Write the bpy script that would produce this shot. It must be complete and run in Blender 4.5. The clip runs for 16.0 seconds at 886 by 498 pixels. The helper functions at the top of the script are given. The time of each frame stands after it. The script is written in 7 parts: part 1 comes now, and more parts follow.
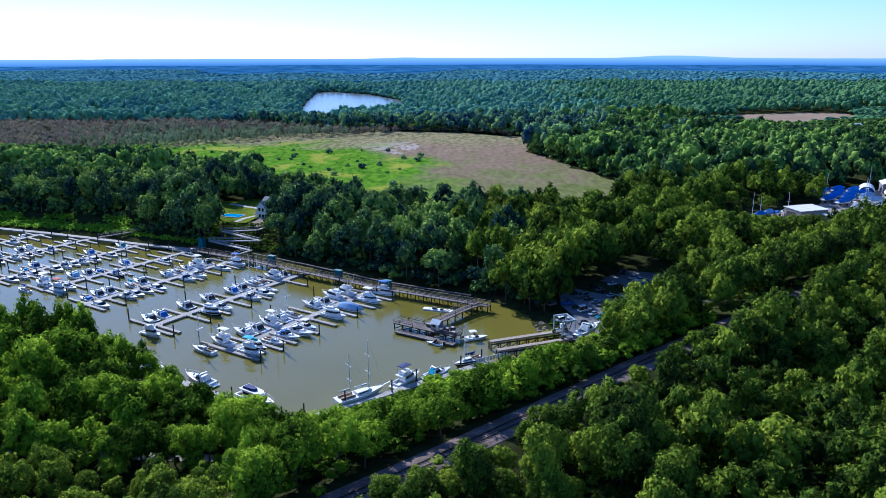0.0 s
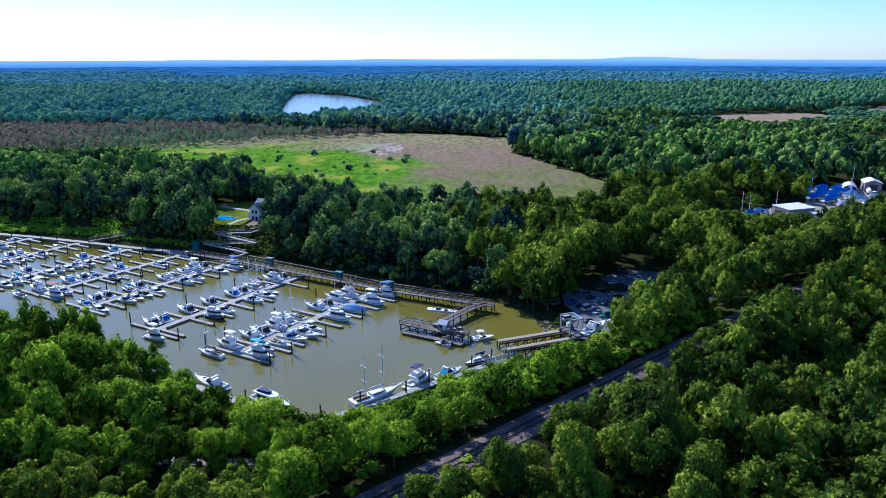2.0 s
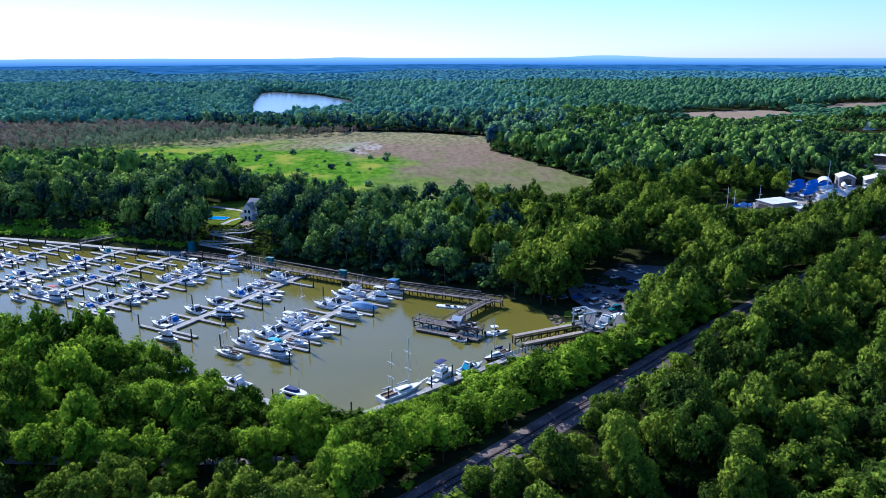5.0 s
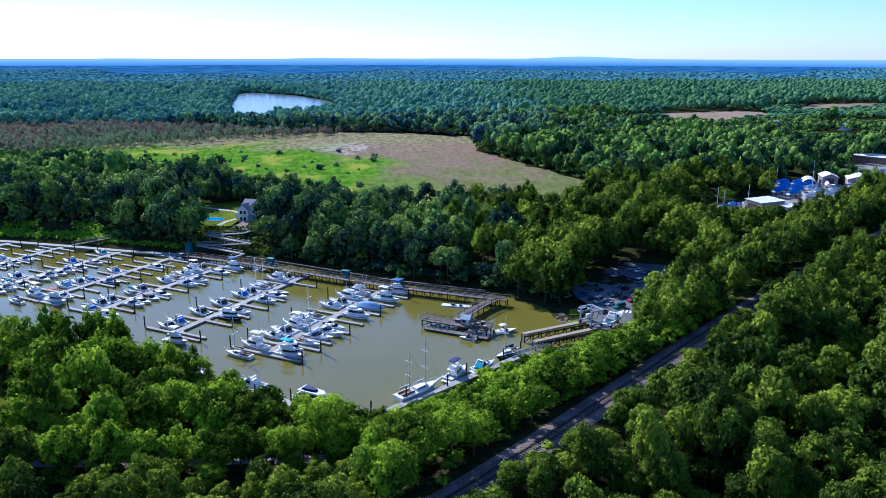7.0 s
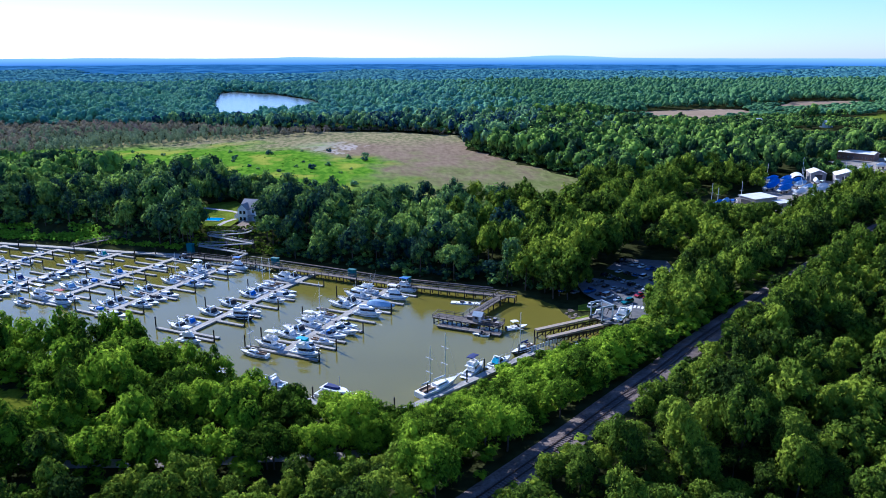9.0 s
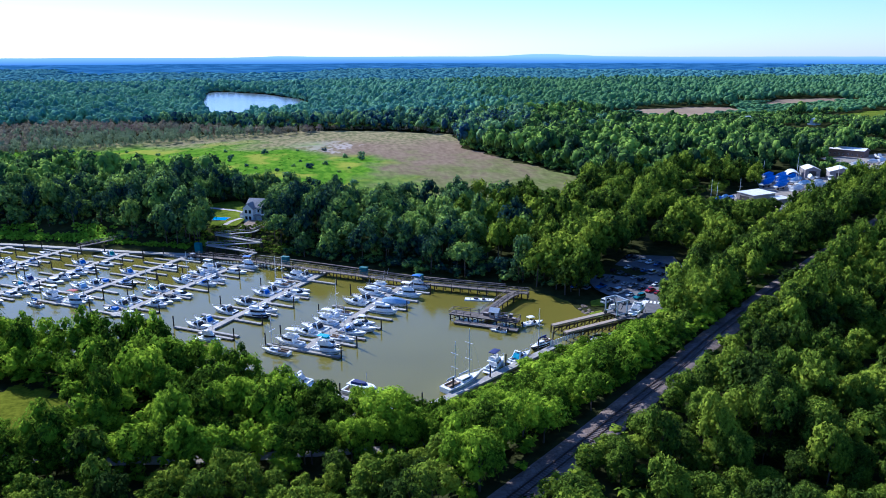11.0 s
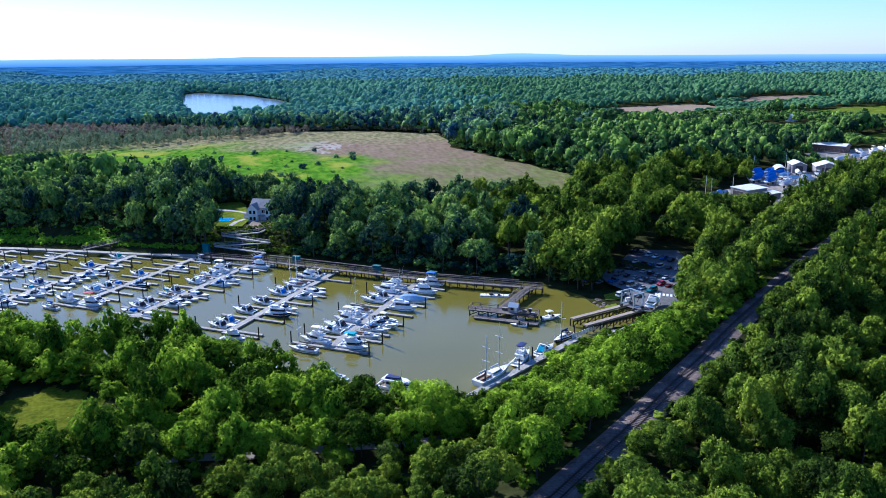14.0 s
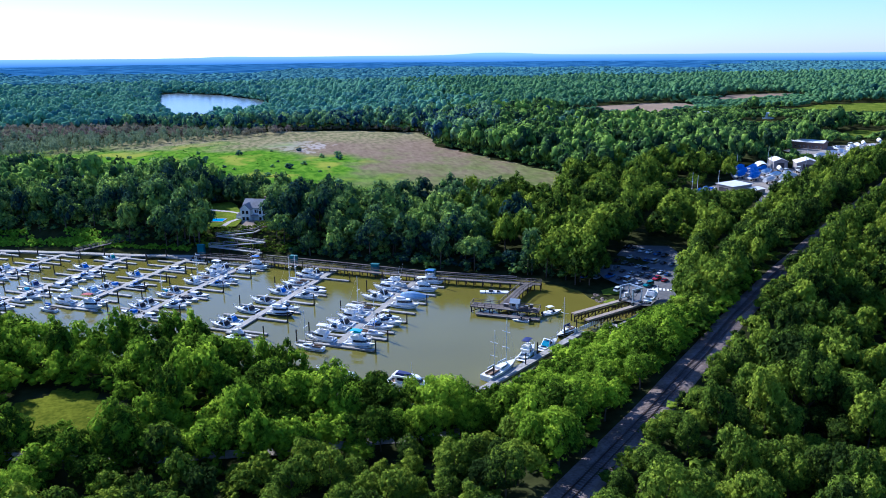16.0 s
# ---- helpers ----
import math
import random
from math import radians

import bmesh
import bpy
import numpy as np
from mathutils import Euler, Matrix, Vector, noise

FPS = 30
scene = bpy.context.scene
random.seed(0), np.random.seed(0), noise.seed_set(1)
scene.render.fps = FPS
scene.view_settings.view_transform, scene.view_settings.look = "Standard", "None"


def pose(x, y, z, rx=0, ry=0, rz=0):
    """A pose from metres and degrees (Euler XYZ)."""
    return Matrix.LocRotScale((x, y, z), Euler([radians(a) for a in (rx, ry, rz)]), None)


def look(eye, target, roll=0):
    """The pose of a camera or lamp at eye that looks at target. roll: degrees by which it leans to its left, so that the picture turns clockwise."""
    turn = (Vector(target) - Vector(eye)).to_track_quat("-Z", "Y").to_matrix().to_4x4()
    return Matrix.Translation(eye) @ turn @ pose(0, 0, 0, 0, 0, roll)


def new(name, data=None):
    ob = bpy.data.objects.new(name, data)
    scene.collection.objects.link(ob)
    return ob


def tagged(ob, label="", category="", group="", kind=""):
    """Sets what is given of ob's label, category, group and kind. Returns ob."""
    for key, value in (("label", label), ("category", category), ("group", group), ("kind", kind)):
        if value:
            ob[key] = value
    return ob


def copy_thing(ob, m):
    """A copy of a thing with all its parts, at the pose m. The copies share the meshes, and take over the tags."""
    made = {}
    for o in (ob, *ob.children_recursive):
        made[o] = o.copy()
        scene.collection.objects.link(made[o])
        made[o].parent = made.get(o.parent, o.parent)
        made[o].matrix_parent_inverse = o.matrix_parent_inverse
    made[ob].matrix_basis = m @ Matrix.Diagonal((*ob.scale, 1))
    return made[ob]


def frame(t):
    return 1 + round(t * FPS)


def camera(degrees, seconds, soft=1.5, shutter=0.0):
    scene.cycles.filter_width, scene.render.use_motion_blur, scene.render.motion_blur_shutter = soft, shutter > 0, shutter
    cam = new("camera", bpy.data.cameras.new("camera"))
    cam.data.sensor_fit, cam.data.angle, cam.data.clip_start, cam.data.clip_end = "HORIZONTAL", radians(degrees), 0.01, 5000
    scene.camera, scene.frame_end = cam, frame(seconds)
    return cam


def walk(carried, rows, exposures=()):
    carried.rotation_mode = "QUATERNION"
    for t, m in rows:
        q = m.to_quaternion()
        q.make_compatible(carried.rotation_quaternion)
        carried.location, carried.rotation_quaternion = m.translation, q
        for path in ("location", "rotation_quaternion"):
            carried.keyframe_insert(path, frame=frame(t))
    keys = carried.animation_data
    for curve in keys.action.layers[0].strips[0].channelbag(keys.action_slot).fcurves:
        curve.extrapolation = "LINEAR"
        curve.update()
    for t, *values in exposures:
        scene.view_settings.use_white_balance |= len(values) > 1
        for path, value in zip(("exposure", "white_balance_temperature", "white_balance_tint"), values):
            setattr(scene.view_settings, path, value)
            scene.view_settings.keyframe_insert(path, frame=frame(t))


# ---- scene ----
import itertools
UNIT = 1.2                                              # metres in one unit of the plan
cam = camera(62.2, 16.0, soft=0.5)
PATH = [
    (0, (-1.687, 0.557, 68.26), (-1.708, 2.489, 67.746), -0.1),
    (0.5, (-3.58, 0.448, 68.252), (-3.582, 2.381, 67.739), -0.0),
    (1, (-5.484, 0.332, 68.244), (-5.47, 2.265, 67.732), -0.0),
    (1.5, (-7.422, 0.207, 68.236), (-7.391, 2.14, 67.724), -0.0),
    (2, (-9.421, 0.055, 68.229), (-9.375, 1.988, 67.718), -0.1),
    (2.5, (-11.487, -0.125, 68.227), (-11.427, 1.807, 67.715), -0.1),
    (3, (-13.598, -0.319, 68.227), (-13.522, 1.613, 67.714), -0.1),
    (3.5, (-15.736, -0.512, 68.23), (-15.643, 1.419, 67.717), -0.2),
    (4, (-17.874, -0.689, 68.235), (-17.764, 1.241, 67.721), -0.2),
    (6.5, (-28.456, -1.463, 68.272), (-28.256, 0.46, 67.758), 0.1),
    (7, (-30.555, -1.561, 68.272), (-30.341, 0.36, 67.759), 0.1),
    (7.5, (-32.638, -1.622, 68.268), (-32.41, 0.297, 67.755), 0.0),
    (8, (-34.709, -1.68, 68.262), (-34.467, 0.237, 67.748), -0.0),
    (8.5, (-36.777, -1.769, 68.253), (-36.521, 0.146, 67.739), -0.0),
    (9, (-38.858, -1.905, 68.249), (-38.589, 0.008, 67.734), -0.0),
    (11.5, (-49.34, -2.797, 68.327), (-49.016, -0.893, 67.809), -0.2),
    (12, (-51.415, -2.969, 68.335), (-51.075, -1.067, 67.817), -0.3),
    (12.5, (-53.458, -3.12, 68.341), (-53.105, -1.221, 67.823), -0.3),
    (13, (-55.463, -3.247, 68.348), (-55.098, -1.35, 67.83), -0.3),
    (13.5, (-57.409, -3.357, 68.36), (-57.036, -1.462, 67.841), -0.4),
    (14, (-59.282, -3.452, 68.377), (-58.904, -1.558, 67.858), -0.4),
    (14.5, (-61.072, -3.553, 68.394), (-60.692, -1.659, 67.875), -0.5),
    (15, (-62.805, -3.67, 68.407), (-62.408, -1.78, 67.887), -0.5),
    (15.5, (-64.509, -3.799, 68.412), (-64.087, -1.914, 67.891), -0.5),
    (16, (-66.192, -3.931, 68.416), (-65.752, -2.051, 67.895), -0.5),
]
walk(cam, [(t, look(Vector(eye) * UNIT, Vector(target) * UNIT, roll)) for t, eye, target, roll in PATH], [(0, 0.15, 4330, 19), (6, 0.24, 4330, 19), (16, 0.32, 4330, 19)])

# ---- world and sun ----
SUN_WAY = Vector((-0.54, 0.84, 0.70)).normalized()      # towards the sun
sun = new("sun", bpy.data.lights.new("sun", "SUN"))
sun.data.energy, sun.data.angle, sun.data.color = 7.0, radians(0.6), (1.0, 0.80, 0.49)
sun.matrix_basis = look((0, 0, 300), Vector((0, 0, 300)) - SUN_WAY)
world = bpy.data.worlds.new("sky")
scene.world = world
world.use_nodes = True
wn = world.node_tree
sky = wn.nodes.new("ShaderNodeTexSky")
sky.sky_type, sky.sun_disc = "NISHITA", False
sky.sun_elevation = math.asin(SUN_WAY.z)
sky.sun_rotation = math.atan2(SUN_WAY.x, SUN_WAY.y)
sky.altitude, sky.air_density, sky.dust_density, sky.ozone_density = 60, 1.0, 0.22, 2.5
wn.links.new(sky.outputs[0], wn.nodes["Background"].inputs[0])
wn.nodes["Background"].inputs[1].default_value = 0.114

# ---- materials ----
def material(name):
    m = bpy.data.materials.new(name)
    m.use_nodes = True
    return m, m.node_tree, m.node_tree.nodes["Principled BSDF"]


def plan_place(tree):
    """The shaded point in units of the plan."""
    geo, shrink = tree.nodes.new("ShaderNodeNewGeometry"), tree.nodes.new("ShaderNodeVectorMath")
    shrink.operation, shrink.inputs["Scale"].default_value = "SCALE", 1 / UNIT
    tree.links.new(geo.outputs["Position"], shrink.inputs[0])
    return geo, shrink.outputs[0]


def surface(name, dark, light, scale=1.0, rough=0.7, metal=0.0, bump=0.0, vary=0.0, coarse=0.12, ior=1.45, matt=False):
    """Two colours mixed by a fine and a coarse noise in the thing's own metres; vary: how much whole objects differ."""
    m, tree, bsdf = material(name)
    n, l = tree.nodes, tree.links
    at = n.new("ShaderNodeTexCoord")
    fine, broad = n.new("ShaderNodeTexNoise"), n.new("ShaderNodeTexNoise")
    fine.inputs["Scale"].default_value, fine.inputs["Detail"].default_value = scale, 6
    broad.inputs["Scale"].default_value, broad.inputs["Detail"].default_value = scale * coarse, 3
    for t in (fine, broad):
        l.new(at.outputs["Object"], t.inputs["Vector"])
    add = n.new("ShaderNodeMath")
    add.operation = "ADD"
    l.new(fine.outputs["Fac"], add.inputs[0])
    l.new(broad.outputs["Fac"], add.inputs[1])
    span = n.new("ShaderNodeMapRange")
    span.inputs["From Min"].default_value, span.inputs["From Max"].default_value = 0.72, 1.28
    l.new(add.outputs[0], span.inputs["Value"])
    ramp = n.new("ShaderNodeMix")
    ramp.data_type = "RGBA"
    ramp.inputs[6].default_value, ramp.inputs[7].default_value = (*dark, 1), (*light, 1)
    l.new(span.outputs[0], ramp.inputs[0])
    out = ramp.outputs[2]
    if vary:
        info, hsv, val = n.new("ShaderNodeObjectInfo"), n.new("ShaderNodeHueSaturation"), n.new("ShaderNodeMapRange")
        val.inputs["To Min"].default_value, val.inputs["To Max"].default_value = 1 - vary, 1 + vary
        l.new(info.outputs["Random"], val.inputs["Value"])
        l.new(val.outputs[0], hsv.inputs["Value"])
        l.new(out, hsv.inputs["Color"])
        out = hsv.outputs[0]
    l.new(out, bsdf.inputs["Base Color"])
    bsdf.inputs["Roughness"].default_value, bsdf.inputs["Metallic"].default_value = rough, metal
    bsdf.inputs["IOR"].default_value = ior
    if matt:
        bsdf.inputs["Specular IOR Level"].default_value = 0.0
    if bump:
        b = n.new("ShaderNodeBump")
        b.inputs["Strength"].default_value, b.inputs["Distance"].default_value = bump, 0.3 / scale
        l.new(fine.outputs["Fac"], b.inputs["Height"])
        l.new(b.outputs[0], bsdf.inputs["Normal"])
    return m


def foliage(name, dark, mid, light, clear=0.42, patch=0.09, relief=0.0, lace=0.0, cut=0.48, lively=False, speckle=0.55):
    """Leaves: every spray takes its own green, whole trees drift in tone; some light passes through."""
    m, tree, bsdf = material(name)
    n, l = tree.nodes, tree.links
    info, noise_ = n.new("ShaderNodeObjectInfo"), n.new("ShaderNodeTexNoise")
    geo, spot = plan_place(tree)
    noise_.inputs["Scale"].default_value, noise_.inputs["Detail"].default_value = patch, 2
    l.new(spot, noise_.inputs["Vector"])
    a, b, c = (n.new("ShaderNodeMath") for _ in range(3))
    a.operation, a.inputs[1].default_value = "MULTIPLY", speckle
    l.new(geo.outputs["Random Per Island"], a.inputs[0])
    b.operation, b.inputs[1].default_value, b.inputs[2].default_value = "MULTIPLY_ADD", 0.34, 0
    own, both, tree_tone = n.new("ShaderNodeAttribute"), n.new("ShaderNodeMath"), n.new("ShaderNodeMath")
    own.attribute_name = "tree_tone"
    both.operation, tree_tone.operation = "ADD", "FRACT"
    l.new(info.outputs["Random"], both.inputs[0])
    l.new(own.outputs["Fac"], both.inputs[1])
    l.new(both.outputs[0], tree_tone.inputs[0])
    l.new(tree_tone.outputs[0], b.inputs[0])
    if lace:
        a.inputs[1].default_value = 0.22
        leafy, more = n.new("ShaderNodeTexNoise"), n.new("ShaderNodeMath")
        leafy.inputs["Scale"].default_value, leafy.inputs["Detail"].default_value = lace * 0.5, 3
        l.new(spot, leafy.inputs["Vector"])
        more.operation, more.inputs[1].default_value = "MULTIPLY_ADD", 0.62
        l.new(leafy.outputs["Fac"], more.inputs[0])
        l.new(a.outputs[0], more.inputs[2])
        l.new(more.outputs[0], b.inputs[2])
    else:
        l.new(a.outputs[0], b.inputs[2])
    c.operation, c.inputs[1].default_value = "MULTIPLY_ADD", 1.05
    l.new(noise_.outputs["Fac"], c.inputs[0])
    level = n.new("ShaderNodeMath")
    level.operation, level.inputs[1].default_value = "ADD", -0.045 if lace else (0.55 - speckle) / 2 - 0.045
    l.new(b.outputs[0], level.inputs[0])
    l.new(level.outputs[0], c.inputs[2])
    ramp = n.new("ShaderNodeValToRGB")
    e = ramp.color_ramp.elements
    e[0].position, e[0].color = 0.36, (*dark, 1)
    e[1].position, e[1].color = 1.08 - 0.08, (*light, 1)
    k = e.new(0.70)
    k.color = (*mid, 1)
    if lively:
        stretch = n.new("ShaderNodeMath")
        stretch.operation, stretch.inputs[1].default_value = "MULTIPLY_ADD", 1.3
        stretch.inputs[2].default_value = 0.66 - 1.3 * (1.07 if lace else 0.92)
        l.new(c.outputs[0], stretch.inputs[0])
        l.new(stretch.outputs[0], ramp.inputs[0])
    else:
        l.new(c.outputs[0], ramp.inputs[0])
    l.new(ramp.outputs[0], bsdf.inputs["Base Color"])
    bsdf.inputs["Roughness"].default_value = 0.6
    bsdf.inputs["Specular IOR Level"].default_value = 0.0
    if relief:
        rough_, bump_ = n.new("ShaderNodeTexNoise"), n.new("ShaderNodeBump")
        rough_.inputs["Scale"].default_value, rough_.inputs["Detail"].default_value = 0.9 / relief, 5
        l.new(spot, rough_.inputs["Vector"])
        bump_.inputs["Strength"].default_value, bump_.inputs["Distance"].default_value = 1.0, relief
        l.new(rough_.outputs["Fac"], bump_.inputs["Height"])
        l.new(bump_.outputs[0], bsdf.inputs["Normal"])
    thin, mix = n.new("ShaderNodeBsdfTranslucent"), n.new("ShaderNodeMixShader")
    l.new(ramp.outputs[0], thin.inputs["Color"])
    mix.inputs[0].default_value = clear
    l.new(bsdf.outputs[0], mix.inputs[1])
    l.new(thin.outputs[0], mix.inputs[2])
    out = mix.outputs[0]
    if lace:
        holes, edge, gap, clear_ = (n.new("ShaderNode" + k) for k in ("TexNoise", "Math", "MixShader", "BsdfTransparent"))
        holes.inputs["Scale"].default_value, holes.inputs["Detail"].default_value = lace, 2
        l.new(spot, holes.inputs["Vector"])
        edge.operation, edge.inputs[1].default_value = "GREATER_THAN", cut
        l.new(holes.outputs["Fac"], edge.inputs[0])
        l.new(edge.outputs[0], gap.inputs[0])
        l.new(clear_.outputs[0], gap.inputs[1])
        l.new(out, gap.inputs[2])
        out = gap.outputs[0]
    l.new(out, n["Material Output"].inputs["Surface"])
    return m


def water_material(name, base, wave, strength, swell=0.05, ior=1.33, rough=0.06):
    m, tree, bsdf = material(name)
    n, l = tree.nodes, tree.links
    at = n.new("ShaderNodeTexCoord")
    w, big, mix, b = n.new("ShaderNodeTexNoise"), n.new("ShaderNodeTexNoise"), n.new("ShaderNodeMix"), n.new("ShaderNodeBump")
    w.inputs["Scale"].default_value, w.inputs["Detail"].default_value = wave, 4
    big.inputs["Scale"].default_value = 0.03
    l.new(at.outputs["Object"], w.inputs["Vector"])
    l.new(at.outputs["Object"], big.inputs["Vector"])
    mix.data_type = "RGBA"
    mix.inputs[6].default_value, mix.inputs[7].default_value = (*[v * 0.8 for v in base], 1), (*[v * 1.2 for v in base], 1)
    l.new(big.outputs["Fac"], mix.inputs[0])
    l.new(mix.outputs[2], bsdf.inputs["Base Color"])
    b.inputs["Strength"].default_value, b.inputs["Distance"].default_value = strength, swell
    l.new(w.outputs["Fac"], b.inputs["Height"])
    l.new(b.outputs[0], bsdf.inputs["Normal"])
    bsdf.inputs["Roughness"].default_value, bsdf.inputs["IOR"].default_value = rough, ior
    return m


NEAR_TONES = (0.030, 0.058, 0.006), (0.160, 0.262, 0.010), (0.330, 0.460, 0.013)
# Bank tones are bluer: the haze in shaded leaves is put into the colour.
BANK_HAZE_TONES = (0.017, 0.039, 0.040), (0.096, 0.168, 0.048), (0.238, 0.345, 0.054)
# Darker copy of the near tones: shade put into the colour by region.
SHADE_TONES = (0.022, 0.040, 0.009), (0.110, 0.172, 0.014), (0.245, 0.315, 0.019)
# Haze and blue shade are painted in: more blue, most in the dark tone.
WOOD_HAZE_TONES = (0.025, 0.053, 0.090), (0.125, 0.224, 0.112), (0.290, 0.424, 0.130)
LEAF = foliage("leaves", *NEAR_TONES, 0.30, lace=6.0, cut=0.42, lively=True)
LEAF_IN = foliage("inner_leaves", *NEAR_TONES, 0.1, relief=0.3, lively=True)
LEAF_E = foliage("leaves_shade_tone", *SHADE_TONES, 0.22, lace=6.0, cut=0.42, lively=True)
LEAF_E_IN = foliage("inner_leaves_shade_tone", *SHADE_TONES, 0.1, relief=0.3, lively=True)
LEAF_N = foliage("leaves_north_hazed", *BANK_HAZE_TONES, 0.18, lace=4.0, cut=0.40, lively=True)
LEAF_N_IN = foliage("inner_leaves_north_hazed", *BANK_HAZE_TONES, 0.1, relief=0.4, lively=True)
LEAF_MID = foliage("leaves_wood_hazed", *WOOD_HAZE_TONES, 0.15, 0.05, lively=True, speckle=0.35)
LEAF_MID_IN = foliage("inner_leaves_wood_hazed", *WOOD_HAZE_TONES, 0.1, 0.05, relief=0.6, lively=True)
# Far leaves carry painted haze: their base colour is shifted to blue.
LEAF_FAR = foliage("leaves_far_haze", (0.044, 0.102, 0.130), (0.092, 0.205, 0.180), (0.165, 0.315, 0.180), 0.12, 0.012, speckle=0.35)
LEAF_FAR_E = foliage("leaves_far_east_haze", (0.028, 0.066, 0.060), (0.068, 0.150, 0.088), (0.135, 0.250, 0.095), 0.12, 0.012, speckle=0.35)
MID_EAST_TONES = (0.026, 0.050, 0.026), (0.120, 0.205, 0.042), (0.250, 0.370, 0.055)
LEAF_MID_E = foliage("leaves_east_wood", *MID_EAST_TONES, 0.18, 0.06, lively=True, speckle=0.35)
LEAF_MID_E_IN = foliage("inner_leaves_east_wood", *MID_EAST_TONES, 0.1, 0.06, relief=0.6, lively=True)
# Haze is painted into these two as well, bluest towards the horizon.
LEAF_DISTANT = foliage("leaves_distant_haze", (0.018, 0.065, 0.170), (0.060, 0.155, 0.310), (0.105, 0.235, 0.400), 0.05, 0.014, lively=True, speckle=0.1)
LEAF_HAZY = foliage("leaves_hazy_wood", (0.045, 0.120, 0.195), (0.075, 0.180, 0.235), (0.110, 0.240, 0.245), 0.1, 0.006, speckle=0.35)
REED = foliage("reed_brown", (0.130, 0.096, 0.110), (0.230, 0.170, 0.180), (0.225, 0.210, 0.150), 0.4, 0.02, lace=1.6)
BIRCH = foliage("leaves_birch", (0.070, 0.110, 0.085), (0.130, 0.185, 0.125), (0.205, 0.265, 0.150), 0.35, 0.03, lace=1.6)
GRASS_TUFT = foliage("cord_grass", (0.13, 0.25, 0.014), (0.24, 0.42, 0.02), (0.34, 0.52, 0.03), 0.4, 0.08)
BARK = surface("bark", (0.06, 0.05, 0.04), (0.16, 0.13, 0.10), 3, 0.9, bump=0.6, matt=True)
SOIL = surface("forest_floor", (0.018, 0.022, 0.008), (0.050, 0.055, 0.020), 0.35, 0.95, bump=0.4, matt=True)
MEADOW = surface("meadow_grass", (0.055, 0.085, 0.008), (0.190, 0.230, 0.022), 1.1, 0.9, bump=0.5, matt=True)
def marsh_material():
    """Wet meadow that passes into dry reed from west to east, mottled and streaked."""
    m, tree, bsdf = material("marsh_cover")
    n, l = tree.nodes, tree.links
    sep = n.new("ShaderNodeSeparateXYZ")
    geo, spot = plan_place(tree)
    l.new(spot, sep.inputs[0])
    def value(op, a, b, c=None):
        k = n.new("ShaderNodeMath")
        k.operation = op
        for slot, v in enumerate((a, b, c)):
            if v is None:
                continue
            if isinstance(v, (int, float)):
                k.inputs[slot].default_value = v
            else:
                l.new(v, k.inputs[slot])
        return k.outputs[0]
    def grain(scale, detail, stretch=(1, 1, 1)):
        place, t = n.new("ShaderNodeMapping"), n.new("ShaderNodeTexNoise")
        place.inputs["Scale"].default_value = stretch
        l.new(spot, place.inputs["Vector"])
        l.new(place.outputs[0], t.inputs["Vector"])
        t.inputs["Scale"].default_value, t.inputs["Detail"].default_value = scale, detail
        return t.outputs["Fac"]
    def blend(f, a, b):
        k = n.new("ShaderNodeMix")
        k.data_type = "RGBA"
        l.new(f, k.inputs[0])
        for slot, v in ((6, a), (7, b)):
            if isinstance(v, tuple):
                k.inputs[slot].default_value = (*v, 1)
            else:
                l.new(v, k.inputs[slot])
        return k.outputs[2]
    def step(f, low, high):
        k = n.new("ShaderNodeMapRange")
        k.inputs["From Min"].default_value, k.inputs["From Max"].default_value = low, high
        l.new(f, k.inputs["Value"])
        return k.outputs[0]
    patchy, fine, streak = grain(0.018, 5), grain(0.30, 5, (1, 0.4, 1)), grain(0.045, 5, (0.9, 0.6, 1))
    east = value("MULTIPLY_ADD", sep.outputs["X"], 0.008, value("MULTIPLY_ADD", sep.outputs["Y"], 0.0025, value("MULTIPLY_ADD", patchy, 1.1, -1.05)))
    green = blend(step(fine, 0.35, 0.65), (0.062, 0.152, 0.008), (0.142, 0.258, 0.014))
    gold = blend(step(streak, 0.54, 0.64), green, (0.26, 0.29, 0.035))
    tan = blend(step(fine, 0.32, 0.68), (0.168, 0.125, 0.086), (0.250, 0.190, 0.134))
    south = value("MULTIPLY_ADD", sep.outputs["Y"], -0.0022, value("MULTIPLY_ADD", streak, 0.9, value("MULTIPLY_ADD", fine, 0.35, 0.95)))
    olive = blend(step(south, 0.50, 0.78), tan, blend(step(fine, 0.35, 0.65), (0.100, 0.125, 0.030), (0.175, 0.185, 0.070)))
    away_x = value("MULTIPLY_ADD", sep.outputs["X"], 1 / 42, 53 / 42)
    away_y = value("MULTIPLY_ADD", sep.outputs["Y"], 1 / 48, -552 / 48)
    ring = value("ADD", value("MULTIPLY", away_x, away_x), value("MULTIPLY", away_y, away_y))
    bare = value("SUBTRACT", value("MULTIPLY_ADD", streak, 2.6, value("MULTIPLY_ADD", fine, 1.6, -1.55)), ring)
    pale = blend(step(bare, 0.05, 0.35), olive, (0.36, 0.32, 0.29))
    north = value("MULTIPLY_ADD", sep.outputs["Y"], 0.02, value("MULTIPLY_ADD", patchy, 4.0, -13.2))
    cover = blend(step(east, 0.30, 0.55), gold, pale)
    cover = blend(step(north, -0.4, 0.6), cover, blend(step(fine, 0.4, 0.6), (0.150, 0.150, 0.070), (0.28, 0.24, 0.13)))
    l.new(cover, bsdf.inputs["Base Color"])
    b = n.new("ShaderNodeBump")
    b.inputs["Strength"].default_value, b.inputs["Distance"].default_value = 0.8, 1.2
    l.new(fine, b.inputs["Height"])
    l.new(b.outputs[0], bsdf.inputs["Normal"])
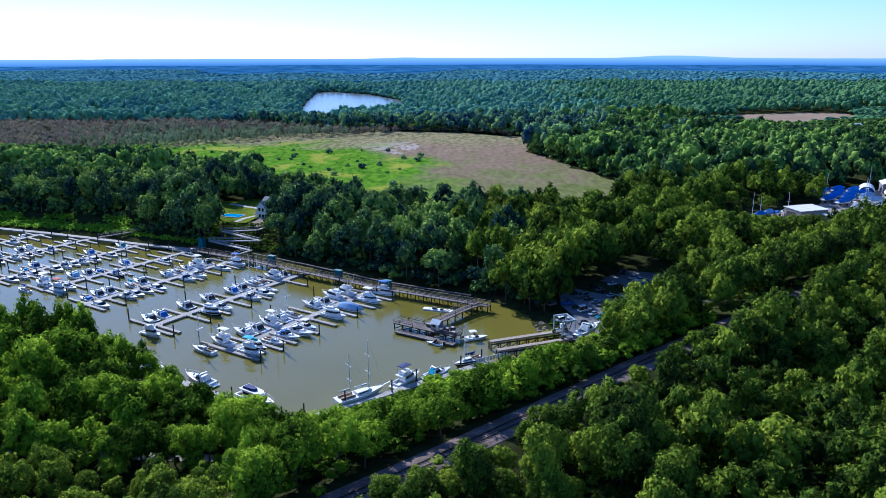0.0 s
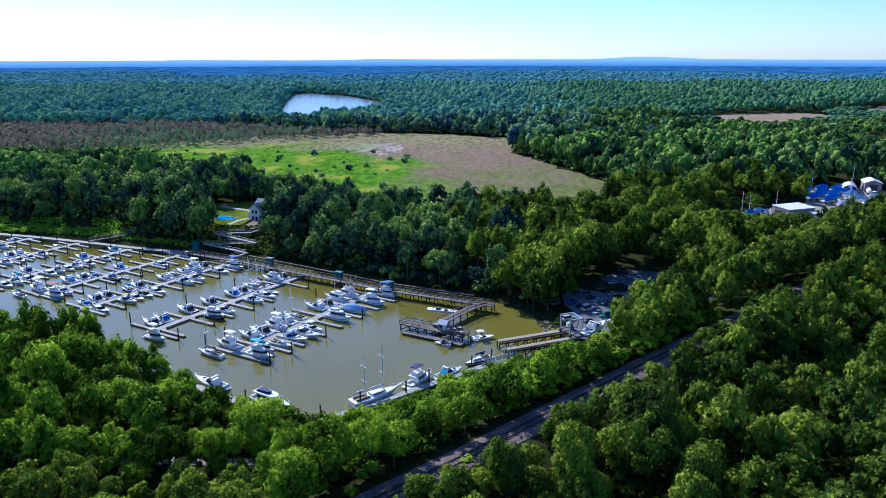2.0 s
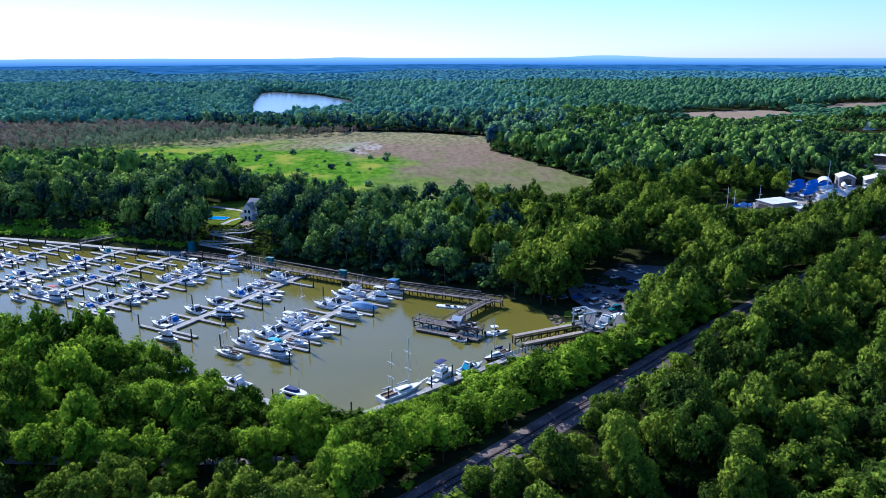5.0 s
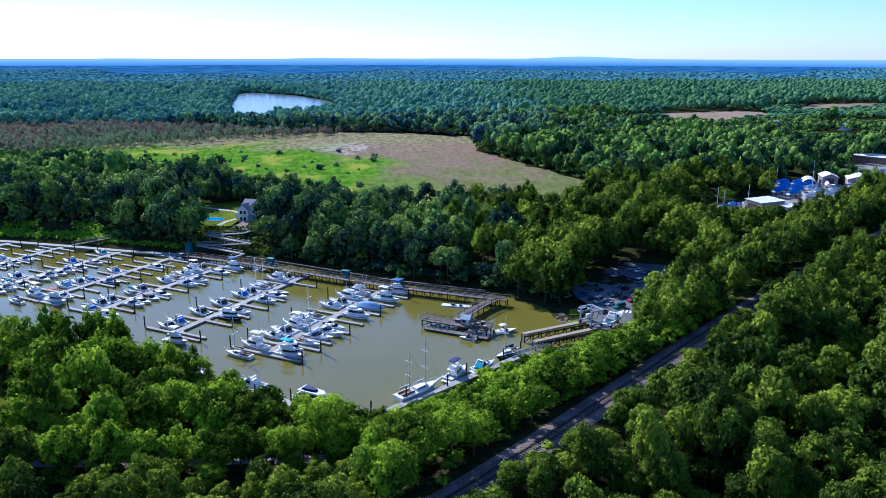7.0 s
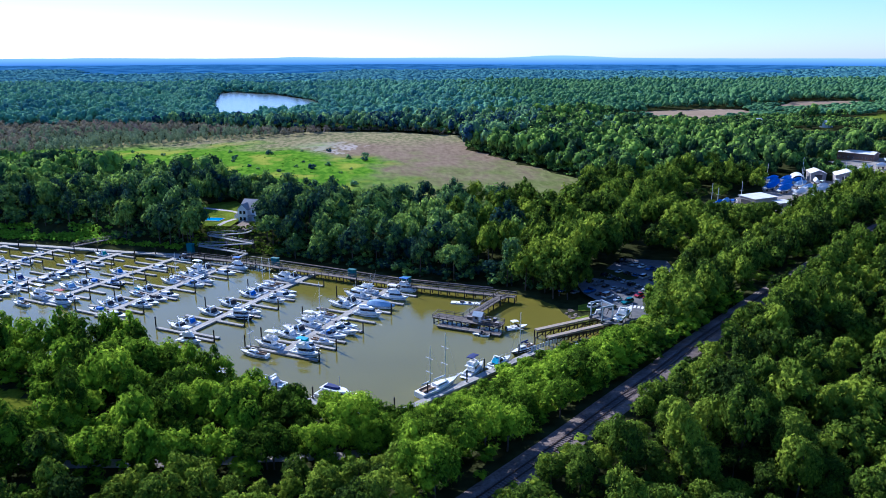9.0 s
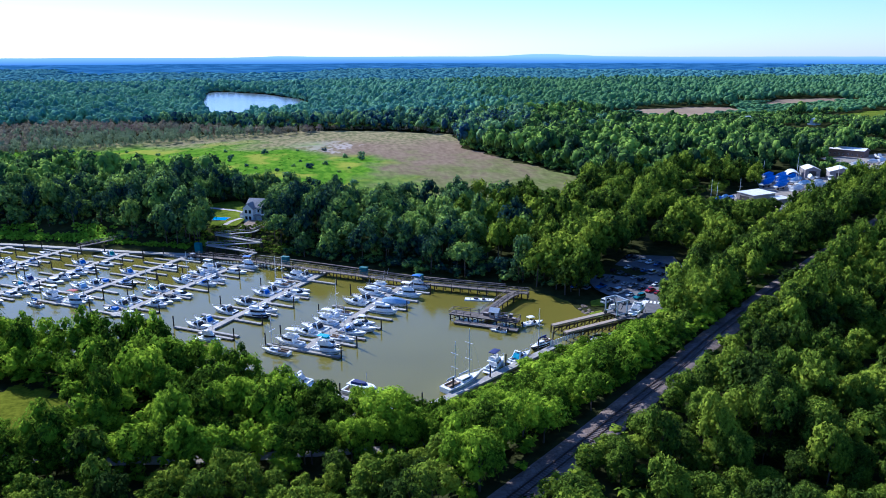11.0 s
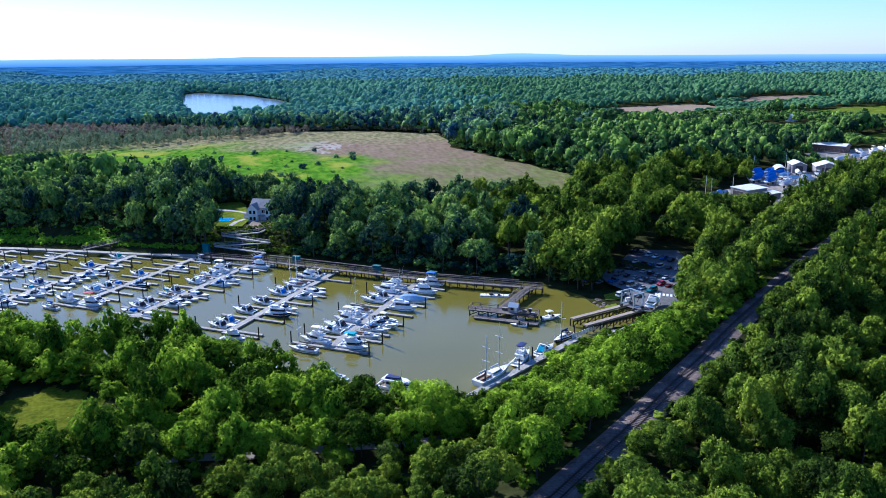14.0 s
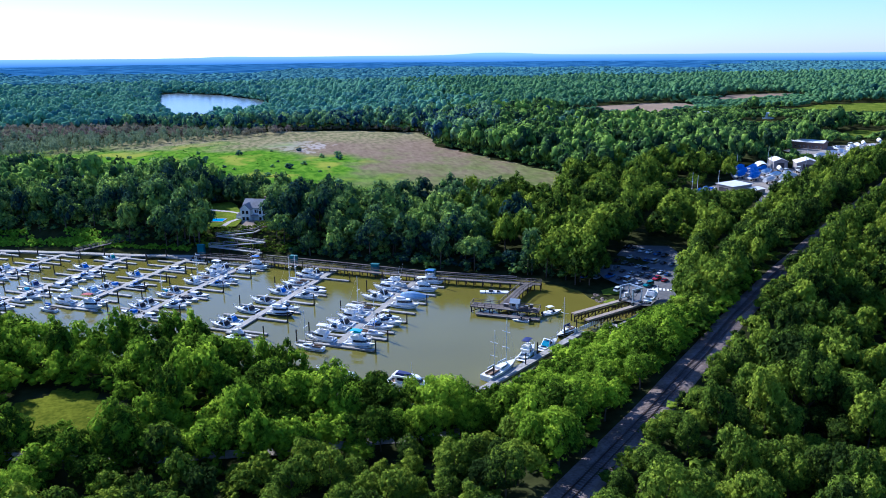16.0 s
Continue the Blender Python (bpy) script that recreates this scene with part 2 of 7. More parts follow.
    bsdf.inputs["Roughness"].default_value, bsdf.inputs["Specular IOR Level"].default_value = 0.9, 0.0
    return m


CLEARING = surface("clearing_grass", (0.060, 0.078, 0.006), (0.165, 0.180, 0.012), 1.1, 0.9, bump=0.5, matt=True)
MARSH_MIX = marsh_material()
TILLED = surface("tilled_field", (0.22, 0.165, 0.115), (0.31, 0.24, 0.17), 0.03, 0.95, matt=True)
BALLAST = surface("ballast", (0.105, 0.083, 0.074), (0.25, 0.203, 0.185), 2.2, 0.95, bump=0.8, matt=True)
RUST = surface("rail_steel", (0.035, 0.022, 0.016), (0.07, 0.045, 0.03), 4, 0.6, 0.6)
TIE = surface("tie_wood", (0.095, 0.082, 0.083), (0.18, 0.155, 0.155), 5, 0.9, vary=0.2, matt=True)
GRAVEL = surface("gravel", (0.20, 0.18, 0.16), (0.34, 0.31, 0.28), 1.2, 0.95, bump=0.5, matt=True)
ASPHALT = surface("asphalt", (0.085, 0.085, 0.095), (0.16, 0.157, 0.165), 0.8, 0.9, bump=0.2)
LIFT_TIMBER = surface("lift_timber", (0.24, 0.19, 0.15), (0.38, 0.32, 0.26), 1.5, 0.9, bump=0.3)
CONCRETE = surface("concrete", (0.27, 0.25, 0.23), (0.42, 0.39, 0.36), 0.8, 0.9, bump=0.2)
DOCK = surface("dock_wood", (0.22, 0.205, 0.19), (0.38, 0.36, 0.33), 2.0, 0.85, bump=0.3, vary=0.15)
PIER = surface("pier_wood", (0.085, 0.070, 0.064), (0.175, 0.152, 0.140), 2.5, 0.9, bump=0.3, vary=0.15)
DARK_WOOD = surface("dark_timber", (0.035, 0.028, 0.022), (0.085, 0.07, 0.055), 3, 0.9, bump=0.3, matt=True)
PILE_MAT = surface("pile_black", (0.012, 0.012, 0.013), (0.035, 0.033, 0.032), 3, 0.6)
GEL = surface("gelcoat_white", (0.80, 0.80, 0.80), (0.90, 0.90, 0.89), 0.9, 0.25, vary=0.06)
DECKW = surface("deck_offwhite", (0.70, 0.69, 0.66), (0.84, 0.83, 0.80), 1.2, 0.5, vary=0.06)
NAVY = surface("gelcoat_navy", (0.012, 0.016, 0.035), (0.02, 0.028, 0.055), 1, 0.2)
BLACKH = surface("gelcoat_black", (0.012, 0.012, 0.014), (0.025, 0.025, 0.028), 1, 0.25)
STRIPE = surface("boot_stripe", (0.03, 0.05, 0.14), (0.04, 0.07, 0.18), 1, 0.3)
TEAK = surface("teak", (0.19, 0.12, 0.07), (0.30, 0.21, 0.13), 3, 0.7)
GLASS = surface("tinted_glass", (0.010, 0.013, 0.020), (0.018, 0.023, 0.034), 1, 0.08)
STEEL = surface("stainless", (0.55, 0.56, 0.58), (0.70, 0.70, 0.72), 3, 0.3, 0.9)
ALU = surface("mast_alu", (0.62, 0.62, 0.62), (0.78, 0.78, 0.77), 2, 0.45, 0.2)
RUBBER = surface("rubber", (0.012, 0.012, 0.012), (0.03, 0.03, 0.03), 4, 0.8)
CANVAS = {
    "white": surface("canvas_white", (0.62, 0.62, 0.62), (0.78, 0.78, 0.77), 1.5, 0.8),
    "black": surface("canvas_black", (0.015, 0.015, 0.02), (0.035, 0.035, 0.042), 1.5, 0.85),
    "navy": surface("canvas_navy", (0.012, 0.018, 0.09), (0.02, 0.035, 0.16), 1.5, 0.8),
    "blue": surface("canvas_blue", (0.025, 0.10, 0.42), (0.06, 0.19, 0.62), 1.5, 0.8),
    "turquoise": surface("canvas_turquoise", (0.03, 0.28, 0.45), (0.06, 0.40, 0.58), 1.5, 0.8),
    "teal": surface("canvas_teal", (0.01, 0.20, 0.18), (0.03, 0.32, 0.27), 1.5, 0.8),
    "red": surface("canvas_red", (0.26, 0.03, 0.035), (0.40, 0.06, 0.07), 1.5, 0.8),
    "sky": surface("canvas_light_blue", (0.22, 0.36, 0.56), (0.34, 0.48, 0.68), 1.5, 0.8),
    "tan": surface("canvas_tan", (0.30, 0.25, 0.18), (0.42, 0.36, 0.27), 1.5, 0.85),
}
PORCH_SHADE = surface("porch_shade_blue", (0.02, 0.10, 0.42), (0.05, 0.20, 0.62), 0.8, 0.5, bump=0.5)
WRAP = surface("white_shrink_wrap", (0.66, 0.68, 0.70), (0.82, 0.83, 0.84), 0.8, 0.4, bump=0.4)
SIDING = surface("tan_metal_siding", (0.33, 0.28, 0.24), (0.43, 0.38, 0.33), 0.7, 0.7)
GREY_SIDING = surface("grey_siding", (0.24, 0.22, 0.23), (0.34, 0.31, 0.31), 0.7, 0.7)
WHITE_SIDING = surface("white_siding", (0.72, 0.74, 0.78), (0.82, 0.83, 0.85), 0.9, 0.6)
METAL_ROOF = surface("white_metal_roof", (0.66, 0.65, 0.62), (0.82, 0.80, 0.77), 0.5, 0.45)
SHINGLE = surface("grey_shingle", (0.20, 0.20, 0.22), (0.33, 0.33, 0.35), 1.5, 0.9, bump=0.4)
BRICKY = surface("brown_wall", (0.16, 0.10, 0.08), (0.24, 0.16, 0.12), 1.5, 0.85)
DOOR_DARK = surface("door_shade", (0.05, 0.045, 0.045), (0.10, 0.09, 0.085), 1, 0.7)
PAINT_WHITE = surface("white_paint", (0.64, 0.64, 0.63), (0.80, 0.80, 0.79), 1.5, 0.5)
BLUE_STEEL = surface("lift_steel", (0.26, 0.32, 0.40), (0.40, 0.46, 0.54), 1.5, 0.5, 0.2)
BIN_TEAL = surface("box_teal", (0.01, 0.10, 0.12), (0.02, 0.16, 0.18), 1, 0.6)
POOL = surface("pool_blue", (0.02, 0.22, 0.55), (0.05, 0.36, 0.72), 0.6, 0.15)
STONE = surface("stone", (0.13, 0.105, 0.085), (0.27, 0.22, 0.18), 1.2, 0.9, bump=0.6, vary=0.25, matt=True)
CAR = {k: surface("car_" + k, a, b, 1, 0.25, 0.1) for k, a, b in (
    ("white", (0.62, 0.62, 0.62), (0.74, 0.74, 0.74)), ("black", (0.012, 0.012, 0.014), (0.025, 0.025, 0.028)),
    ("silver", (0.36, 0.37, 0.39), (0.48, 0.49, 0.51)), ("grey", (0.10, 0.105, 0.11), (0.16, 0.165, 0.17)),
    ("red", (0.28, 0.012, 0.018), (0.38, 0.025, 0.03)), ("blue", (0.02, 0.06, 0.20), (0.035, 0.10, 0.30)),
    ("teal", (0.02, 0.12, 0.14), (0.03, 0.18, 0.20)))}
WATER = water_material("creek_water", (0.150, 0.134, 0.020), 1.6, 0.45, 0.05, 1.5)
LAKE = water_material("lake_water", (0.10, 0.12, 0.13), 0.15, 0.35, 0.05, 1.6, 0.2)

# ---- building helpers ----
class Geo:
    """Collects vertices and faces of one mesh."""
    def __init__(self):
        self.v, self.f, self.s = [], [], []

    def add(self, verts, faces, smooth=False):
        o = len(self.v)
        self.v += [tuple(p) for p in verts]
        self.f += [tuple(i + o for i in q) for q in faces]
        self.s += [smooth] * len(faces)
        return self

    def box(self, x, y, z, sx, sy, sz, rz=0.0, top=1.0):
        """A box on z, centred on x, y; top: scale of its upper face."""
        c, s = math.cos(rz), math.sin(rz)
        vs = []
        for h, k in ((0, 1), (sz, top)):
            for a, b in ((-1, -1), (1, -1), (1, 1), (-1, 1)):
                px, py = a * sx / 2 * k, b * sy / 2 * k
                vs.append((x + c * px - s * py, y + s * px + c * py, z + h))
        return self.add(vs, [(3, 2, 1, 0), (4, 5, 6, 7), (0, 1, 5, 4), (1, 2, 6, 5), (2, 3, 7, 6), (3, 0, 4, 7)])

    def beam(self, p, q, w, h):
        """A bar from p to q (its middle line), w wide and h high."""
        p, q = Vector(p), Vector(q)
        d = (q - p).normalized()
        side = d.cross(Vector((0, 0, 1)))
        side = (side.normalized() if side.length > 1e-4 else Vector((1, 0, 0))) * w / 2
        up = side.cross(d).normalized() * h / 2
        vs = [e + a * side + b * up for e in (p, q) for a, b in ((-1, -1), (1, -1), (1, 1), (-1, 1))]
        return self.add(vs, [(3, 2, 1, 0), (4, 5, 6, 7), (0, 1, 5, 4), (1, 2, 6, 5), (2, 3, 7, 6), (3, 0, 4, 7)])

    def tube(self, p, q, r0, r1=None, n=8):
        r1 = r0 if r1 is None else r1
        p, q = Vector(p), Vector(q)
        d = (q - p).normalized()
        a = d.orthogonal().normalized()
        b = d.cross(a)
        vs = [e + r * (math.cos(t) * a + math.sin(t) * b) for e, r in ((p, r0), (q, r1)) for t in [2 * math.pi * i / n for i in range(n)]]
        self.add(vs, [(i, (i + 1) % n, n + (i + 1) % n, n + i) for i in range(n)], True)
        return self.add(vs, [tuple(range(n - 1, -1, -1)), tuple(range(n, 2 * n))])

    def prism(self, outline, z0, z1):
        n = len(outline)
        area = sum(outline[i][0] * outline[(i + 1) % n][1] - outline[(i + 1) % n][0] * outline[i][1] for i in range(n))
        o = list(outline) if area > 0 else list(outline)[::-1]
        vs = [(x, y, z0) for x, y in o] + [(x, y, z1) for x, y in o]
        return self.add(vs, [tuple(range(n - 1, -1, -1)), tuple(range(n, 2 * n))] + [(i, (i + 1) % n, n + (i + 1) % n, n + i) for i in range(n)])

    def loft(self, rings, caps=True, smooth=True, closed=True):
        n = len(rings[0])
        m = n if closed else n - 1
        fs = [(k * n + i, k * n + (i + 1) % n, (k + 1) * n + (i + 1) % n, (k + 1) * n + i) for k in range(len(rings) - 1) for i in range(m)]
        self.add([p for r in rings for p in r], fs, smooth)
        if caps:
            self.add(rings[0], [tuple(range(n - 1, -1, -1))])
            self.add(rings[-1], [tuple(range(n))])
        return self

    def mesh(self, name, mat):
        me = bpy.data.meshes.new(name)
        me.from_pydata(self.v, [], self.f)
        me.polygons.foreach_set("use_smooth", self.s)
        me.materials.append(mat)
        return me


def thing(name, m, label, category, group="", kind=""):
    """An empty at the base of a thing, which parents its parts."""
    ob = new(name)
    ob.empty_display_size = 0.3
    ob.matrix_basis = m
    return tagged(ob, label, category, group, kind)


def part(name, geo, mat, parent, label=""):
    """One mesh object under a thing or a part; geo in the parent's metres."""
    ob = new(name, geo.mesh(name, mat) if isinstance(geo, Geo) else geo)
    ob.parent = parent
    return tagged(ob, label)


def solid(name, geo, mat, label, category, kind="", group=""):
    return tagged(new(name, geo.mesh(name, mat)), label, category, group, kind)


def array_mesh(name, verts, quads, mat, smooth=False, second=None, which=None, normals=None):
    """A large mesh from arrays; quads: rows of three or four corners."""
    me = bpy.data.meshes.new(name)
    k = quads.shape[1]
    me.vertices.add(len(verts))
    me.vertices.foreach_set("co", np.ascontiguousarray(verts, np.float32).ravel())
    me.loops.add(quads.size)
    me.loops.foreach_set("vertex_index", np.ascontiguousarray(quads, np.int32).ravel())
    me.polygons.add(len(quads))
    me.polygons.foreach_set("loop_start", np.arange(0, quads.size, k, dtype=np.int32))
    me.polygons.foreach_set("use_smooth", np.full(len(quads), smooth))
    me.materials.append(mat)
    if second:
        me.materials.append(second)
        me.polygons.foreach_set("material_index", np.ascontiguousarray(which, np.int32))
    me.update(calc_edges=True)
    if normals is not None:
        bend = me.attributes.new("custom_normal", "FLOAT_VECTOR", "POINT")
        bend.data.foreach_set("vector", np.ascontiguousarray(normals, np.float32).ravel())
        me.update()
    return me


def inside(poly, x, y):
    x, y = np.asarray(x, float), np.asarray(y, float)
    hit = np.zeros(x.shape, bool)
    for (ax, ay), (bx, by) in zip(poly, poly[1:] + poly[:1]):
        if ay != by:
            hit ^= ((ay > y) != (by > y)) & (x < (bx - ax) * (y - ay) / (by - ay) + ax)
    return hit


def away(line, x, y):
    """Distance to a polyline, and the side (positive: to the right of its way)."""
    x, y = np.asarray(x, float), np.asarray(y, float)
    best, side = np.full(x.shape, 1e9), np.zeros(x.shape)
    for (ax, ay), (bx, by) in zip(line, line[1:]):
        dx, dy = bx - ax, by - ay
        t = np.clip(((x - ax) * dx + (y - ay) * dy) / (dx * dx + dy * dy), 0, 1)
        d = np.hypot(x - ax - t * dx, y - ay - t * dy)
        near = d < best
        side = np.where(near, np.sign((x - ax) * dy - (y - ay) * dx), side)
        best = np.where(near, d, best)
    return best, side


def smooth01(t):
    t = np.clip(t, 0, 1)
    return t * t * (3 - 2 * t)

# ---- plan ----
NORTH = [(-900, 470), (-420, 345), (-260, 308), (-185, 291), (-149, 283), (-107, 267), (-97, 262), (-80, 255), (-66, 246), (-45, 230), (-20, 213), (0, 203.5), (9, 198), (15, 192), (18.5, 186), (18.5, 179), (22, 173.5)]
SOUTH = [(27, 171), (28, 164), (16, 159.5), (4.4, 152.2), (-5.6, 144.2), (-14.6, 136.7), (-23, 129.5), (-31, 124), (-40, 126), (-54, 135.5), (-69, 146.5), (-84, 159), (-102, 166.5), (-124, 177), (-160, 194), (-230, 218), (-420, 262), (-900, 330)]
CREEK = NORTH + SOUTH
RAIL = [(-110, 8), (-60, 51.5), (-28.6, 79.7), (-15, 91.2), (-4.3, 100.3), (8.5, 111.8), (18.7, 120.7), (35.9, 136.3), (64.6, 160.8), (114, 200.8), (160, 236), (260, 312), (500, 500), (900, 820)]
RAIL_Z = 8.5
ROAD = [(34, 168), (19, 157), (13, 149.5), (6, 143.5), (-9.5, 130), (-16, 122), (-23, 116), (-40, 111), (-68, 111.5), (-88, 114), (-97, 117), (-106, 119.5), (-125, 124), (-240, 150)]
LANE = [(52, 168), (62, 182), (74, 195.5), (87, 210), (101, 223), (125, 250), (150, 280)]
LOT = [(28, 188), (29, 199), (40, 207), (52, 222), (66, 217), (63, 203), (52, 182), (42, 171), (33, 160), (27, 164), (24, 169), (30, 181)]
YARD = [(118, 282), (118, 296), (160, 318), (178, 352), (200, 356), (216, 340), (232, 322), (215, 300), (180, 288), (150, 276)]
YARD_FAR = [(245, 362), (257, 409), (307, 419), (353, 425), (329, 381), (290, 350), (250, 338), (238, 345)]
MARSH = [(-290, 505), (-240, 580), (-135, 650), (-52, 664), (5, 652), (62, 612), (57, 560), (52, 520), (66, 470), (75, 440), (92, 385), (64, 305), (0, 296), (-50, 318), (-78, 350), (-112, 392), (-160, 425)]
LAKE_SHORE = [(-207, 1062), (-236, 1310), (-215, 1335), (-137, 1245), (-76, 1095), (-58, 975), (-62, 900), (-75, 835), (-100, 815), (-125, 800), (-135, 745), (-150, 740), (-160, 800), (-172, 850), (-190, 940)]
MEADOW_EDGE = [(-120, 129), (-119, 141), (-111, 147), (-103, 143), (-98, 136), (-96, 124), (-104, 123)]
FIELD_FAR = [(290, 690), (296, 800), (390, 830), (430, 812), (412, 757), (352, 718), (330, 692)]
FIELD_NEXT = [(470, 824), (577, 940), (690, 950), (600, 862), (482, 818)]
FIELD_EAST = [(462, 680), (552, 738), (660, 745), (720, 700), (600, 630), (528, 605), (478, 638)]
LAWNS = [[(335, 535), (344, 584), (374, 578), (358, 535)], [(344, 446), (349, 472), (394, 498), (400, 480), (372, 450)], [(420, 560), (440, 590), (480, 585), (460, 556)]]
REED_BAND = [(-520, 535), (-500, 725), (-290, 715), (-180, 690), (-100, 656), (-40, 642), (-60, 634), (-114, 615), (-205, 551), (-250, 520), (-340, 520)]
GARDEN_FRONT = [(-96, 288), (-90.5, 277.5), (-80, 273.5), (-73, 277), (-76, 290)]
GARDEN = [(-106, 287), (-106, 314), (-84, 322), (-66, 318), (-62, 284), (-90, 280)]


def ground_z(x, y):
    x, y = np.asarray(x, float), np.asarray(y, float)
    wet = inside(CREEK, x, y)
    dn, _ = away(NORTH, x, y)
    ds, _ = away(SOUTH, x, y)
    d = np.minimum(dn, ds)
    north = dn <= ds
    bluff = 2.5 + 2.6 * smooth01((-5 - x) / 40) * smooth01((345 - y) / 40) * smooth01((x + 260) / 80)
    base = np.where(north, -0.1 + np.minimum(0.6, 0.12 * d) + (bluff - 0.5) * smooth01((d - 5) / 16), 0.3 + 2.2 * smooth01(d / 22))
    base = base + 1.4 * smooth01((x - 80) / 60) * smooth01((y - 200) / 60)
    r, side = away(RAIL, x, y)
    right = side > 0
    low = np.where(right, 2.4, base)
    reach = np.where(right, 24.0, np.where(north, 26.0, np.clip(ds + r, 12, 26) - 4))
    z = low + (RAIL_Z - 0.35 - low) * smooth01(1 - (r - 3.6) / reach)
    bump = 0.25 * np.sin(x * 0.13 + 1.3 * np.sin(y * 0.09)) * np.sin(y * 0.11 + 0.7) * smooth01((d - 6) / 20) * smooth01((r - 6) / 10)
    z = np.where(wet, np.maximum(-2.2, -0.1 - 0.3 * d), z + bump)
    rim = np.where(inside(MARSH, x, y), 0, away(MARSH + MARSH[:1], x, y)[0])
    z = np.where(y > 280, np.minimum(z, 0.75 + 0.08 * np.maximum(0, rim - 9)), z)
    return z


def gz(x, y):
    return float(ground_z(np.array([x]), np.array([y]))[0])

# ---- ground, water, open land ----
def spread(fine0, fine1, step, end, ratio):
    """Even steps from fine0 to fine1, then growing ones out to +-end."""
    mid = list(np.arange(fine0, fine1 + step / 2, step))
    out, s = [mid[-1]], step
    while out[-1] < end:
        s *= ratio
        out.append(min(end, out[-1] + s))
    low, s = [mid[0]], step
    while low[-1] > -end:
        s *= ratio
        low.append(max(-end, low[-1] - s))
    return np.array(low[:0:-1] + mid + out[1:])


def sheet(name, xs, ys, height, mat):
    gx, gy = np.meshgrid(xs, ys)
    z = height(gx, gy)
    nx, ny = len(xs), len(ys)
    i = (np.arange(ny - 1)[:, None] * nx + np.arange(nx - 1)).ravel()
    return array_mesh(name, np.stack([gx, gy, z], -1).reshape(-1, 3), np.stack([i, i + 1, i + nx + 1, i + nx], 1), mat, True)


ground = tagged(new("ground", sheet("ground", spread(-250, 190, 2.5, 4990, 1.16), spread(20, 330, 2.5, 4990, 1.10), ground_z, SOIL)),
                "dark forest floor of earth and leaf litter", "ground", kind="structure")


def flat_area(name, outline, z, mat, label, category, wobble=0.0):
    """A level sheet with its outline broken by a little wobble."""
    pts, n = [], len(outline)
    for k, (a, b) in enumerate(zip(outline, outline[1:] + outline[:1])):
        length = math.hypot(b[0] - a[0], b[1] - a[1])
        m = max(1, int(length / max(4.0, wobble * 1.2))) if wobble else 1
        for j in range(m):
            t = j / m
            x, y = a[0] + t * (b[0] - a[0]), a[1] + t * (b[1] - a[1])
            if wobble:
                w = wobble * noise.noise(Vector((x / wobble / 2, y / wobble / 2, 3.1)))
                x, y = x + w, y + wobble * noise.noise(Vector((x / wobble / 2, y / wobble / 2, 9.7)))
            pts.append((x, y))
    bm = bmesh.new()
    face = bm.faces.new([bm.verts.new((x, y, z)) for x, y in pts])
    face.normal_update()
    if face.normal.z < 0:
        face.normal_flip()
    bmesh.ops.triangulate(bm, faces=[face])
    me = bpy.data.meshes.new(name)
    bm.to_mesh(me)
    bm.free()
    me.materials.append(mat)
    return tagged(new(name, me), label, category, kind="structure")


flat_area("water", [(-900, 520), (26, 210), (32, 165), (-20, 112), (-900, 290)], 0.0, WATER, "still olive-brown creek water reflecting the sky", "water")
flat_area("lake", LAKE_SHORE, 2.95, LAKE, "pale lake between the woods", "water", 5)
flat_area("marsh", MARSH, 1.05, MARSH_MIX, "green wet meadow passing into tan reed marsh", "marsh", 9)
flat_area("tilled_field", FIELD_NEXT, 4.6, TILLED, "pale brown tilled field beyond a tree line", "field", 8)
flat_area("tilled_field", FIELD_FAR, 4.6, TILLED, "pale brown tilled field between the woods", "field", 8)
flat_area("tilled_field_east", FIELD_EAST, 4.6, MEADOW, "pale green field behind the houses", "field", 8)
for k, edge in enumerate(LAWNS):
    flat_area("lawn_%d" % (k + 1), edge, 4.7, MEADOW, "sunlit mown lawn among trees", "lawn", 4)
flat_area("parking_lot", LOT, 2.62, ASPHALT, "worn grey asphalt parking lot", "parking lot")
flat_area("boat_yard", YARD, 4.25, GRAVEL, "grey gravel boat storage yard", "yard")
flat_area("far_yard", YARD_FAR, 4.35, GRAVEL, "grey gravel yard with stored boats", "yard")


def ribbon(name, line, width, lift, mat, label, category, step=2.5):
    """A strip that lies on the ground along a line."""
    pts = []
    for a, b in zip(line, line[1:]):
        m = max(1, int(math.hypot(b[0] - a[0], b[1] - a[1]) / step))
        pts += [(a[0] + (b[0] - a[0]) * j / m, a[1] + (b[1] - a[1]) * j / m) for j in range(m)]
    pts.append(line[-1])
    p = np.array(pts)
    d = np.gradient(p, axis=0)
    d /= np.linalg.norm(d, axis=1)[:, None]
    n = np.stack([-d[:, 1], d[:, 0]], 1)
    rows = [p + n * width * k for k in (-0.5, -0.17, 0.17, 0.5)]
    z = ground_z(p[:, 0], p[:, 1]) + lift
    verts = np.stack([np.c_[r, np.maximum(z, ground_z(r[:, 0], r[:, 1]) + lift)] for r in rows], 1).reshape(-1, 3)
    i = (np.arange(len(p) - 1)[:, None] * 4 + np.arange(3)).ravel()
    return tagged(new(name, array_mesh(name, verts, np.stack([i, i + 4, i + 5, i + 1], 1), mat, True)), label, category, kind="structure")


ribbon("road", ROAD, 2.6, 0.12, GRAVEL, "narrow grey gravel road through the trees", "road")
ribbon("lane", LANE, 5.5, 0.12, ASPHALT, "shaded asphalt lane beside the railway trees", "road")


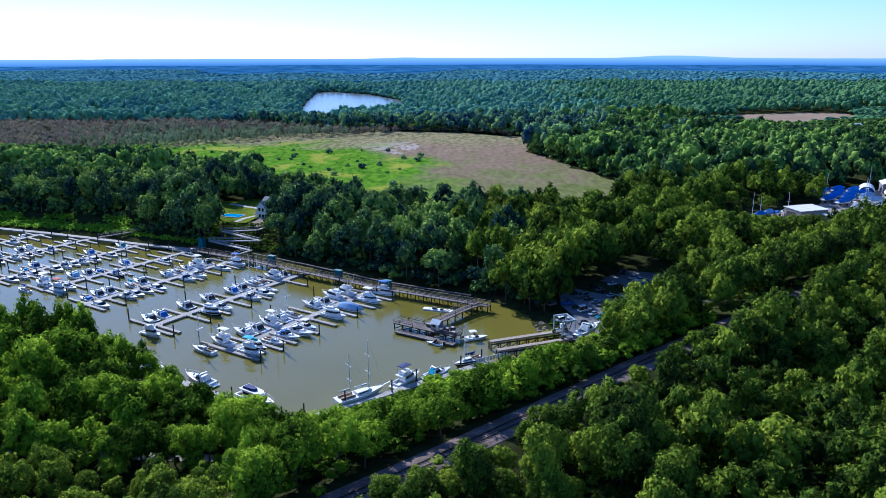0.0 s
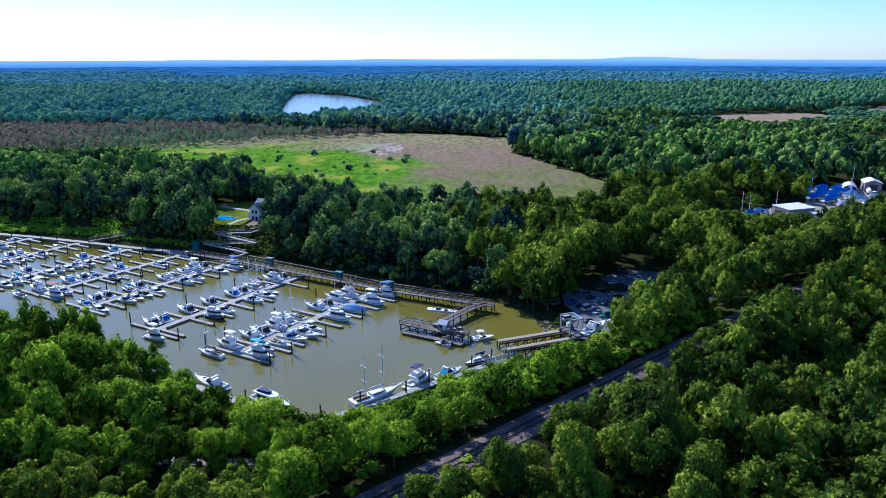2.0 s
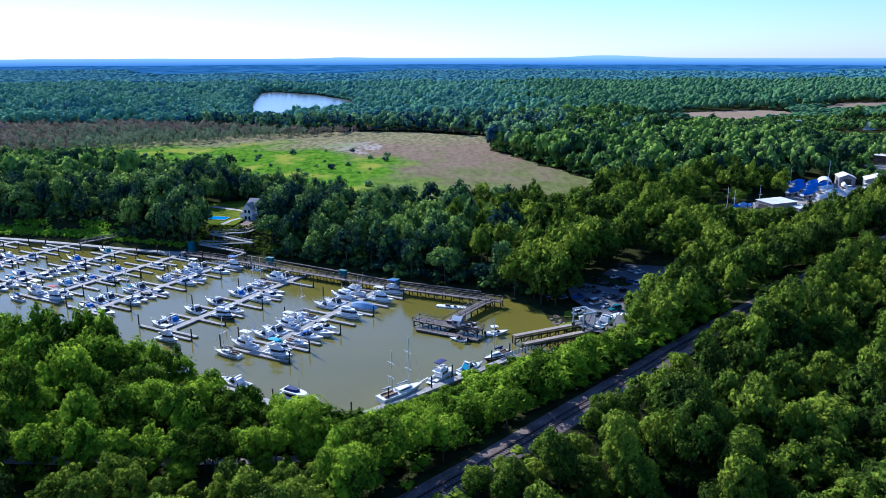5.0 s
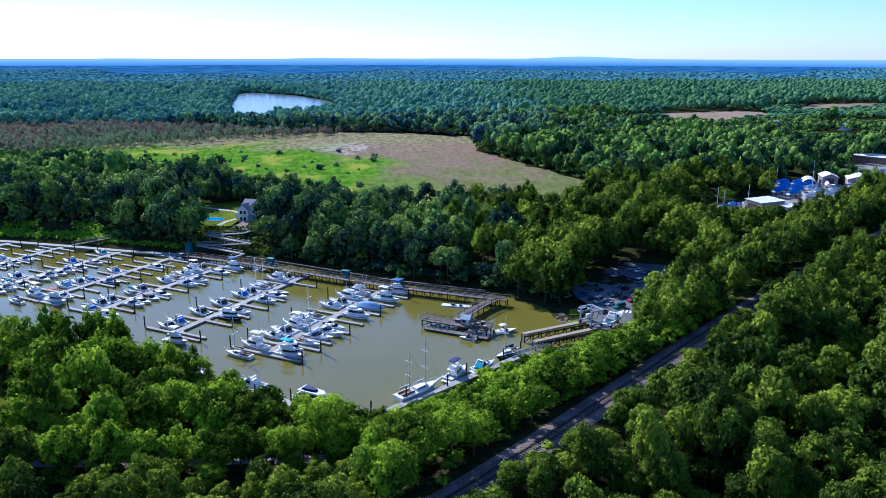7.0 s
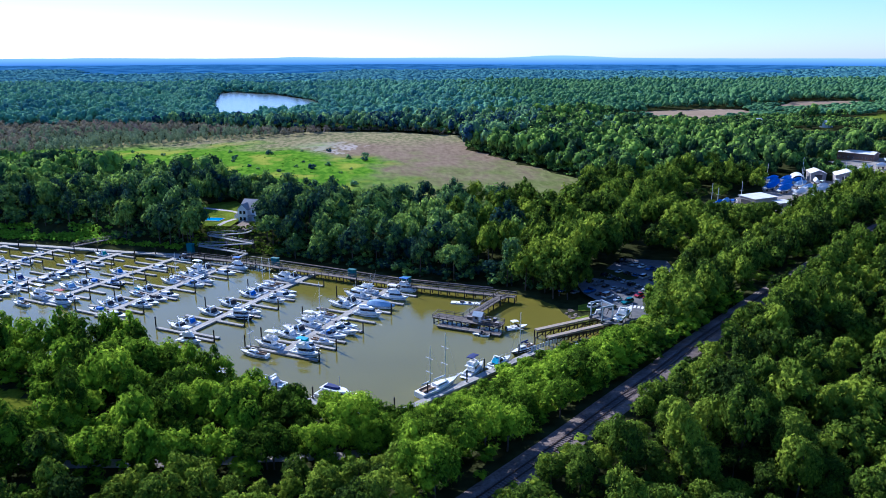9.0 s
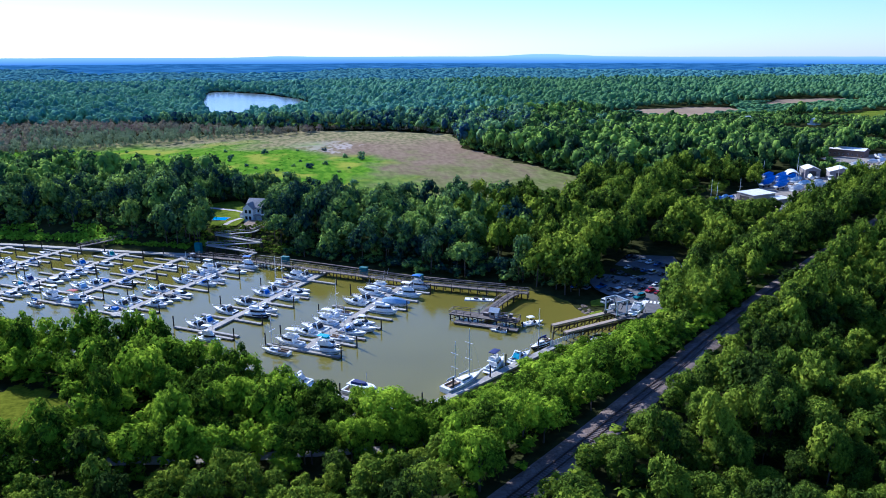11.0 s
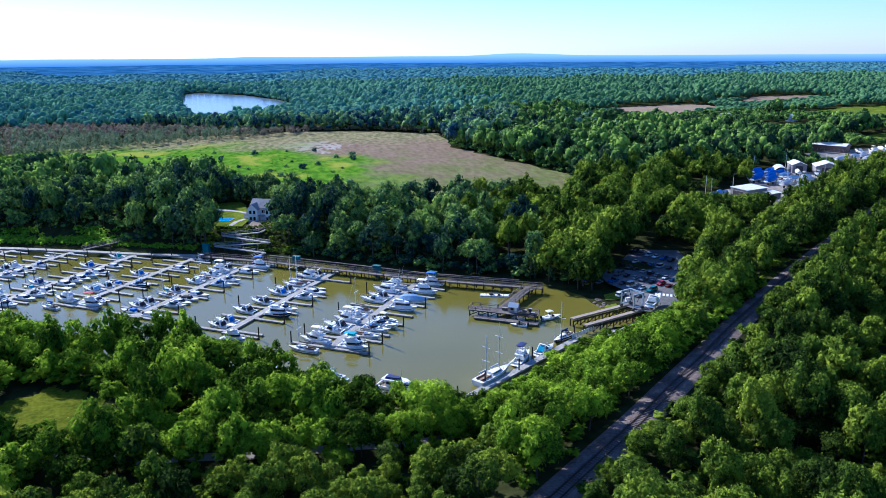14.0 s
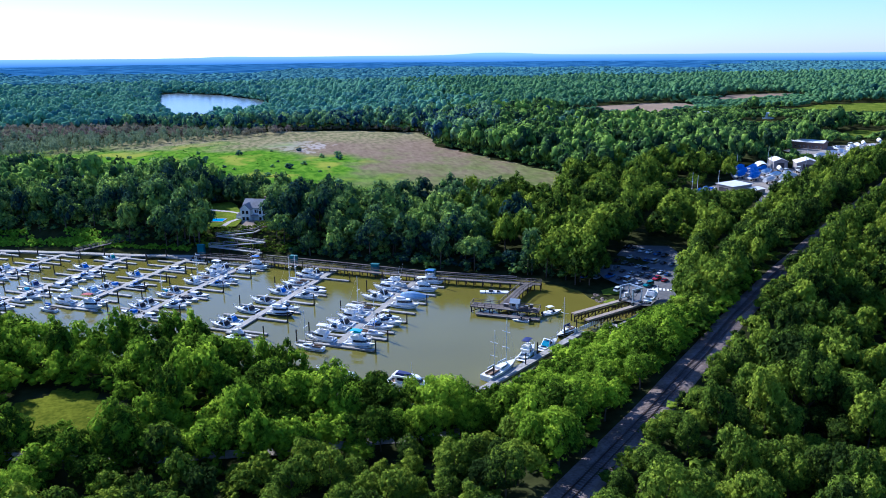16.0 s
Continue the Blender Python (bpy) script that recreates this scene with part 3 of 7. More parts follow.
def draped(name, outline, step, lift, mat, label, category, wobble=1.0):
    """A sheet that follows the ground inside an outline."""
    px, py = np.array(outline).T
    xs, ys = np.arange(px.min() - 2, px.max() + 2, step), np.arange(py.min() - 2, py.max() + 2, step)
    gx, gy = np.meshgrid(xs, ys)
    nx, ny = len(xs), len(ys)
    i = (np.arange(ny - 1)[:, None] * nx + np.arange(nx - 1)).ravel()
    quads = np.stack([i, i + 1, i + nx + 1, i + nx], 1)
    cx, cy = gx.ravel()[quads].mean(1), gy.ravel()[quads].mean(1)
    quads = quads[inside(outline, cx + wobble * np.sin(cy * 1.3), cy + wobble * np.sin(cx * 1.1 + 0.5))]
    verts = np.stack([gx, gy, ground_z(gx, gy) + lift], -1).reshape(-1, 3)
    used, quads = np.unique(quads, return_inverse=True)
    return tagged(new(name, array_mesh(name, verts[used], quads.reshape(-1, 4), mat, True)), label, category, kind="structure")


draped("meadow", MEADOW_EDGE, 0.8, 0.12, CLEARING, "small sunny grass clearing", "meadow")
draped("gravel_pad", [(16, 158.6), (20, 155), (14.5, 147.4), (11.6, 151.6)], 0.5, 0.15, CONCRETE, "pale gravel pad among the bushes behind the dock", "pad", 0.4)

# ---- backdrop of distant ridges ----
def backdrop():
    m, tree, bsdf = material("ridge_painted_haze")
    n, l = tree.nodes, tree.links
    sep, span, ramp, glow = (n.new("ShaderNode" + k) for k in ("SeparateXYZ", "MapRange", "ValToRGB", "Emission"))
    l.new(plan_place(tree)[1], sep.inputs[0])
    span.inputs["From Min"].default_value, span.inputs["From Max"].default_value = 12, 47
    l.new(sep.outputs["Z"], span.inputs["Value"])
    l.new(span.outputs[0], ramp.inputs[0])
    # Haze painted as glow: deep blue at the foot, paler at the crest.
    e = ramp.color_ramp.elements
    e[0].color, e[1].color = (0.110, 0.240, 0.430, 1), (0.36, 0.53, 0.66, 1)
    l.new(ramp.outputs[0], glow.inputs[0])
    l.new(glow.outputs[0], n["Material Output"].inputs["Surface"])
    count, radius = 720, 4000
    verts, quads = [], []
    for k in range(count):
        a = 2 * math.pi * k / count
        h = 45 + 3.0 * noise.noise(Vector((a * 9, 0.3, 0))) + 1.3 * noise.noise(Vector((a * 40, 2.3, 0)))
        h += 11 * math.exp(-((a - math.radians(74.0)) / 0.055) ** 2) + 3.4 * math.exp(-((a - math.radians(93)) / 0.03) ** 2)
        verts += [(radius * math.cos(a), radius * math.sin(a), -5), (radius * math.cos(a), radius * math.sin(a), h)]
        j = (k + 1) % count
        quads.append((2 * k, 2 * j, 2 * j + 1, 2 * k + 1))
    tagged(new("backdrop", array_mesh("backdrop", np.array(verts), np.array(quads), m)), "glowing backdrop ridge with painted blue haze", "hills", kind="structure")


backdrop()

# ---- trees ----
rng = np.random.default_rng(7)


def unit(n, g):
    v = g.normal(size=(n, 3))
    return v / np.linalg.norm(v, axis=1)[:, None]


def cards(centres, normals, size, g, corners=4):
    """Crooked three- or four-cornered sprays of leaves about centres."""
    n = len(centres)
    side = np.cross(normals, unit(n, g))
    side /= np.linalg.norm(side, axis=1)[:, None] + 1e-9
    up = np.cross(normals, side)
    out = np.empty((n, corners, 3))
    shape = ((-1, -0.7), (0.9, -1), (1, 0.8), (-0.8, 1)) if corners == 4 else ((-1.1, -0.8), (1.2, -0.6), (0.0, 1.3))
    for k, (a, b) in enumerate(shape):
        ja, jb = g.uniform(0.55, 1.25, n), g.uniform(0.55, 1.25, n)
        out[:, k] = centres + (a * ja * size)[:, None] * side + (b * jb * size)[:, None] * up + (g.uniform(-0.25, 0.25, n) * size)[:, None] * normals
    return out


OCTA_V = np.array([(1, 0, 0), (-1, 0, 0), (0, 1, 0), (0, -1, 0), (0, 0, 1), (0, 0, -1)], float)
PHI = (1 + 5 ** 0.5) / 2
ICO_V = np.array([(-1, PHI, 0), (1, PHI, 0), (-1, -PHI, 0), (1, -PHI, 0), (0, -1, PHI), (0, 1, PHI), (0, -1, -PHI), (0, 1, -PHI), (PHI, 0, -1), (PHI, 0, 1), (-PHI, 0, -1), (-PHI, 0, 1)]) / 1.902
ICO_F = np.array([(a, b, c) for a, b, c in itertools.combinations(range(12), 3) if max(np.linalg.norm(ICO_V[i] - ICO_V[j]) for i, j in ((a, b), (b, c), (a, c))) < 1.2])
ICO_F = np.array([f if np.dot(np.cross(ICO_V[f[1]] - ICO_V[f[0]], ICO_V[f[2]] - ICO_V[f[0]]), ICO_V[f[0]]) > 0 else f[::-1] for f in ICO_F])
ICO_CAP = ICO_F[ICO_V[ICO_F].mean(1)[:, 2] > -0.45]
OCTA_F = np.array([(0, 2, 4), (2, 1, 4), (1, 3, 4), (3, 0, 4), (2, 0, 5), (1, 2, 5), (3, 1, 5), (0, 3, 5)])


def crown_cards(puffs, per, size, seed, slim=1.0, ragged=0.35, solid_=0.0, puff=(0.07, 0.14), round_=False, tall=1.0):
    """A crown about a unit tree: height 1 to the tip, radius about 0.4: leaf sprays on rounded boughs, with a dense heart
    in each bough. Gives corners, triangles, which triangles are heart, and normals that follow the boughs."""
    g = np.random.default_rng(seed)
    k = np.arange(puffs) + 0.5
    up, turn = 1 - 1.55 * k / puffs, k * 2.39996 + g.uniform(0, 6.28)
    d = np.stack([np.sqrt(1 - up ** 2) * np.cos(turn), np.sqrt(1 - up ** 2) * np.sin(turn), up], 1) + g.normal(0, 0.16, (puffs, 3))
    d /= np.linalg.norm(d, axis=1)[:, None]
    rad = g.uniform(*puff, len(d))
    lobes = unit(5, g)
    swell = 1 + ragged * (np.max(np.maximum(0, d @ lobes.T) ** 3, axis=1) - 0.45) + g.uniform(-0.12, 0.12, len(d)) * (puffs > 1)
    reach = np.array([(0.44 - rad) * slim, (0.44 - rad) * slim, (0.42 - rad * 0.9) * tall]).T
    mid = np.array([0, 0, 1.0 - 0.42 * tall])
    c = d * swell[:, None] * reach * (puffs > 1) + mid
    q = unit(len(d) * per, g)
    q[:, 2] = np.where(q[:, 2] < -0.35, -q[:, 2], q[:, 2])
    owner = np.repeat(np.arange(len(d)), per)
    pos = c[owner] + q * (rad[owner] * (0.84 + 0.42 * g.uniform(0, 1, len(q)) ** 1.6))[:, None]
    gap = np.linalg.norm(pos[:, None] - c[None], axis=2) / rad[None]
    gap[np.arange(len(q)), owner] = 9
    out = gap.min(1) > 0.82
    pos, q, owner = pos[out], q[out], owner[out]
    nrm = q + unit(len(q), g) * 0.62 + np.array([0, 0, 0.2])
    nrm /= np.linalg.norm(nrm, axis=1)[:, None]
    v, f = as_set(cards(pos, nrm, size * g.uniform(0.6, 1.3, len(q)), g, 3))
    whole = (pos - mid) / np.array([0.42, 0.42, 0.42 * tall])
    soft = q * 0.8 + whole * 0.32 + unit(len(q), g) * 0.55
    normals = np.repeat(soft / np.linalg.norm(soft, axis=1)[:, None], 3, axis=0)
    which = np.zeros(len(f), int)
    if solid_:
        a = g.uniform(0, 6.28, len(d))
        lump_v, lump_f = (ICO_V, ICO_CAP) if round_ else (OCTA_V, OCTA_F)
        o = lump_v[None] * (rad * solid_)[:, None, None] * g.uniform(0.85, 1.15, (len(d), len(lump_v), 1))
        co, si = np.cos(a)[:, None], np.sin(a)[:, None]
        o = np.stack([o[..., 0] * co - o[..., 1] * si, o[..., 0] * si + o[..., 1] * co, o[..., 2]], -1)
        hn = o.reshape(-1, 3) / np.linalg.norm(o.reshape(-1, 3), axis=1)[:, None]
        hf = (lump_f[None] + (np.arange(len(d)) * len(lump_v))[:, None, None]).reshape(-1, 3)
        f = np.concatenate([f, hf + len(v)])
        v = np.concatenate([v, (o + c[:, None]).reshape(-1, 3)])
        normals = np.concatenate([normals, hn])
        which = np.r_[which, np.ones(len(hf), int)]
    return v, f, which, normals


def trunk_geo(seed):
    g = random.Random(seed)
    geo = Geo()
    top = Vector((g.uniform(-0.03, 0.03), g.uniform(-0.03, 0.03), 0.5))
    geo.tube((0, 0, -0.06), top, 0.024, 0.014, 7)
    for k in range(5):
        a, z = g.uniform(0, 6.28) + k * 1.25, g.uniform(0.28, 0.48)
        foot = top * (z / 0.5)
        tip = foot + Vector((math.cos(a) * 0.2, math.sin(a) * 0.2, g.uniform(0.14, 0.3)))
        geo.tube(foot, tip, 0.012, 0.004, 5)
    geo.tube(top, top + Vector((g.uniform(-0.05, 0.05), g.uniform(-0.05, 0.05), 0.3)), 0.014, 0.004, 6)
    return geo


def free_land(x, y, crown):
    """Where trees stand: off the water, the open land, roads, docks and yards."""
    ok = ~inside(CREEK, x, y) & ~inside(MARSH, x, y) & ~inside(LAKE_SHORE, x, y) & ~inside(FIELD_FAR, x, y) & ~inside(FIELD_NEXT, x, y) & ~inside(FIELD_EAST, x, y)
    for area in (LOT, YARD, YARD_FAR, MEADOW_EDGE, *LAWNS):
        ok &= ~inside(area, x, y)
        ok &= away(area + area[:1], x, y)[0] > crown * 0.55
    ok &= away(LAKE_SHORE + LAKE_SHORE[:1], x, y)[0] > 3
    r, side = away(RAIL, x, y)
    ok &= np.where(side > 0, r > 2.7 + crown * 0.38, r > 3.0 + crown * 0.3)
    ok &= away(ROAD, x, y)[0] > 0.9 + crown * 0.1
    ok &= away(LANE, x, y)[0] > 2.6 + crown * 0.25
    dn, ds = away(NORTH, x, y)[0], away(SOUTH, x, y)[0]
    ok &= (dn > np.where(x < -122, 13, np.where(x < -62, np.where(x < -95, 5, 34), np.where(x < 24, 4.0, 8)))) & (ds > crown * 0.5 + np.where(x > -34, 1.6, 1.0))
    ok &= ~(inside(GARDEN, x, y)) & ~((away([(13, 150), (18, 156.5)], x, y)[0] < 2.6))
    ok &= ~((x > 19) & (x < 33) & (y > 160) & (y < 189))
    ok &= ~((away([(112, 282), (128, 296), (140, 300)], x, y)[0] < 8))
    return ok


def between(area, x, y):
    """Where growth stands between the walk and an area."""
    px, py = np.array(area).T
    cx, cy = px.mean(), py.mean()
    lean = (cx + 33) / (cy + 2)
    side = np.abs((px - cx) - lean * (py - cy)).max()
    return (y < cy + 6) & (np.abs((x - cx) - lean * (y - cy)) < side + 14)


def open_view(x, y, h):
    """Lower growth in front of the yards, the tilled field and the lake."""
    for area, slope, low in ((YARD, 0.19, 4.2), (YARD_FAR, 0.15, 4.0), (FIELD_FAR, 0.03, 4.5), (FIELD_NEXT, 0.03, 4.5), (FIELD_EAST, 0.03, 4.0), (LAWNS[0], 0.08, 5.0), (LAWNS[1], 0.08, 5.0), (LAKE_SHORE, 0.02, 12.0), (REED_BAND, 0.09, 5.0)):
        d = away(area + area[:1], x, y)[0]
        near = between(area, x, y) & (d < 150)
        h = np.where(near, np.minimum(h, low + slope * d), h)
    return h


def scatter(x0, x1, y0, y1, step, seed, jitter=0.42):
    g = np.random.default_rng(seed)
    gx, gy = np.meshgrid(np.arange(x0, x1, step), np.arange(y0, y1, step * 0.87))
    gx = gx + (np.arange(gx.shape[0])[:, None] % 2) * step / 2
    x, y = gx.ravel() + g.uniform(-jitter, jitter, gx.size) * step, gy.ravel() + g.uniform(-jitter, jitter, gx.size) * step
    return x, y


def seen(x, y, margin=25):
    """The land within the sweep of the view, with a margin for shadows."""
    left = np.minimum(-0.64 * y - 10, -68 - 0.36 * (y + 4)) - margin
    right = np.maximum(0.64 * y, 0.99 * (y + 4) - 66) + margin
    return (x > left) & (x < right)


def joined(*sets):
    v, q, o = [], [], 0
    for a, b in sets:
        v.append(a)
        q.append(b + o)
        o += len(a)
    return np.concatenate(v), np.concatenate(q)


def as_set(c):
    return c.reshape(-1, 3), np.arange(c.shape[0] * c.shape[1]).reshape(-1, c.shape[1])


def wood(name, variants, x, y, h, w, mat, label, category="woods", sink=0.0, second=None):
    """Many trees too many to count, as one mesh."""
    g = np.random.default_rng(len(x))
    z = ground_z(x, y) - sink
    pick, turn = g.integers(0, len(variants), len(x)), g.uniform(0, 6.28, len(x))
    sets, which, bent = [], [], []
    for k, base in enumerate(variants):
        bv, bq = base[:2]
        m = pick == k
        c, s, wk = np.cos(turn[m])[:, None], np.sin(turn[m])[:, None], w[m][:, None]
        v = np.stack([(bv[:, 0] * c - bv[:, 1] * s) * wk + x[m][:, None], (bv[:, 0] * s + bv[:, 1] * c) * wk + y[m][:, None],
                      bv[:, 2] * h[m][:, None] + z[m][:, None]], -1).reshape(-1, 3)
        sets.append((v, (bq[None] + (np.arange(m.sum()) * len(bv))[:, None, None]).reshape(-1, bq.shape[1])))
        n = base[3]
        bent.append(np.stack([n[:, 0] * c - n[:, 1] * s, n[:, 0] * s + n[:, 1] * c, n[:, 2] + 0 * c], -1).reshape(-1, 3))
        if second:
            which.append(np.tile(base[2], m.sum()))
    me = array_mesh(name, *joined(*sets), mat, True, second, np.concatenate(which) if second else None, np.concatenate(bent))
    tones = me.attributes.new("tree_tone", "FLOAT", "POINT")
    tones.data.foreach_set("value", np.concatenate([np.repeat(g.uniform(0, 1, (pick == k).sum()), len(base[0])) for k, base in enumerate(variants)]).astype(np.float32))
    return tagged(new(name, me), label, category, kind="stuff")


NEAR_CROWNS = [crown_cards(26, 125, 0.025, 40 + k, (1.0, 1.1, 0.85, 1.15)[k % 4], 0.6, 0.66, (0.09, 0.17), False, (1.0, 1.0, 1.12, 0.92)[k % 4]) for k in range(8)]
MID_CROWNS = [crown_cards(15, 50, 0.040, 60 + k, (1.0, 1.1, 0.9)[k % 3], 0.6, 0.74, (0.11, 0.20), False, (1.0, 1.1, 0.95)[k % 3]) for k in range(8)]
WOOD_CROWNS = [crown_cards(7, 15, 0.055, 80 + k, (1.0, 1.15, 0.95)[k % 3], 0.5, 0.95, (0.16, 0.26), True, 0.9) for k in range(6)]
FAR_CROWNS = [crown_cards(3, 8, 0.065, 90 + k, 1.0, 0.4, 1.0, (0.21, 0.31), True, 0.98) for k in range(8)]
HORIZON_CROWNS = [crown_cards(2, 4, 0.075, 95 + k, 0.9, 0.4, 1.0, (0.30, 0.38), True, 1.0) for k in range(6)]
BUSH_CROWNS = [(v * np.array([1.3, 1.3, 1.0]) - np.array([0, 0, 0.15]), q, w_, n_) for v, q, w_, n_ in [crown_cards(4, 12, 0.09, 70 + k, 1.1, 0.4, 0.85, (0.18, 0.26)) for k in range(4)]]

# trees round the basin, on the near side
x, y = scatter(-150, 290, 38, 346, 5.3, 3)
size = rng.uniform(0, 1, len(x))
h = 5.4 + 7.2 * size ** 1.5
south = away(SOUTH, x, y)[0] < away(NORTH, x, y)[0]
r_, side_ = away(RAIL, x, y)
keep = seen(x, y) & free_land(x, y, h * 0.33) & (south | (side_ > 0) | (r_ < 30)) & (rng.uniform(0, 1, len(x)) < np.where((side_ > 0) & (y > 115), 0.84, 0.97))
x, y, h = x[keep], y[keep], h[keep]
r_, side_ = away(RAIL, x, y)
h = np.where(side_ > 0, h * rng.uniform(0.8, 1.1, len(x)) * np.clip(0.5 + np.where(x > 30, 0.35, 0.1) + r_ / 24, 0.6, 1.05), h * np.clip(0.72 + r_ / 24, 0.8, 1.0))
steep = np.where(x < 35, 0.86, np.where(x < 62, 1.15, 1.5)) * rng.uniform(0.8, 1.15, len(x))
h = np.where(side_ > 0, np.minimum(h, np.maximum(2.4, RAIL_Z + steep * r_ - ground_z(x, y))), h)
h = np.where((side_ < 0) & (r_ < 11), np.maximum(h, rng.uniform(8.0, 11.5, len(x))), h)
shore = away(SOUTH, x, y)[0]
h = np.where((x > 33) & (side_ < 0) & (y < 346), np.maximum(h, rng.uniform(8.5, 13.0, len(x))), h)
limit = np.where(x > 32, 14, np.where(x > -36, 0.48 * shore + 2.4 - 0.75 * (ground_z(x, y) - 0.5), np.where(x > -74, 0.60 * shore + 3.5, 99)))
h = np.where((x < -60) & (shore < 22), np.maximum(h, rng.uniform(6.5, 10.5, len(x))), h)
h = np.where((side_ < 0) & (x < -30) & (y < 107), h * 0.7, h)
h = np.where(away(MEADOW_EDGE + MEADOW_EDGE[:1], x, y)[0] < 7, np.minimum(h, rng.uniform(4.5, 8.5, len(x))), h)
h = np.minimum(h, np.maximum(np.where((x > -20) & (x < 32), limit - 1.0 - 0.05 * shore, limit), 1.8) * rng.uniform(0.85, 1.1, len(x)))
more = np.array([(183, 287, 15), (189, 290, 17), (187, 283, 15), (193, 285, 14), (178, 283, 12), (200, 272, 14), (207, 279, 14), (214, 284, 13), (36, 160, 8), (40, 164, 9), (44, 168.5, 10), (48.5, 173, 11), (53, 178, 11), (56.5, 184, 11), (60.5, 190, 12), (64.5, 197, 12), (69, 204, 12), (-33.5, 118.6, 7.5), (-29, 117.4, 7), (-25.5, 115.8, 7.5), (-37, 120.5, 8), (-43, 122.5, 8), (-49, 127, 8.5), (-57, 132, 9)])
x, y, h = np.r_[x, more[:, 0]], np.r_[y, more[:, 1]], np.r_[h, more[:, 2]]
# A width under 1 also marks the trees given the shade-darkened leaves.
slim_by = np.where((away(RAIL, x, y)[1] > 0) | (x > 24) | (y < 104 + rng.normal(0, 3, len(x))) & (x < -30), 0.9, 1.0)
road_x, road_y = np.array(ROAD[::-1]).T
tx = np.arange(-118, -28, 4.3) + rng.uniform(-1, 1, 21)
x, y, h = np.r_[x, tx], np.r_[y, np.interp(tx, road_x, road_y) - rng.uniform(2.4, 3.6, 21)], np.r_[h, rng.uniform(6.0, 8.5, 21)]
slim_by = np.r_[slim_by, np.ones(21)]
# slender trees that stand above the rest on the western shore
poles = np.array([(-127.8, 175.5, 9.9), (-117.7, 170.7, 9.9), (-101.9, 163.2, 12.8), (-99.4, 162.2, 11.9), (-90.7, 158.6, 13.8), (-87.5, 157.4, 12.4), (-85.4, 156.3, 13.4), (-83.3, 154.5, 11.1), (-70.3, 143.7, 11.1), (-66.6, 141.0, 10.7), (-63.5, 138.8, 8.8), (-58.4, 135.0, 7.4)])
x, y, h = np.r_[x, poles[:, 0]], np.r_[y, poles[:, 1]], np.r_[h, poles[:, 2]]
slim_by = np.r_[slim_by, np.full(len(poles), 1.0)]
pole_like = np.r_[np.zeros(len(x) - len(poles), bool), np.ones(len(poles), bool)]
order = np.argsort(np.hypot((x + 20) * 0.75, y - 70))
tree_meshes = []
for k, base in enumerate(NEAR_CROWNS):
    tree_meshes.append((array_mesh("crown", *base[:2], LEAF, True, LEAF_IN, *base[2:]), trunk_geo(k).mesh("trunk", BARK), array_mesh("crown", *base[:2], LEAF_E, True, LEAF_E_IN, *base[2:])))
for n_, i in enumerate(order[:300]):
    crown_me, trunk_me, east_me = tree_meshes[int(rng.integers(0, 8))]
    east = slim_by[i] < 1
    ob = new("tree")
    wide = math.sqrt(h[i] * 8) * rng.uniform(0.72, 1.05) * slim_by[i] * (0.7 if pole_like[i] else 1.0)
    ob.matrix_basis = Matrix.Translation((x[i], y[i], gz(x[i], y[i]) - 0.1)) @ Matrix.Rotation(rng.uniform(0, 6.28), 4, "Z") @ Matrix.Diagonal((wide, wide, h[i], 1))
    tagged(ob, "%s green broadleaf tree in full summer leaf" % ("young bushy" if h[i] < 8 else "tall rounded"), "tree", "trees near the railway")
    part("trunk", trunk_me, None, ob)
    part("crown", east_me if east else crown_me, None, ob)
rest = order[300:]
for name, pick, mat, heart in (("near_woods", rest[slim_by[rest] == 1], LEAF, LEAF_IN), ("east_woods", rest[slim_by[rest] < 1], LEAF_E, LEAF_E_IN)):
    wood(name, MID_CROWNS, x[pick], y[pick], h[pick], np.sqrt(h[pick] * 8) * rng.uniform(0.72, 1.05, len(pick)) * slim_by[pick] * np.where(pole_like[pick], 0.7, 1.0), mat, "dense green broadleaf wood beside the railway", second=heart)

# undergrowth along the banks and under the trees
x, y = scatter(-150, 190, 38, 270, 3.9, 5)
south = away(SOUTH, x, y)[0] < away(NORTH, x, y)[0]
r_, side_ = away(RAIL, x, y)
keep = seen(x, y) & free_land(x, y, 1.0) & (south | (side_ > 0) | (r_ < 30)) & (rng.uniform(0, 1, len(x)) < np.where(side_ > 0, 0.9, 0.6))
x, y = x[keep], y[keep]
hb = rng.uniform(1.5, 4.2, len(x))
east = (away(RAIL, x, y)[1] > 0) | (x > 24) | ((y < 104) & (x < -30))
wood("undergrowth", BUSH_CROWNS, x[~east], y[~east], hb[~east], hb[~east] * 1.25, LEAF, "thick green bushes under the trees", "bushes", second=LEAF_IN)
wood("undergrowth", BUSH_CROWNS, x[east], y[east], hb[east], hb[east] * 1.25, LEAF_E, "thick bushes in shade-darkened leaf tones east of the railway", "bushes", second=LEAF_E_IN)

x, y = scatter(-40, 60, 112, 176, 2.3, 41)
shore, (r_, side_) = away(SOUTH, x, y)[0], away(RAIL, x, y)
keep = free_land(x, y, 0.6) & (side_ < 0) & (shore < 30) & (shore < away(NORTH, x, y)[0]) & (rng.uniform(0, 1, len(x)) < 0.8)
x, y, shore = x[keep], y[keep], shore[keep]
hb = np.clip(0.27 * shore + 0.8, 1.2, 4.2) * rng.uniform(0.7, 1.15, len(x))
wood("bank_bushes", BUSH_CROWNS, x, y, hb, hb * 1.15, LEAF, "dense green bushes between the dock and the railway", "bushes", second=LEAF_IN)
x, y = scatter(-300, 40, 180, 360, 2.8, 43)
dn = away(NORTH, x, y)[0]
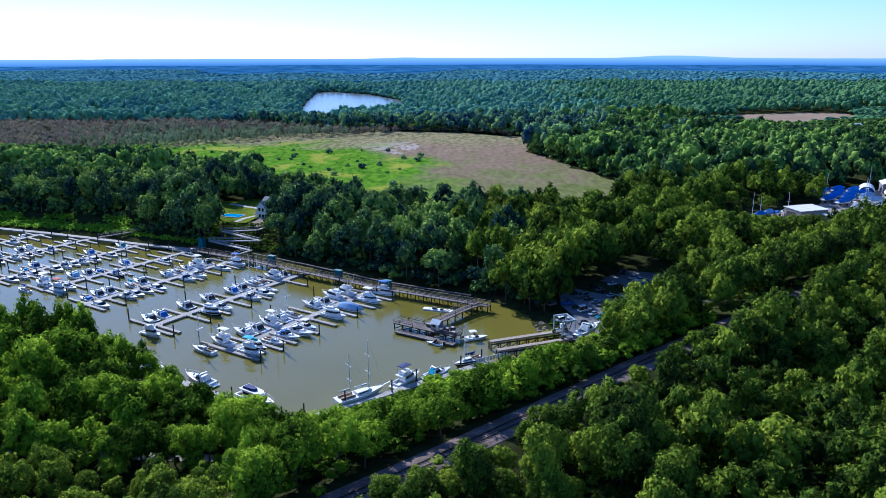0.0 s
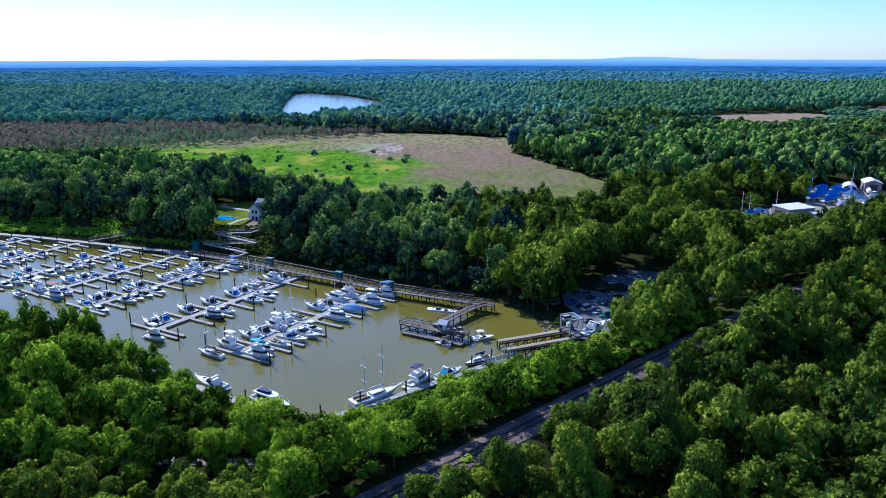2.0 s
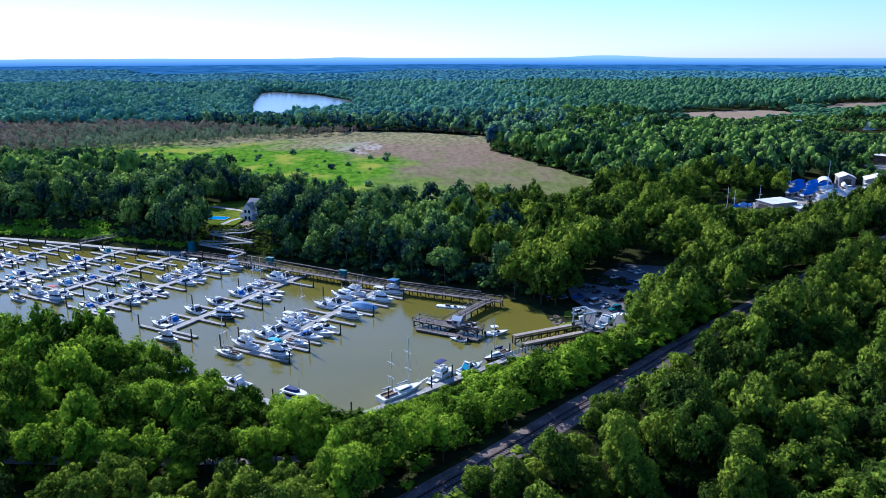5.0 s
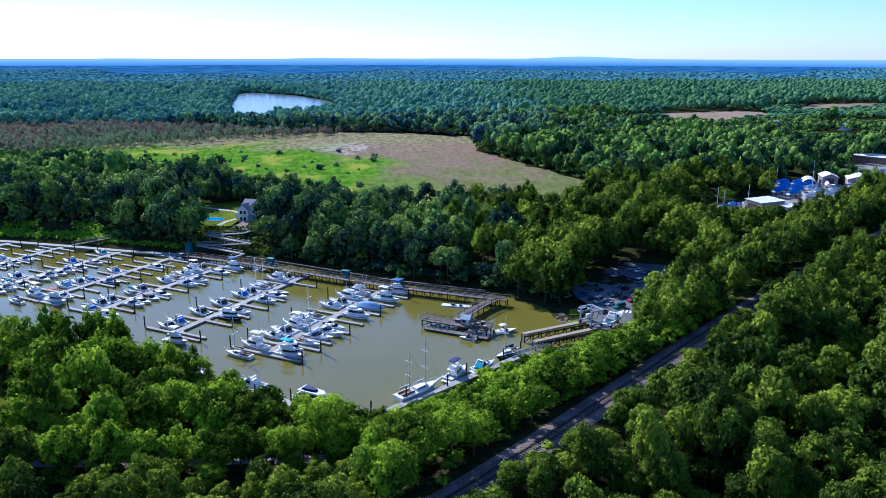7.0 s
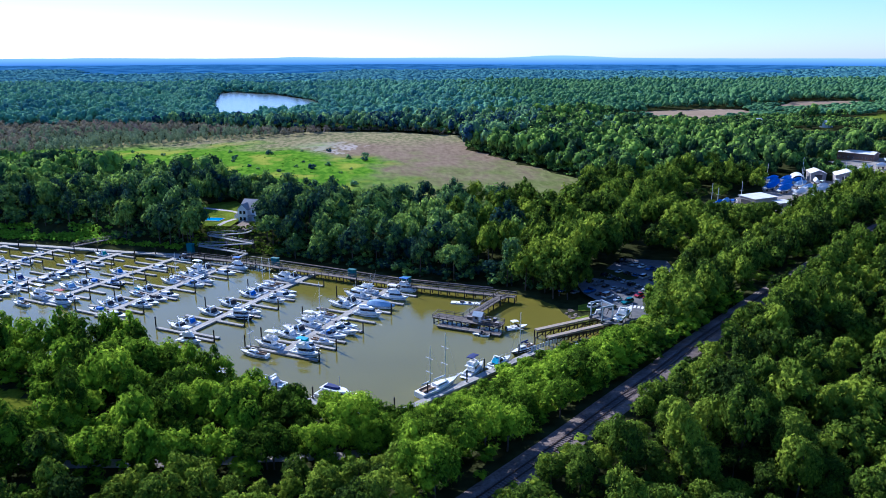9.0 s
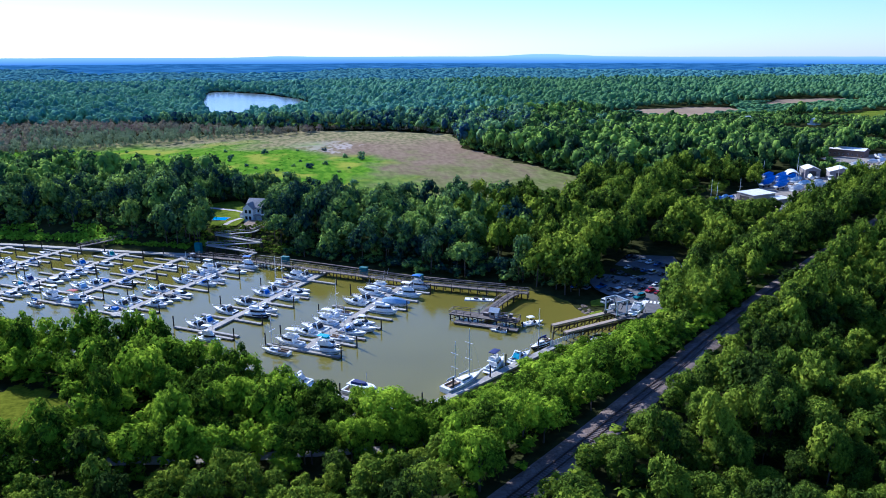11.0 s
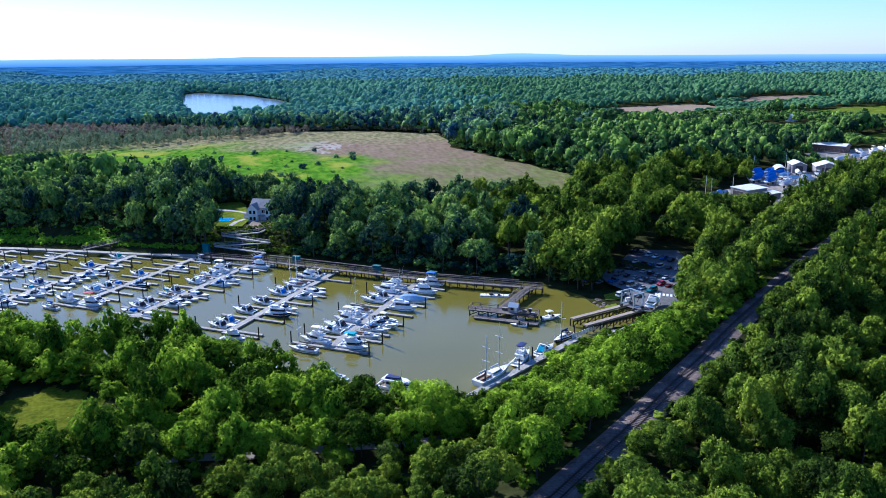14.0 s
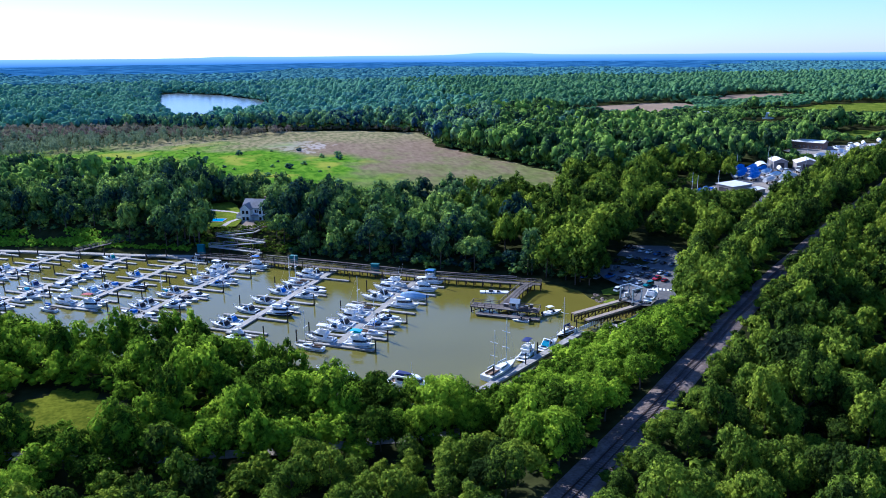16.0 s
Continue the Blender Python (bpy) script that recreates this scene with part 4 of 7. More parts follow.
keep = free_land(x, y, 0.5) & seen(x, y) & (dn < np.where(x < -110, 30, 16)) & (dn < away(SOUTH, x, y)[0]) & (rng.uniform(0, 1, len(x)) < 0.7)
x, y = x[keep], y[keep]
hb = rng.uniform(1.8, 4.8, len(x))
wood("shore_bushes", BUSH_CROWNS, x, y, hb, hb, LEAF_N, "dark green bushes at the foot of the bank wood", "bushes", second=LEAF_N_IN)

# Bushes in the darkened leaf copy stand in for the slope's deep shade.
x, y = scatter(-96, -56, 246, 285, 1.9, 47)
dn = away(NORTH, x, y)[0]
keep = ~inside(CREEK, x, y) & ~inside(GARDEN, x, y) & (dn > 4) & (rng.uniform(0, 1, len(x)) < 0.8)
x, y = x[keep], y[keep]
hb = rng.uniform(1.0, 2.2, len(x))
clear = ~inside(GARDEN_FRONT, x, y)
x, y, hb = x[clear], y[clear], hb[clear]
wood("slope_bushes", BUSH_CROWNS, x, y, hb, hb * 1.3, LEAF_E, "low bushes in shade-darkened tones on the slope under the ramp", "bushes", second=LEAF_E_IN)

# the wood behind the long pier and round the basin's far side
x, y = scatter(-330, 330, 185, 345, 7.6, 11)
h = rng.uniform(6.5, 16.5, len(x))
dn, ds = away(NORTH, x, y)[0], away(SOUTH, x, y)[0]
r_, side_ = away(RAIL, x, y)
keep = seen(x, y) & free_land(x, y, h * 0.25) & (dn <= ds) & (side_ < 0) & (r_ >= 30)
x, y, h = x[keep], y[keep], h[keep]
h = np.where(dn[keep] < 9, h * 0.9, h)
h = np.where((x < -92) & (x > -128), rng.uniform(14, 18.5, len(x)), h)
more = np.array([(14, 199.5, 13), (19, 196, 12), (22.5, 193, 10), (11, 204, 14), (25, 200, 12), (17.5, 204, 14), (24, 207, 13), (31, 206, 12), (-64, 285, 11), (-60.5, 281, 12), (-66.5, 279.5, 8), (-62, 290, 12), (-93.6, 271, 16), (-95.2, 278, 17), (-97, 270, 17), (-101, 268, 17), (-105, 270, 16), (-99, 275, 18), (-93, 265, 14), (-64, 282, 16), (-60, 278, 15), (-62, 273, 11), (-57, 275, 15), (-66, 279, 9), (26, 193.5, 14), (25.5, 198, 15), (31, 203.5, 16), (36, 207.5, 15), (42, 212, 16), (47, 218, 15), (-66, 262, 12), (-63.5, 257, 12), (-66.5, 268, 13), (-61, 263, 14), (24, 203, 14), (30, 208, 15), (36, 212, 14), (42, 217, 15), (48, 223, 14), (27, 211, 14), (37, 219, 15), (53, 230, 14), (20, 191, 11)])
x, y, h = np.r_[x, more[:, 0]], np.r_[y, more[:, 1]], np.r_[h, more[:, 2]]
h = open_view(x, y, h)
w = np.sqrt(np.maximum(h, 6) * 12) * rng.uniform(0.62, 1.0, len(x))
# Trees beyond this edge take the shade-darkened leaf copy.
east = x > 12 + 0.1 * (y - 200) + rng.normal(0, 8, len(x))
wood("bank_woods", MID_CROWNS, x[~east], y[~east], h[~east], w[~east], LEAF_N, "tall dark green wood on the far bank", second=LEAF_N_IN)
wood("lane_woods", MID_CROWNS, x[east], y[east], h[east], w[east], LEAF_E, "green wood along the lane in shade-darkened tones", second=LEAF_E_IN)
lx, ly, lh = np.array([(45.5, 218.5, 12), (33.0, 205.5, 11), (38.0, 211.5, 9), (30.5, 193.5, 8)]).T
wood("lot_edge_trees", MID_CROWNS, lx, ly, lh, lh * 0.68, LEAF_E, "green trees in shade-darkened tones on the parking lot edge", second=LEAF_E_IN)
trunks = Geo()
for i in np.flatnonzero((away(NORTH, x, y)[0] < 26)):
    z = gz(x[i], y[i])
    trunks.tube((x[i], y[i], z - 0.3), (x[i] + rng.uniform(-0.5, 0.5), y[i] + rng.uniform(-0.5, 0.5), z + h[i] * 0.55), 0.22, 0.13, 6)
solid("bank_trunks", trunks, BARK, "bare grey trunks of the bank wood", "trunks", "stuff")

# left bank, beyond the near trees
x, y = scatter(-420, -118, 60, 300, 7.0, 13)
h = rng.uniform(7, 12.5, len(x))
dn, ds = away(NORTH, x, y)[0], away(SOUTH, x, y)[0]
keep = seen(x, y) & free_land(x, y, h * 0.33) & (ds < dn) & (x < -150)
wood("west_bank_woods", MID_CROWNS, x[keep], y[keep], h[keep], h[keep] * 1.05, LEAF, "green wood on the near bank", second=LEAF_IN)

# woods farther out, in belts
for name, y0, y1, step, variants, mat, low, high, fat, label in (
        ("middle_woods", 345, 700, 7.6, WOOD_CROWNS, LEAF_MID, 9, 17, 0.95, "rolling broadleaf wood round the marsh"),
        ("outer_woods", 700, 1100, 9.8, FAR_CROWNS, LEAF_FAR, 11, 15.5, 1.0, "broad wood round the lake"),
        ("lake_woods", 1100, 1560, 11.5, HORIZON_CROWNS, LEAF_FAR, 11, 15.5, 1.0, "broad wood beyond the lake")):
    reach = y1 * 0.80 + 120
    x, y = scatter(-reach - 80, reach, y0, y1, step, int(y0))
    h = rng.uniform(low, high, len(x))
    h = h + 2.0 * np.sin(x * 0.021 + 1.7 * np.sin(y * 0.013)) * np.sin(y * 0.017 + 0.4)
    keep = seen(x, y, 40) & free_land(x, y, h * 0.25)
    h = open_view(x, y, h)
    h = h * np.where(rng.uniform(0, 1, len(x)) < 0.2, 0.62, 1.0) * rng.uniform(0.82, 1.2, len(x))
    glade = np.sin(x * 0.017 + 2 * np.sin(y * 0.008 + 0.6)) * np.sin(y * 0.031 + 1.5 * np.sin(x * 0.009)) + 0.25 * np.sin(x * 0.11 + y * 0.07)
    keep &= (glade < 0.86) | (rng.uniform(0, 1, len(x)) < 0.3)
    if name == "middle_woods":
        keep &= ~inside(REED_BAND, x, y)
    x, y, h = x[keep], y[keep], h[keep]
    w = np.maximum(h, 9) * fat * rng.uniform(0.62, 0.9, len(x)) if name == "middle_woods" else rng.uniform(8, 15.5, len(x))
    # Western and farther trees take the leaf colours with more haze painted in.
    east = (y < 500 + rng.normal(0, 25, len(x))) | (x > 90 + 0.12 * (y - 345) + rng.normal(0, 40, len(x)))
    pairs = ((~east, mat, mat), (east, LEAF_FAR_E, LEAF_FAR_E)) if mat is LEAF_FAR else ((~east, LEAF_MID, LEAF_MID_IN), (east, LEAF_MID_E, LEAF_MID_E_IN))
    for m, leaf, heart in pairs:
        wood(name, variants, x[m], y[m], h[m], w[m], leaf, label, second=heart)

x, y = scatter(-530, -30, 515, 730, 5.4, 17)
keep = inside(REED_BAND, x, y) & seen(x, y)
x, y = x[keep], y[keep]
h = rng.uniform(2.5, 8.5, len(x))
birch = (x > -270 + rng.normal(0, 25, len(x))) & (x < -90) & (y < 640 + rng.normal(0, 14, len(x)))
REED_CROWNS = [crown_cards(9, 5, 0.17, 120 + k, 0.9, 0.5) for k in range(4)]
wood("birch_scrub", REED_CROWNS, x[birch], y[birch], h[birch] * 1.15, h[birch] * 0.6, BIRCH, "grey-green birch scrub at the marsh edge", "scrub")
x, y, h = x[~birch], y[~birch], h[~birch]
wood("dry_reeds", REED_CROWNS, x, y, h, h * 0.75, REED, "brown leafless scrub and tall dry reeds", "scrub")


# shrubs and young trees that close the edge of the wood round the marsh
x, y = scatter(-260, 130, 290, 690, 4.4, 23)
rim = away(MARSH + MARSH[:1], x, y)[0]
keep = ~inside(MARSH, x, y) & (rim < 13) & seen(x, y) & ~inside(REED_BAND, x, y) & (rng.uniform(0, 1, len(x)) < 0.85)
x, y, rim = x[keep], y[keep], rim[keep]
h = (2.6 + 0.35 * rim) * rng.uniform(0.7, 1.25, len(x))
dry = (y > 585) & (rng.uniform(0, 1, len(x)) < 0.75) & (rim < 9)
wood("marsh_edge_shrubs", WOOD_CROWNS, x[~dry], y[~dry], h[~dry], h[~dry] * 1.25, LEAF_MID_E, "bright young trees and shrubs at the marsh edge", "bushes", second=LEAF_MID_E_IN)
wood("marsh_edge_scrub", REED_CROWNS, x[dry], y[dry], h[dry], h[dry], REED, "brown scrub under the wood at the marsh edge", "scrub")


# bushes that hang over the lake's far bank
shore_rng = np.random.default_rng(41)
x, y = scatter(-270, -30, 900, 1370, 5.5, 43)
rim = away(LAKE_SHORE + LAKE_SHORE[:1], x, y)[0]
keep = ~inside(LAKE_SHORE, x, y) & (rim > 2.0) & (rim < 15)
x, y = x[keep], y[keep]
h = shore_rng.uniform(5, 9, len(x))
wood("lake_bank_bushes", FAR_CROWNS, x, y, h, h * 1.4, LEAF_FAR, "bushes with haze painted into their blue-green, lake's far bank", "bushes", 1.5, second=LEAF_FAR)


def far_canopy():
    """Woods beyond a kilometre and a half: a floor of leaves and ever wider clumps on it, haze painted into their blue.
    """
    turns, radii = np.radians(np.linspace(36, 130, 200)), np.geomspace(1540, 3990, 60)
    a, r = np.meshgrid(turns, radii)
    x, y = r * np.cos(a) - 30, r * np.sin(a)
    z = np.where(r < 2300, 7, 11.5) + 1.2 * np.sin(x * 0.006 + 2 * np.sin(y * 0.0031)) * np.sin(y * 0.005 + 1.0) + rng.normal(0, 0.15, x.shape)
    nx, ny = a.shape[1], a.shape[0]
    i = (np.arange(ny - 1)[:, None] * nx + np.arange(nx - 1)).ravel()
    quads = np.stack([i + 1, i, i + nx, i + nx + 1], 1)
    tagged(new("distant_woods", array_mesh("distant_woods", np.stack([x, y, z], -1).reshape(-1, 3), quads, LEAF_DISTANT, True)), "unbroken far wood up to the ridges, haze painted blue", "woods", kind="stuff")
    clumps = [crown_cards(1, 2, 0.12, 190 + k, 1.0, 0.2, 1.0, (0.40, 0.50), True) for k in range(6)]
    x, y = scatter(-2250, 2850, 1540, 2800, 19.0, 19)
    keep = seen(x, y, 40) & (y < 2350 + 300 * np.sin(x * 0.004) + 120 * np.sin(x * 0.013 + 1) + rng.normal(0, 60, len(x)))
    x, y = x[keep], y[keep]
    h = rng.uniform(11, 13.5, len(x)) + 2.5 * np.sin(x * 0.006 + 2 * np.sin(y * 0.0031)) * np.sin(y * 0.005 + 1.0)
    w = 26 * rng.uniform(0.85, 1.2, len(x))
    wood("far_wood_tops", clumps, x, y, h, w, LEAF_HAZY, "far wood tops with haze painted into their blue-green", second=LEAF_HAZY)


far_canopy()

for spot in ([(25.0, 183.8), (29.6, 183.7), (28.0, 178.0), (23.9, 179.2)], [(21.2, 175.6), (25.6, 176.6), (25.2, 171.4), (21.6, 170.6)]):
    verge = flat_area("verge_grass", spot, 2.7, MEADOW, "small patch of bright grass beside the lift", "grass", 1.0)
    for v in verge.data.vertices:
        v.co.z = max(gz(v.co.x, v.co.y) + 0.12, 0.3)

# cord grass on the reed bank, shrubs on the marsh
x, y = scatter(-330, -96, 255, 345, 1.5, 29)
dn = away(NORTH, x, y)[0]
keep = ~inside(CREEK, x, y) & (dn > 1.0) & (dn < np.where(x < -120, 14, 4)) & seen(x, y) & (np.sin(x * 0.22) + np.sin(y * 0.3 + x * 0.1) + rng.normal(0, 0.5, len(x)) > -0.7)
x, y = x[keep], y[keep]
hg = rng.uniform(0.9, 1.9, len(x))
wood("cord_grass", [crown_cards(6, 4, 0.22, 140 + k, 1.6, 0.4) for k in range(3)], x, y, hg, hg * 1.2, GRASS_TUFT, "bright green cord grass on the muddy bank", "grass", 0.3)
MARSH_SHRUB = [array_mesh("crown", *BUSH_CROWNS[k][:2], LEAF_MID, True, LEAF_MID_IN, *BUSH_CROWNS[k][2:]) for k in range(3)]
SHRUB_STEM = Geo().tube((0, 0, -0.05), (0, 0, 0.5), 0.03, 0.015, 5).mesh("stem", BARK)
x, y = scatter(-240, 60, 300, 600, 15, 31)
keep = inside(MARSH, x, y) & ((x < -20) | (y < 340)) & (rng.uniform(0, 1, len(x)) < 0.33)
for i in np.flatnonzero(keep)[:60]:
    hs = float(rng.uniform(2.0, 5.5))
    ob = new("shrub")
    ob.matrix_basis = Matrix.Translation((x[i], y[i], 0.9 - 0.22 * hs)) @ Matrix.Rotation(rng.uniform(0, 6), 4, "Z") @ Matrix.Diagonal((hs, hs, hs, 1))
    tagged(ob, "lone green shrub on the wet meadow", "shrub", "marsh shrubs")
    part("crown", MARSH_SHRUB[i % 3], None, ob)
    part("stem", SHRUB_STEM, None, ob)

x, y = scatter(-250, 95, 296, 640, 4.2, 33)
keep = inside(MARSH, x, y) & (x * 0.8 + y * 0.25 < 75) & (rng.uniform(0, 1, len(x)) < 0.3)
x, y = x[keep], y[keep]
hg = rng.uniform(0.4, 1.0, len(x))
wood("marsh_tufts", [crown_cards(4, 3, 0.3, 170 + k, 1.8, 0.4) for k in range(3)], x, y, hg, hg * 1.4, MARSH_MIX, "low reed and grass tufts on the marsh", "grass", 0.2)

# ---- railway ----
def along(line, step, start=0.0):
    """Places and headings every so many metres along a line."""
    out, left = [], start
    for a, b in zip(line, line[1:]):
        d = math.hypot(b[0] - a[0], b[1] - a[1])
        while left < d:
            out.append((a[0] + (b[0] - a[0]) * left / d, a[1] + (b[1] - a[1]) * left / d, math.atan2(b[1] - a[1], b[0] - a[0])))
            left += step
        left -= d
    return out


def offset(line, w):
    """The line moved w metres to its left."""
    p = np.array(line, float)
    d = np.gradient(p, axis=0)
    d /= np.linalg.norm(d, axis=1)[:, None]
    return [tuple(q) for q in p + np.stack([-d[:, 1], d[:, 0]], 1) * w]


def railway():
    track = thing("railway_track", Matrix(), "single rusty railway track on pale ballast", "railway", kind="structure")
    bed = [(x, y) for x, y, a in along(RAIL, 6)]
    rings = []
    for side, z in ((4.1, RAIL_Z - 1.1), (3.1, RAIL_Z - 0.26), (1.7, RAIL_Z - 0.07), (-1.7, RAIL_Z - 0.07), (-2.7, RAIL_Z - 0.26), (-3.8, RAIL_Z - 1.1)):
        rings.append([(x, y, z) for x, y in offset(bed, side)])
    part("ballast_bed", Geo().loft(rings[::-1], caps=False, smooth=False, closed=False), BALLAST, track)
    for side in (0.62, -0.62):
        line, g = offset(bed, side), Geo()
        for a, b in zip(line, line[1:]):
            g.beam((*a, RAIL_Z + 0.03), (*b, RAIL_Z + 0.03), 0.17, 0.18)
        part("rail", g, RUST, track, "rust-brown steel rail")
    tie = Geo().box(0, 0, -0.12, 0.24, 2.15, 0.16).mesh("tie", TIE)
    spots = [p for p in along(RAIL, 0.62) if p[1] > 72]
    for n_, (x, y, a) in enumerate(spots[:300]):
        ob = part("tie", tie, None, track)
        ob.matrix_basis = pose(x, y, RAIL_Z + random.uniform(-0.012, 0.012), 0, 0, math.degrees(a) + random.uniform(-1.5, 1.5))
    far = Geo()
    for x, y, a in spots[300:700]:
        far.box(x, y, RAIL_Z - 0.12, 0.24, 2.15, 0.16, a)
    tagged(part("far_ties", far, TIE, track), kind="stuff")


railway()

# ---- docks ----
SPINE = Vector((-0.535, -0.845, 0)).normalized()        # away from the long pier
FINGER = Vector((0.845, -0.535, 0))                     # to the right of it


def deck_planks(g, p, q, width, z, thick=0.22):
    g.beam((p[0], p[1], z - thick / 2), (q[0], q[1], z - thick / 2), width, thick)


pile_mesh = Geo().loft([[(r * math.cos(a), r * math.sin(a), z) for a in [i * math.pi / 4 for i in range(8)]] for r, z in ((0.17, -2.5), (0.16, 2.98), (0.18, 3.0), (0.05, 3.12))]).mesh("mooring_pile", PILE_MAT)


def pile(x, y, rise=0.0):
    ob = new("mooring_pile", pile_mesh)
    ob.matrix_basis = Matrix.Translation((x, y, rise))
    tagged(ob, "black mooring pile standing in the creek", "pile", "mooring piles")


def finger_places(boats, end, pitch):
    """Where the finger docks lie on one side: between the boats, and evenly where it is empty."""
    b = sorted(boats)
    marks = [1.0] + b + [end + 1.5]
    out = [end]
    for p, q in zip(marks, marks[1:]):
        gap = q - p
        if gap > 2.2 * pitch:
            m = int(gap / pitch)
            out += [p + gap * (k + 0.5) / m for k in range(m)]
        elif gap > 3.75:
            out.append((p + q) / 2)
    out.sort()
    return [a for i, a in enumerate(out) if i == 0 or a - out[i - 1] > 1.6]


def pier(joint, end, fleet, reach, pitch):
    """A floating spine with finger docks on both sides, and the boats moored to it."""
    j = Vector((*joint, 0))
    dock = thing("floating_dock", Matrix.Translation(j), "weathered grey floating dock with finger slips", "dock", "floating docks")
    g = Geo()
    tip = SPINE * (end + 0.5)
    deck_planks(g, (0, 0), tip, 1.9, 0.50, 0.42)
    part("walkway", g, DOCK, dock)
    spots = [row.split() for row in fleet.strip().split("\n") if row.strip()]
    for side in (-1, 1):
        taken = [float(r[0]) for r in spots if (r[1] == "R") == (side > 0)]
        for k, d in enumerate(finger_places(taken, end, pitch)):
            a, b = SPINE * d + FINGER * side * 0.9, SPINE * d + FINGER * side * reach
            g = Geo()
            deck_planks(g, a, b, 0.95, 0.46, 0.36)
            g.add([(*(a - SPINE * 0.45).xy, 0.45), (*(a - SPINE * 1.5).xy, 0.45), (*(a + FINGER * side * 1.1 - SPINE * 0.45).xy, 0.45)], [(0, 1, 2) if side < 0 else (2, 1, 0)])
            part("finger", g, DOCK, dock)
            if k % 2 == 0 or d == end:
                p = j + b + FINGER * side * 0.35
                pile(p.x, p.y, random.uniform(-0.3, 0.5))
    for along_, side, kind, cover, length in spots:
        s = 1 if side == "R" else -1
        length = round(float(length) * 0.75, 1)
        p = j + SPINE * float(along_) + FINGER * s * (1.5 + length / 2)
        heading = math.degrees(math.atan2(FINGER.y * s, FINGER.x * s)) + random.uniform(-2, 2)
        moor(kind, cover, length, pose(p.x, p.y, 0, 0, 0, heading))


# ---- boats ----
def hull_rings(L, B, low, high, fine=2.2, keel=-0.45, transom=0.92):
    """Cross rings of a hull from stern to bow: keel, chine and gunwale on both sides."""
    rings, deck = [], []
    for k in range(13):
        u = k / 12
        b = B / 2 * (transom + (1 - transom) * min(1, u * 3)) * max(0.0, 1 - max(0, (u - 0.38) / 0.62) ** fine)
        b = max(b, 0.03)
        z = low + (high - low) * u ** 1.7
        rise = max(0, (u - 0.62) / 0.38) ** 2.2
        x = -L / 2 + L * u
        kz = keel * (1 - rise) + rise * z * 0.75
        xz = x + 0.0
        chine = min(z - 0.1, 0.12 + 0.75 * rise * z)
        rings.append([(xz, b, z), (xz - 0.05 * L * rise * 0.4, b * (0.86 - 0.25 * rise), chine), (xz - 0.07 * L * rise * 0.5, 0, kz),
                      (xz - 0.05 * L * rise * 0.4, -b * (0.86 - 0.25 * rise), chine), (xz, -b, z)])
        deck.append((x, b, z))
    return rings, deck


def deck_geo(deck, inset, drop, u0=0.0, u1=1.0):
    g, L = Geo(), deck[-1][0] - deck[0][0]
    rows = [((x, max(0.01, b - inset), z - drop), (x, -max(0.01, b - inset), z - drop)) for x, b, z in deck if u0 <= (x - deck[0][0]) / L <= u1]
    return g.loft([list(r) for r in rows], caps=False, smooth=False, closed=False)


def gunwale(g, rows, wide, low, x0, B):
    """The raised edge round a cockpit."""
    for s in (-1, 1):
        g.loft([[(x, s * b, z + 0.02), (x, s * (b - wide), z + 0.02), (x, s * (b - wide), z - 0.44), (x, s * (b - 0.03), z - 0.44)] for x, b, z in rows], smooth=False)
    g.box(x0 + wide / 2, 0, low - 0.42, wide, B * 0.9, 0.45)


def house_ring(x0, x1, w0, w1, z):
    """Outline of a cabin: straight sides and a rounded front. x0 aft, x1 the front; w0, w1 half widths there."""
    xm = x1 - min(0.9, (x1 - x0) * 0.3)
    return [(x0, -w0, z), (xm, -(w0 * 0.35 + w1 * 0.65), z), (x1, -w1 * 0.55, z), (x1, w1 * 0.55, z), (xm, w0 * 0.35 + w1 * 0.65, z), (x0, w0, z)]


def cabin(g, x0, x1, w0, w1, z0, z1, front=0.6, aft=0.15, lean=0.12):
    a = house_ring(x0, x1, w0, w1, z0)
    b = house_ring(x0 + aft, x1 - front, w0 - lean, w1 - lean, z1)
    return g.loft([a, b], smooth=False)


def posts_top(parent, name, x0, x1, w, z0, z1, mat, label, curve=0.12):
    """A canvas or hard top on four thin posts."""
    g = Geo()
    n = 5
    rows = []
    for k in range(n):
        t = k / (n - 1)
        x, z = x0 + (x1 - x0) * t, z1 + curve * math.sin(math.pi * t)
        rows.append([(x, -w, z - 0.06), (x, -w * 0.5, z + 0.03), (x, w * 0.5, z + 0.03), (x, w, z - 0.06), (x, w, z - 0.12), (x, -w, z - 0.12)])
    g.loft(rows, smooth=False)
    top = part(name, g, mat, parent, label)
    g = Geo()
    for x in (x0 + 0.1, x1 - 0.1):
        for s in (-1, 1):
            g.tube((x, s * w * 0.92, z0), (x, s * w * 0.92, z1 - 0.05), 0.03, n=5)
    part("top_frame", g, STEEL, top)


def bow_rail(parent, deck, u0, rise=0.6):
    L = deck[-1][0] - deck[0][0]
    pts = [(x, b, z) for x, b, z in deck if (x - deck[0][0]) / L >= u0]
    g = Geo()
    for s in (-1, 1):
        for (xa, ba, za), (xb, bb, zb) in zip(pts, pts[1:]):
            g.tube((xa, s * ba * 0.95, za + rise), (xb, s * bb * 0.95, zb + rise), 0.025, n=4)
        for xa, ba, za in pts:
            g.tube((xa, s * ba * 0.95, za), (xa, s * ba * 0.95, za + rise), 0.02, n=4)
    part("bow_rail", g, STEEL, parent)


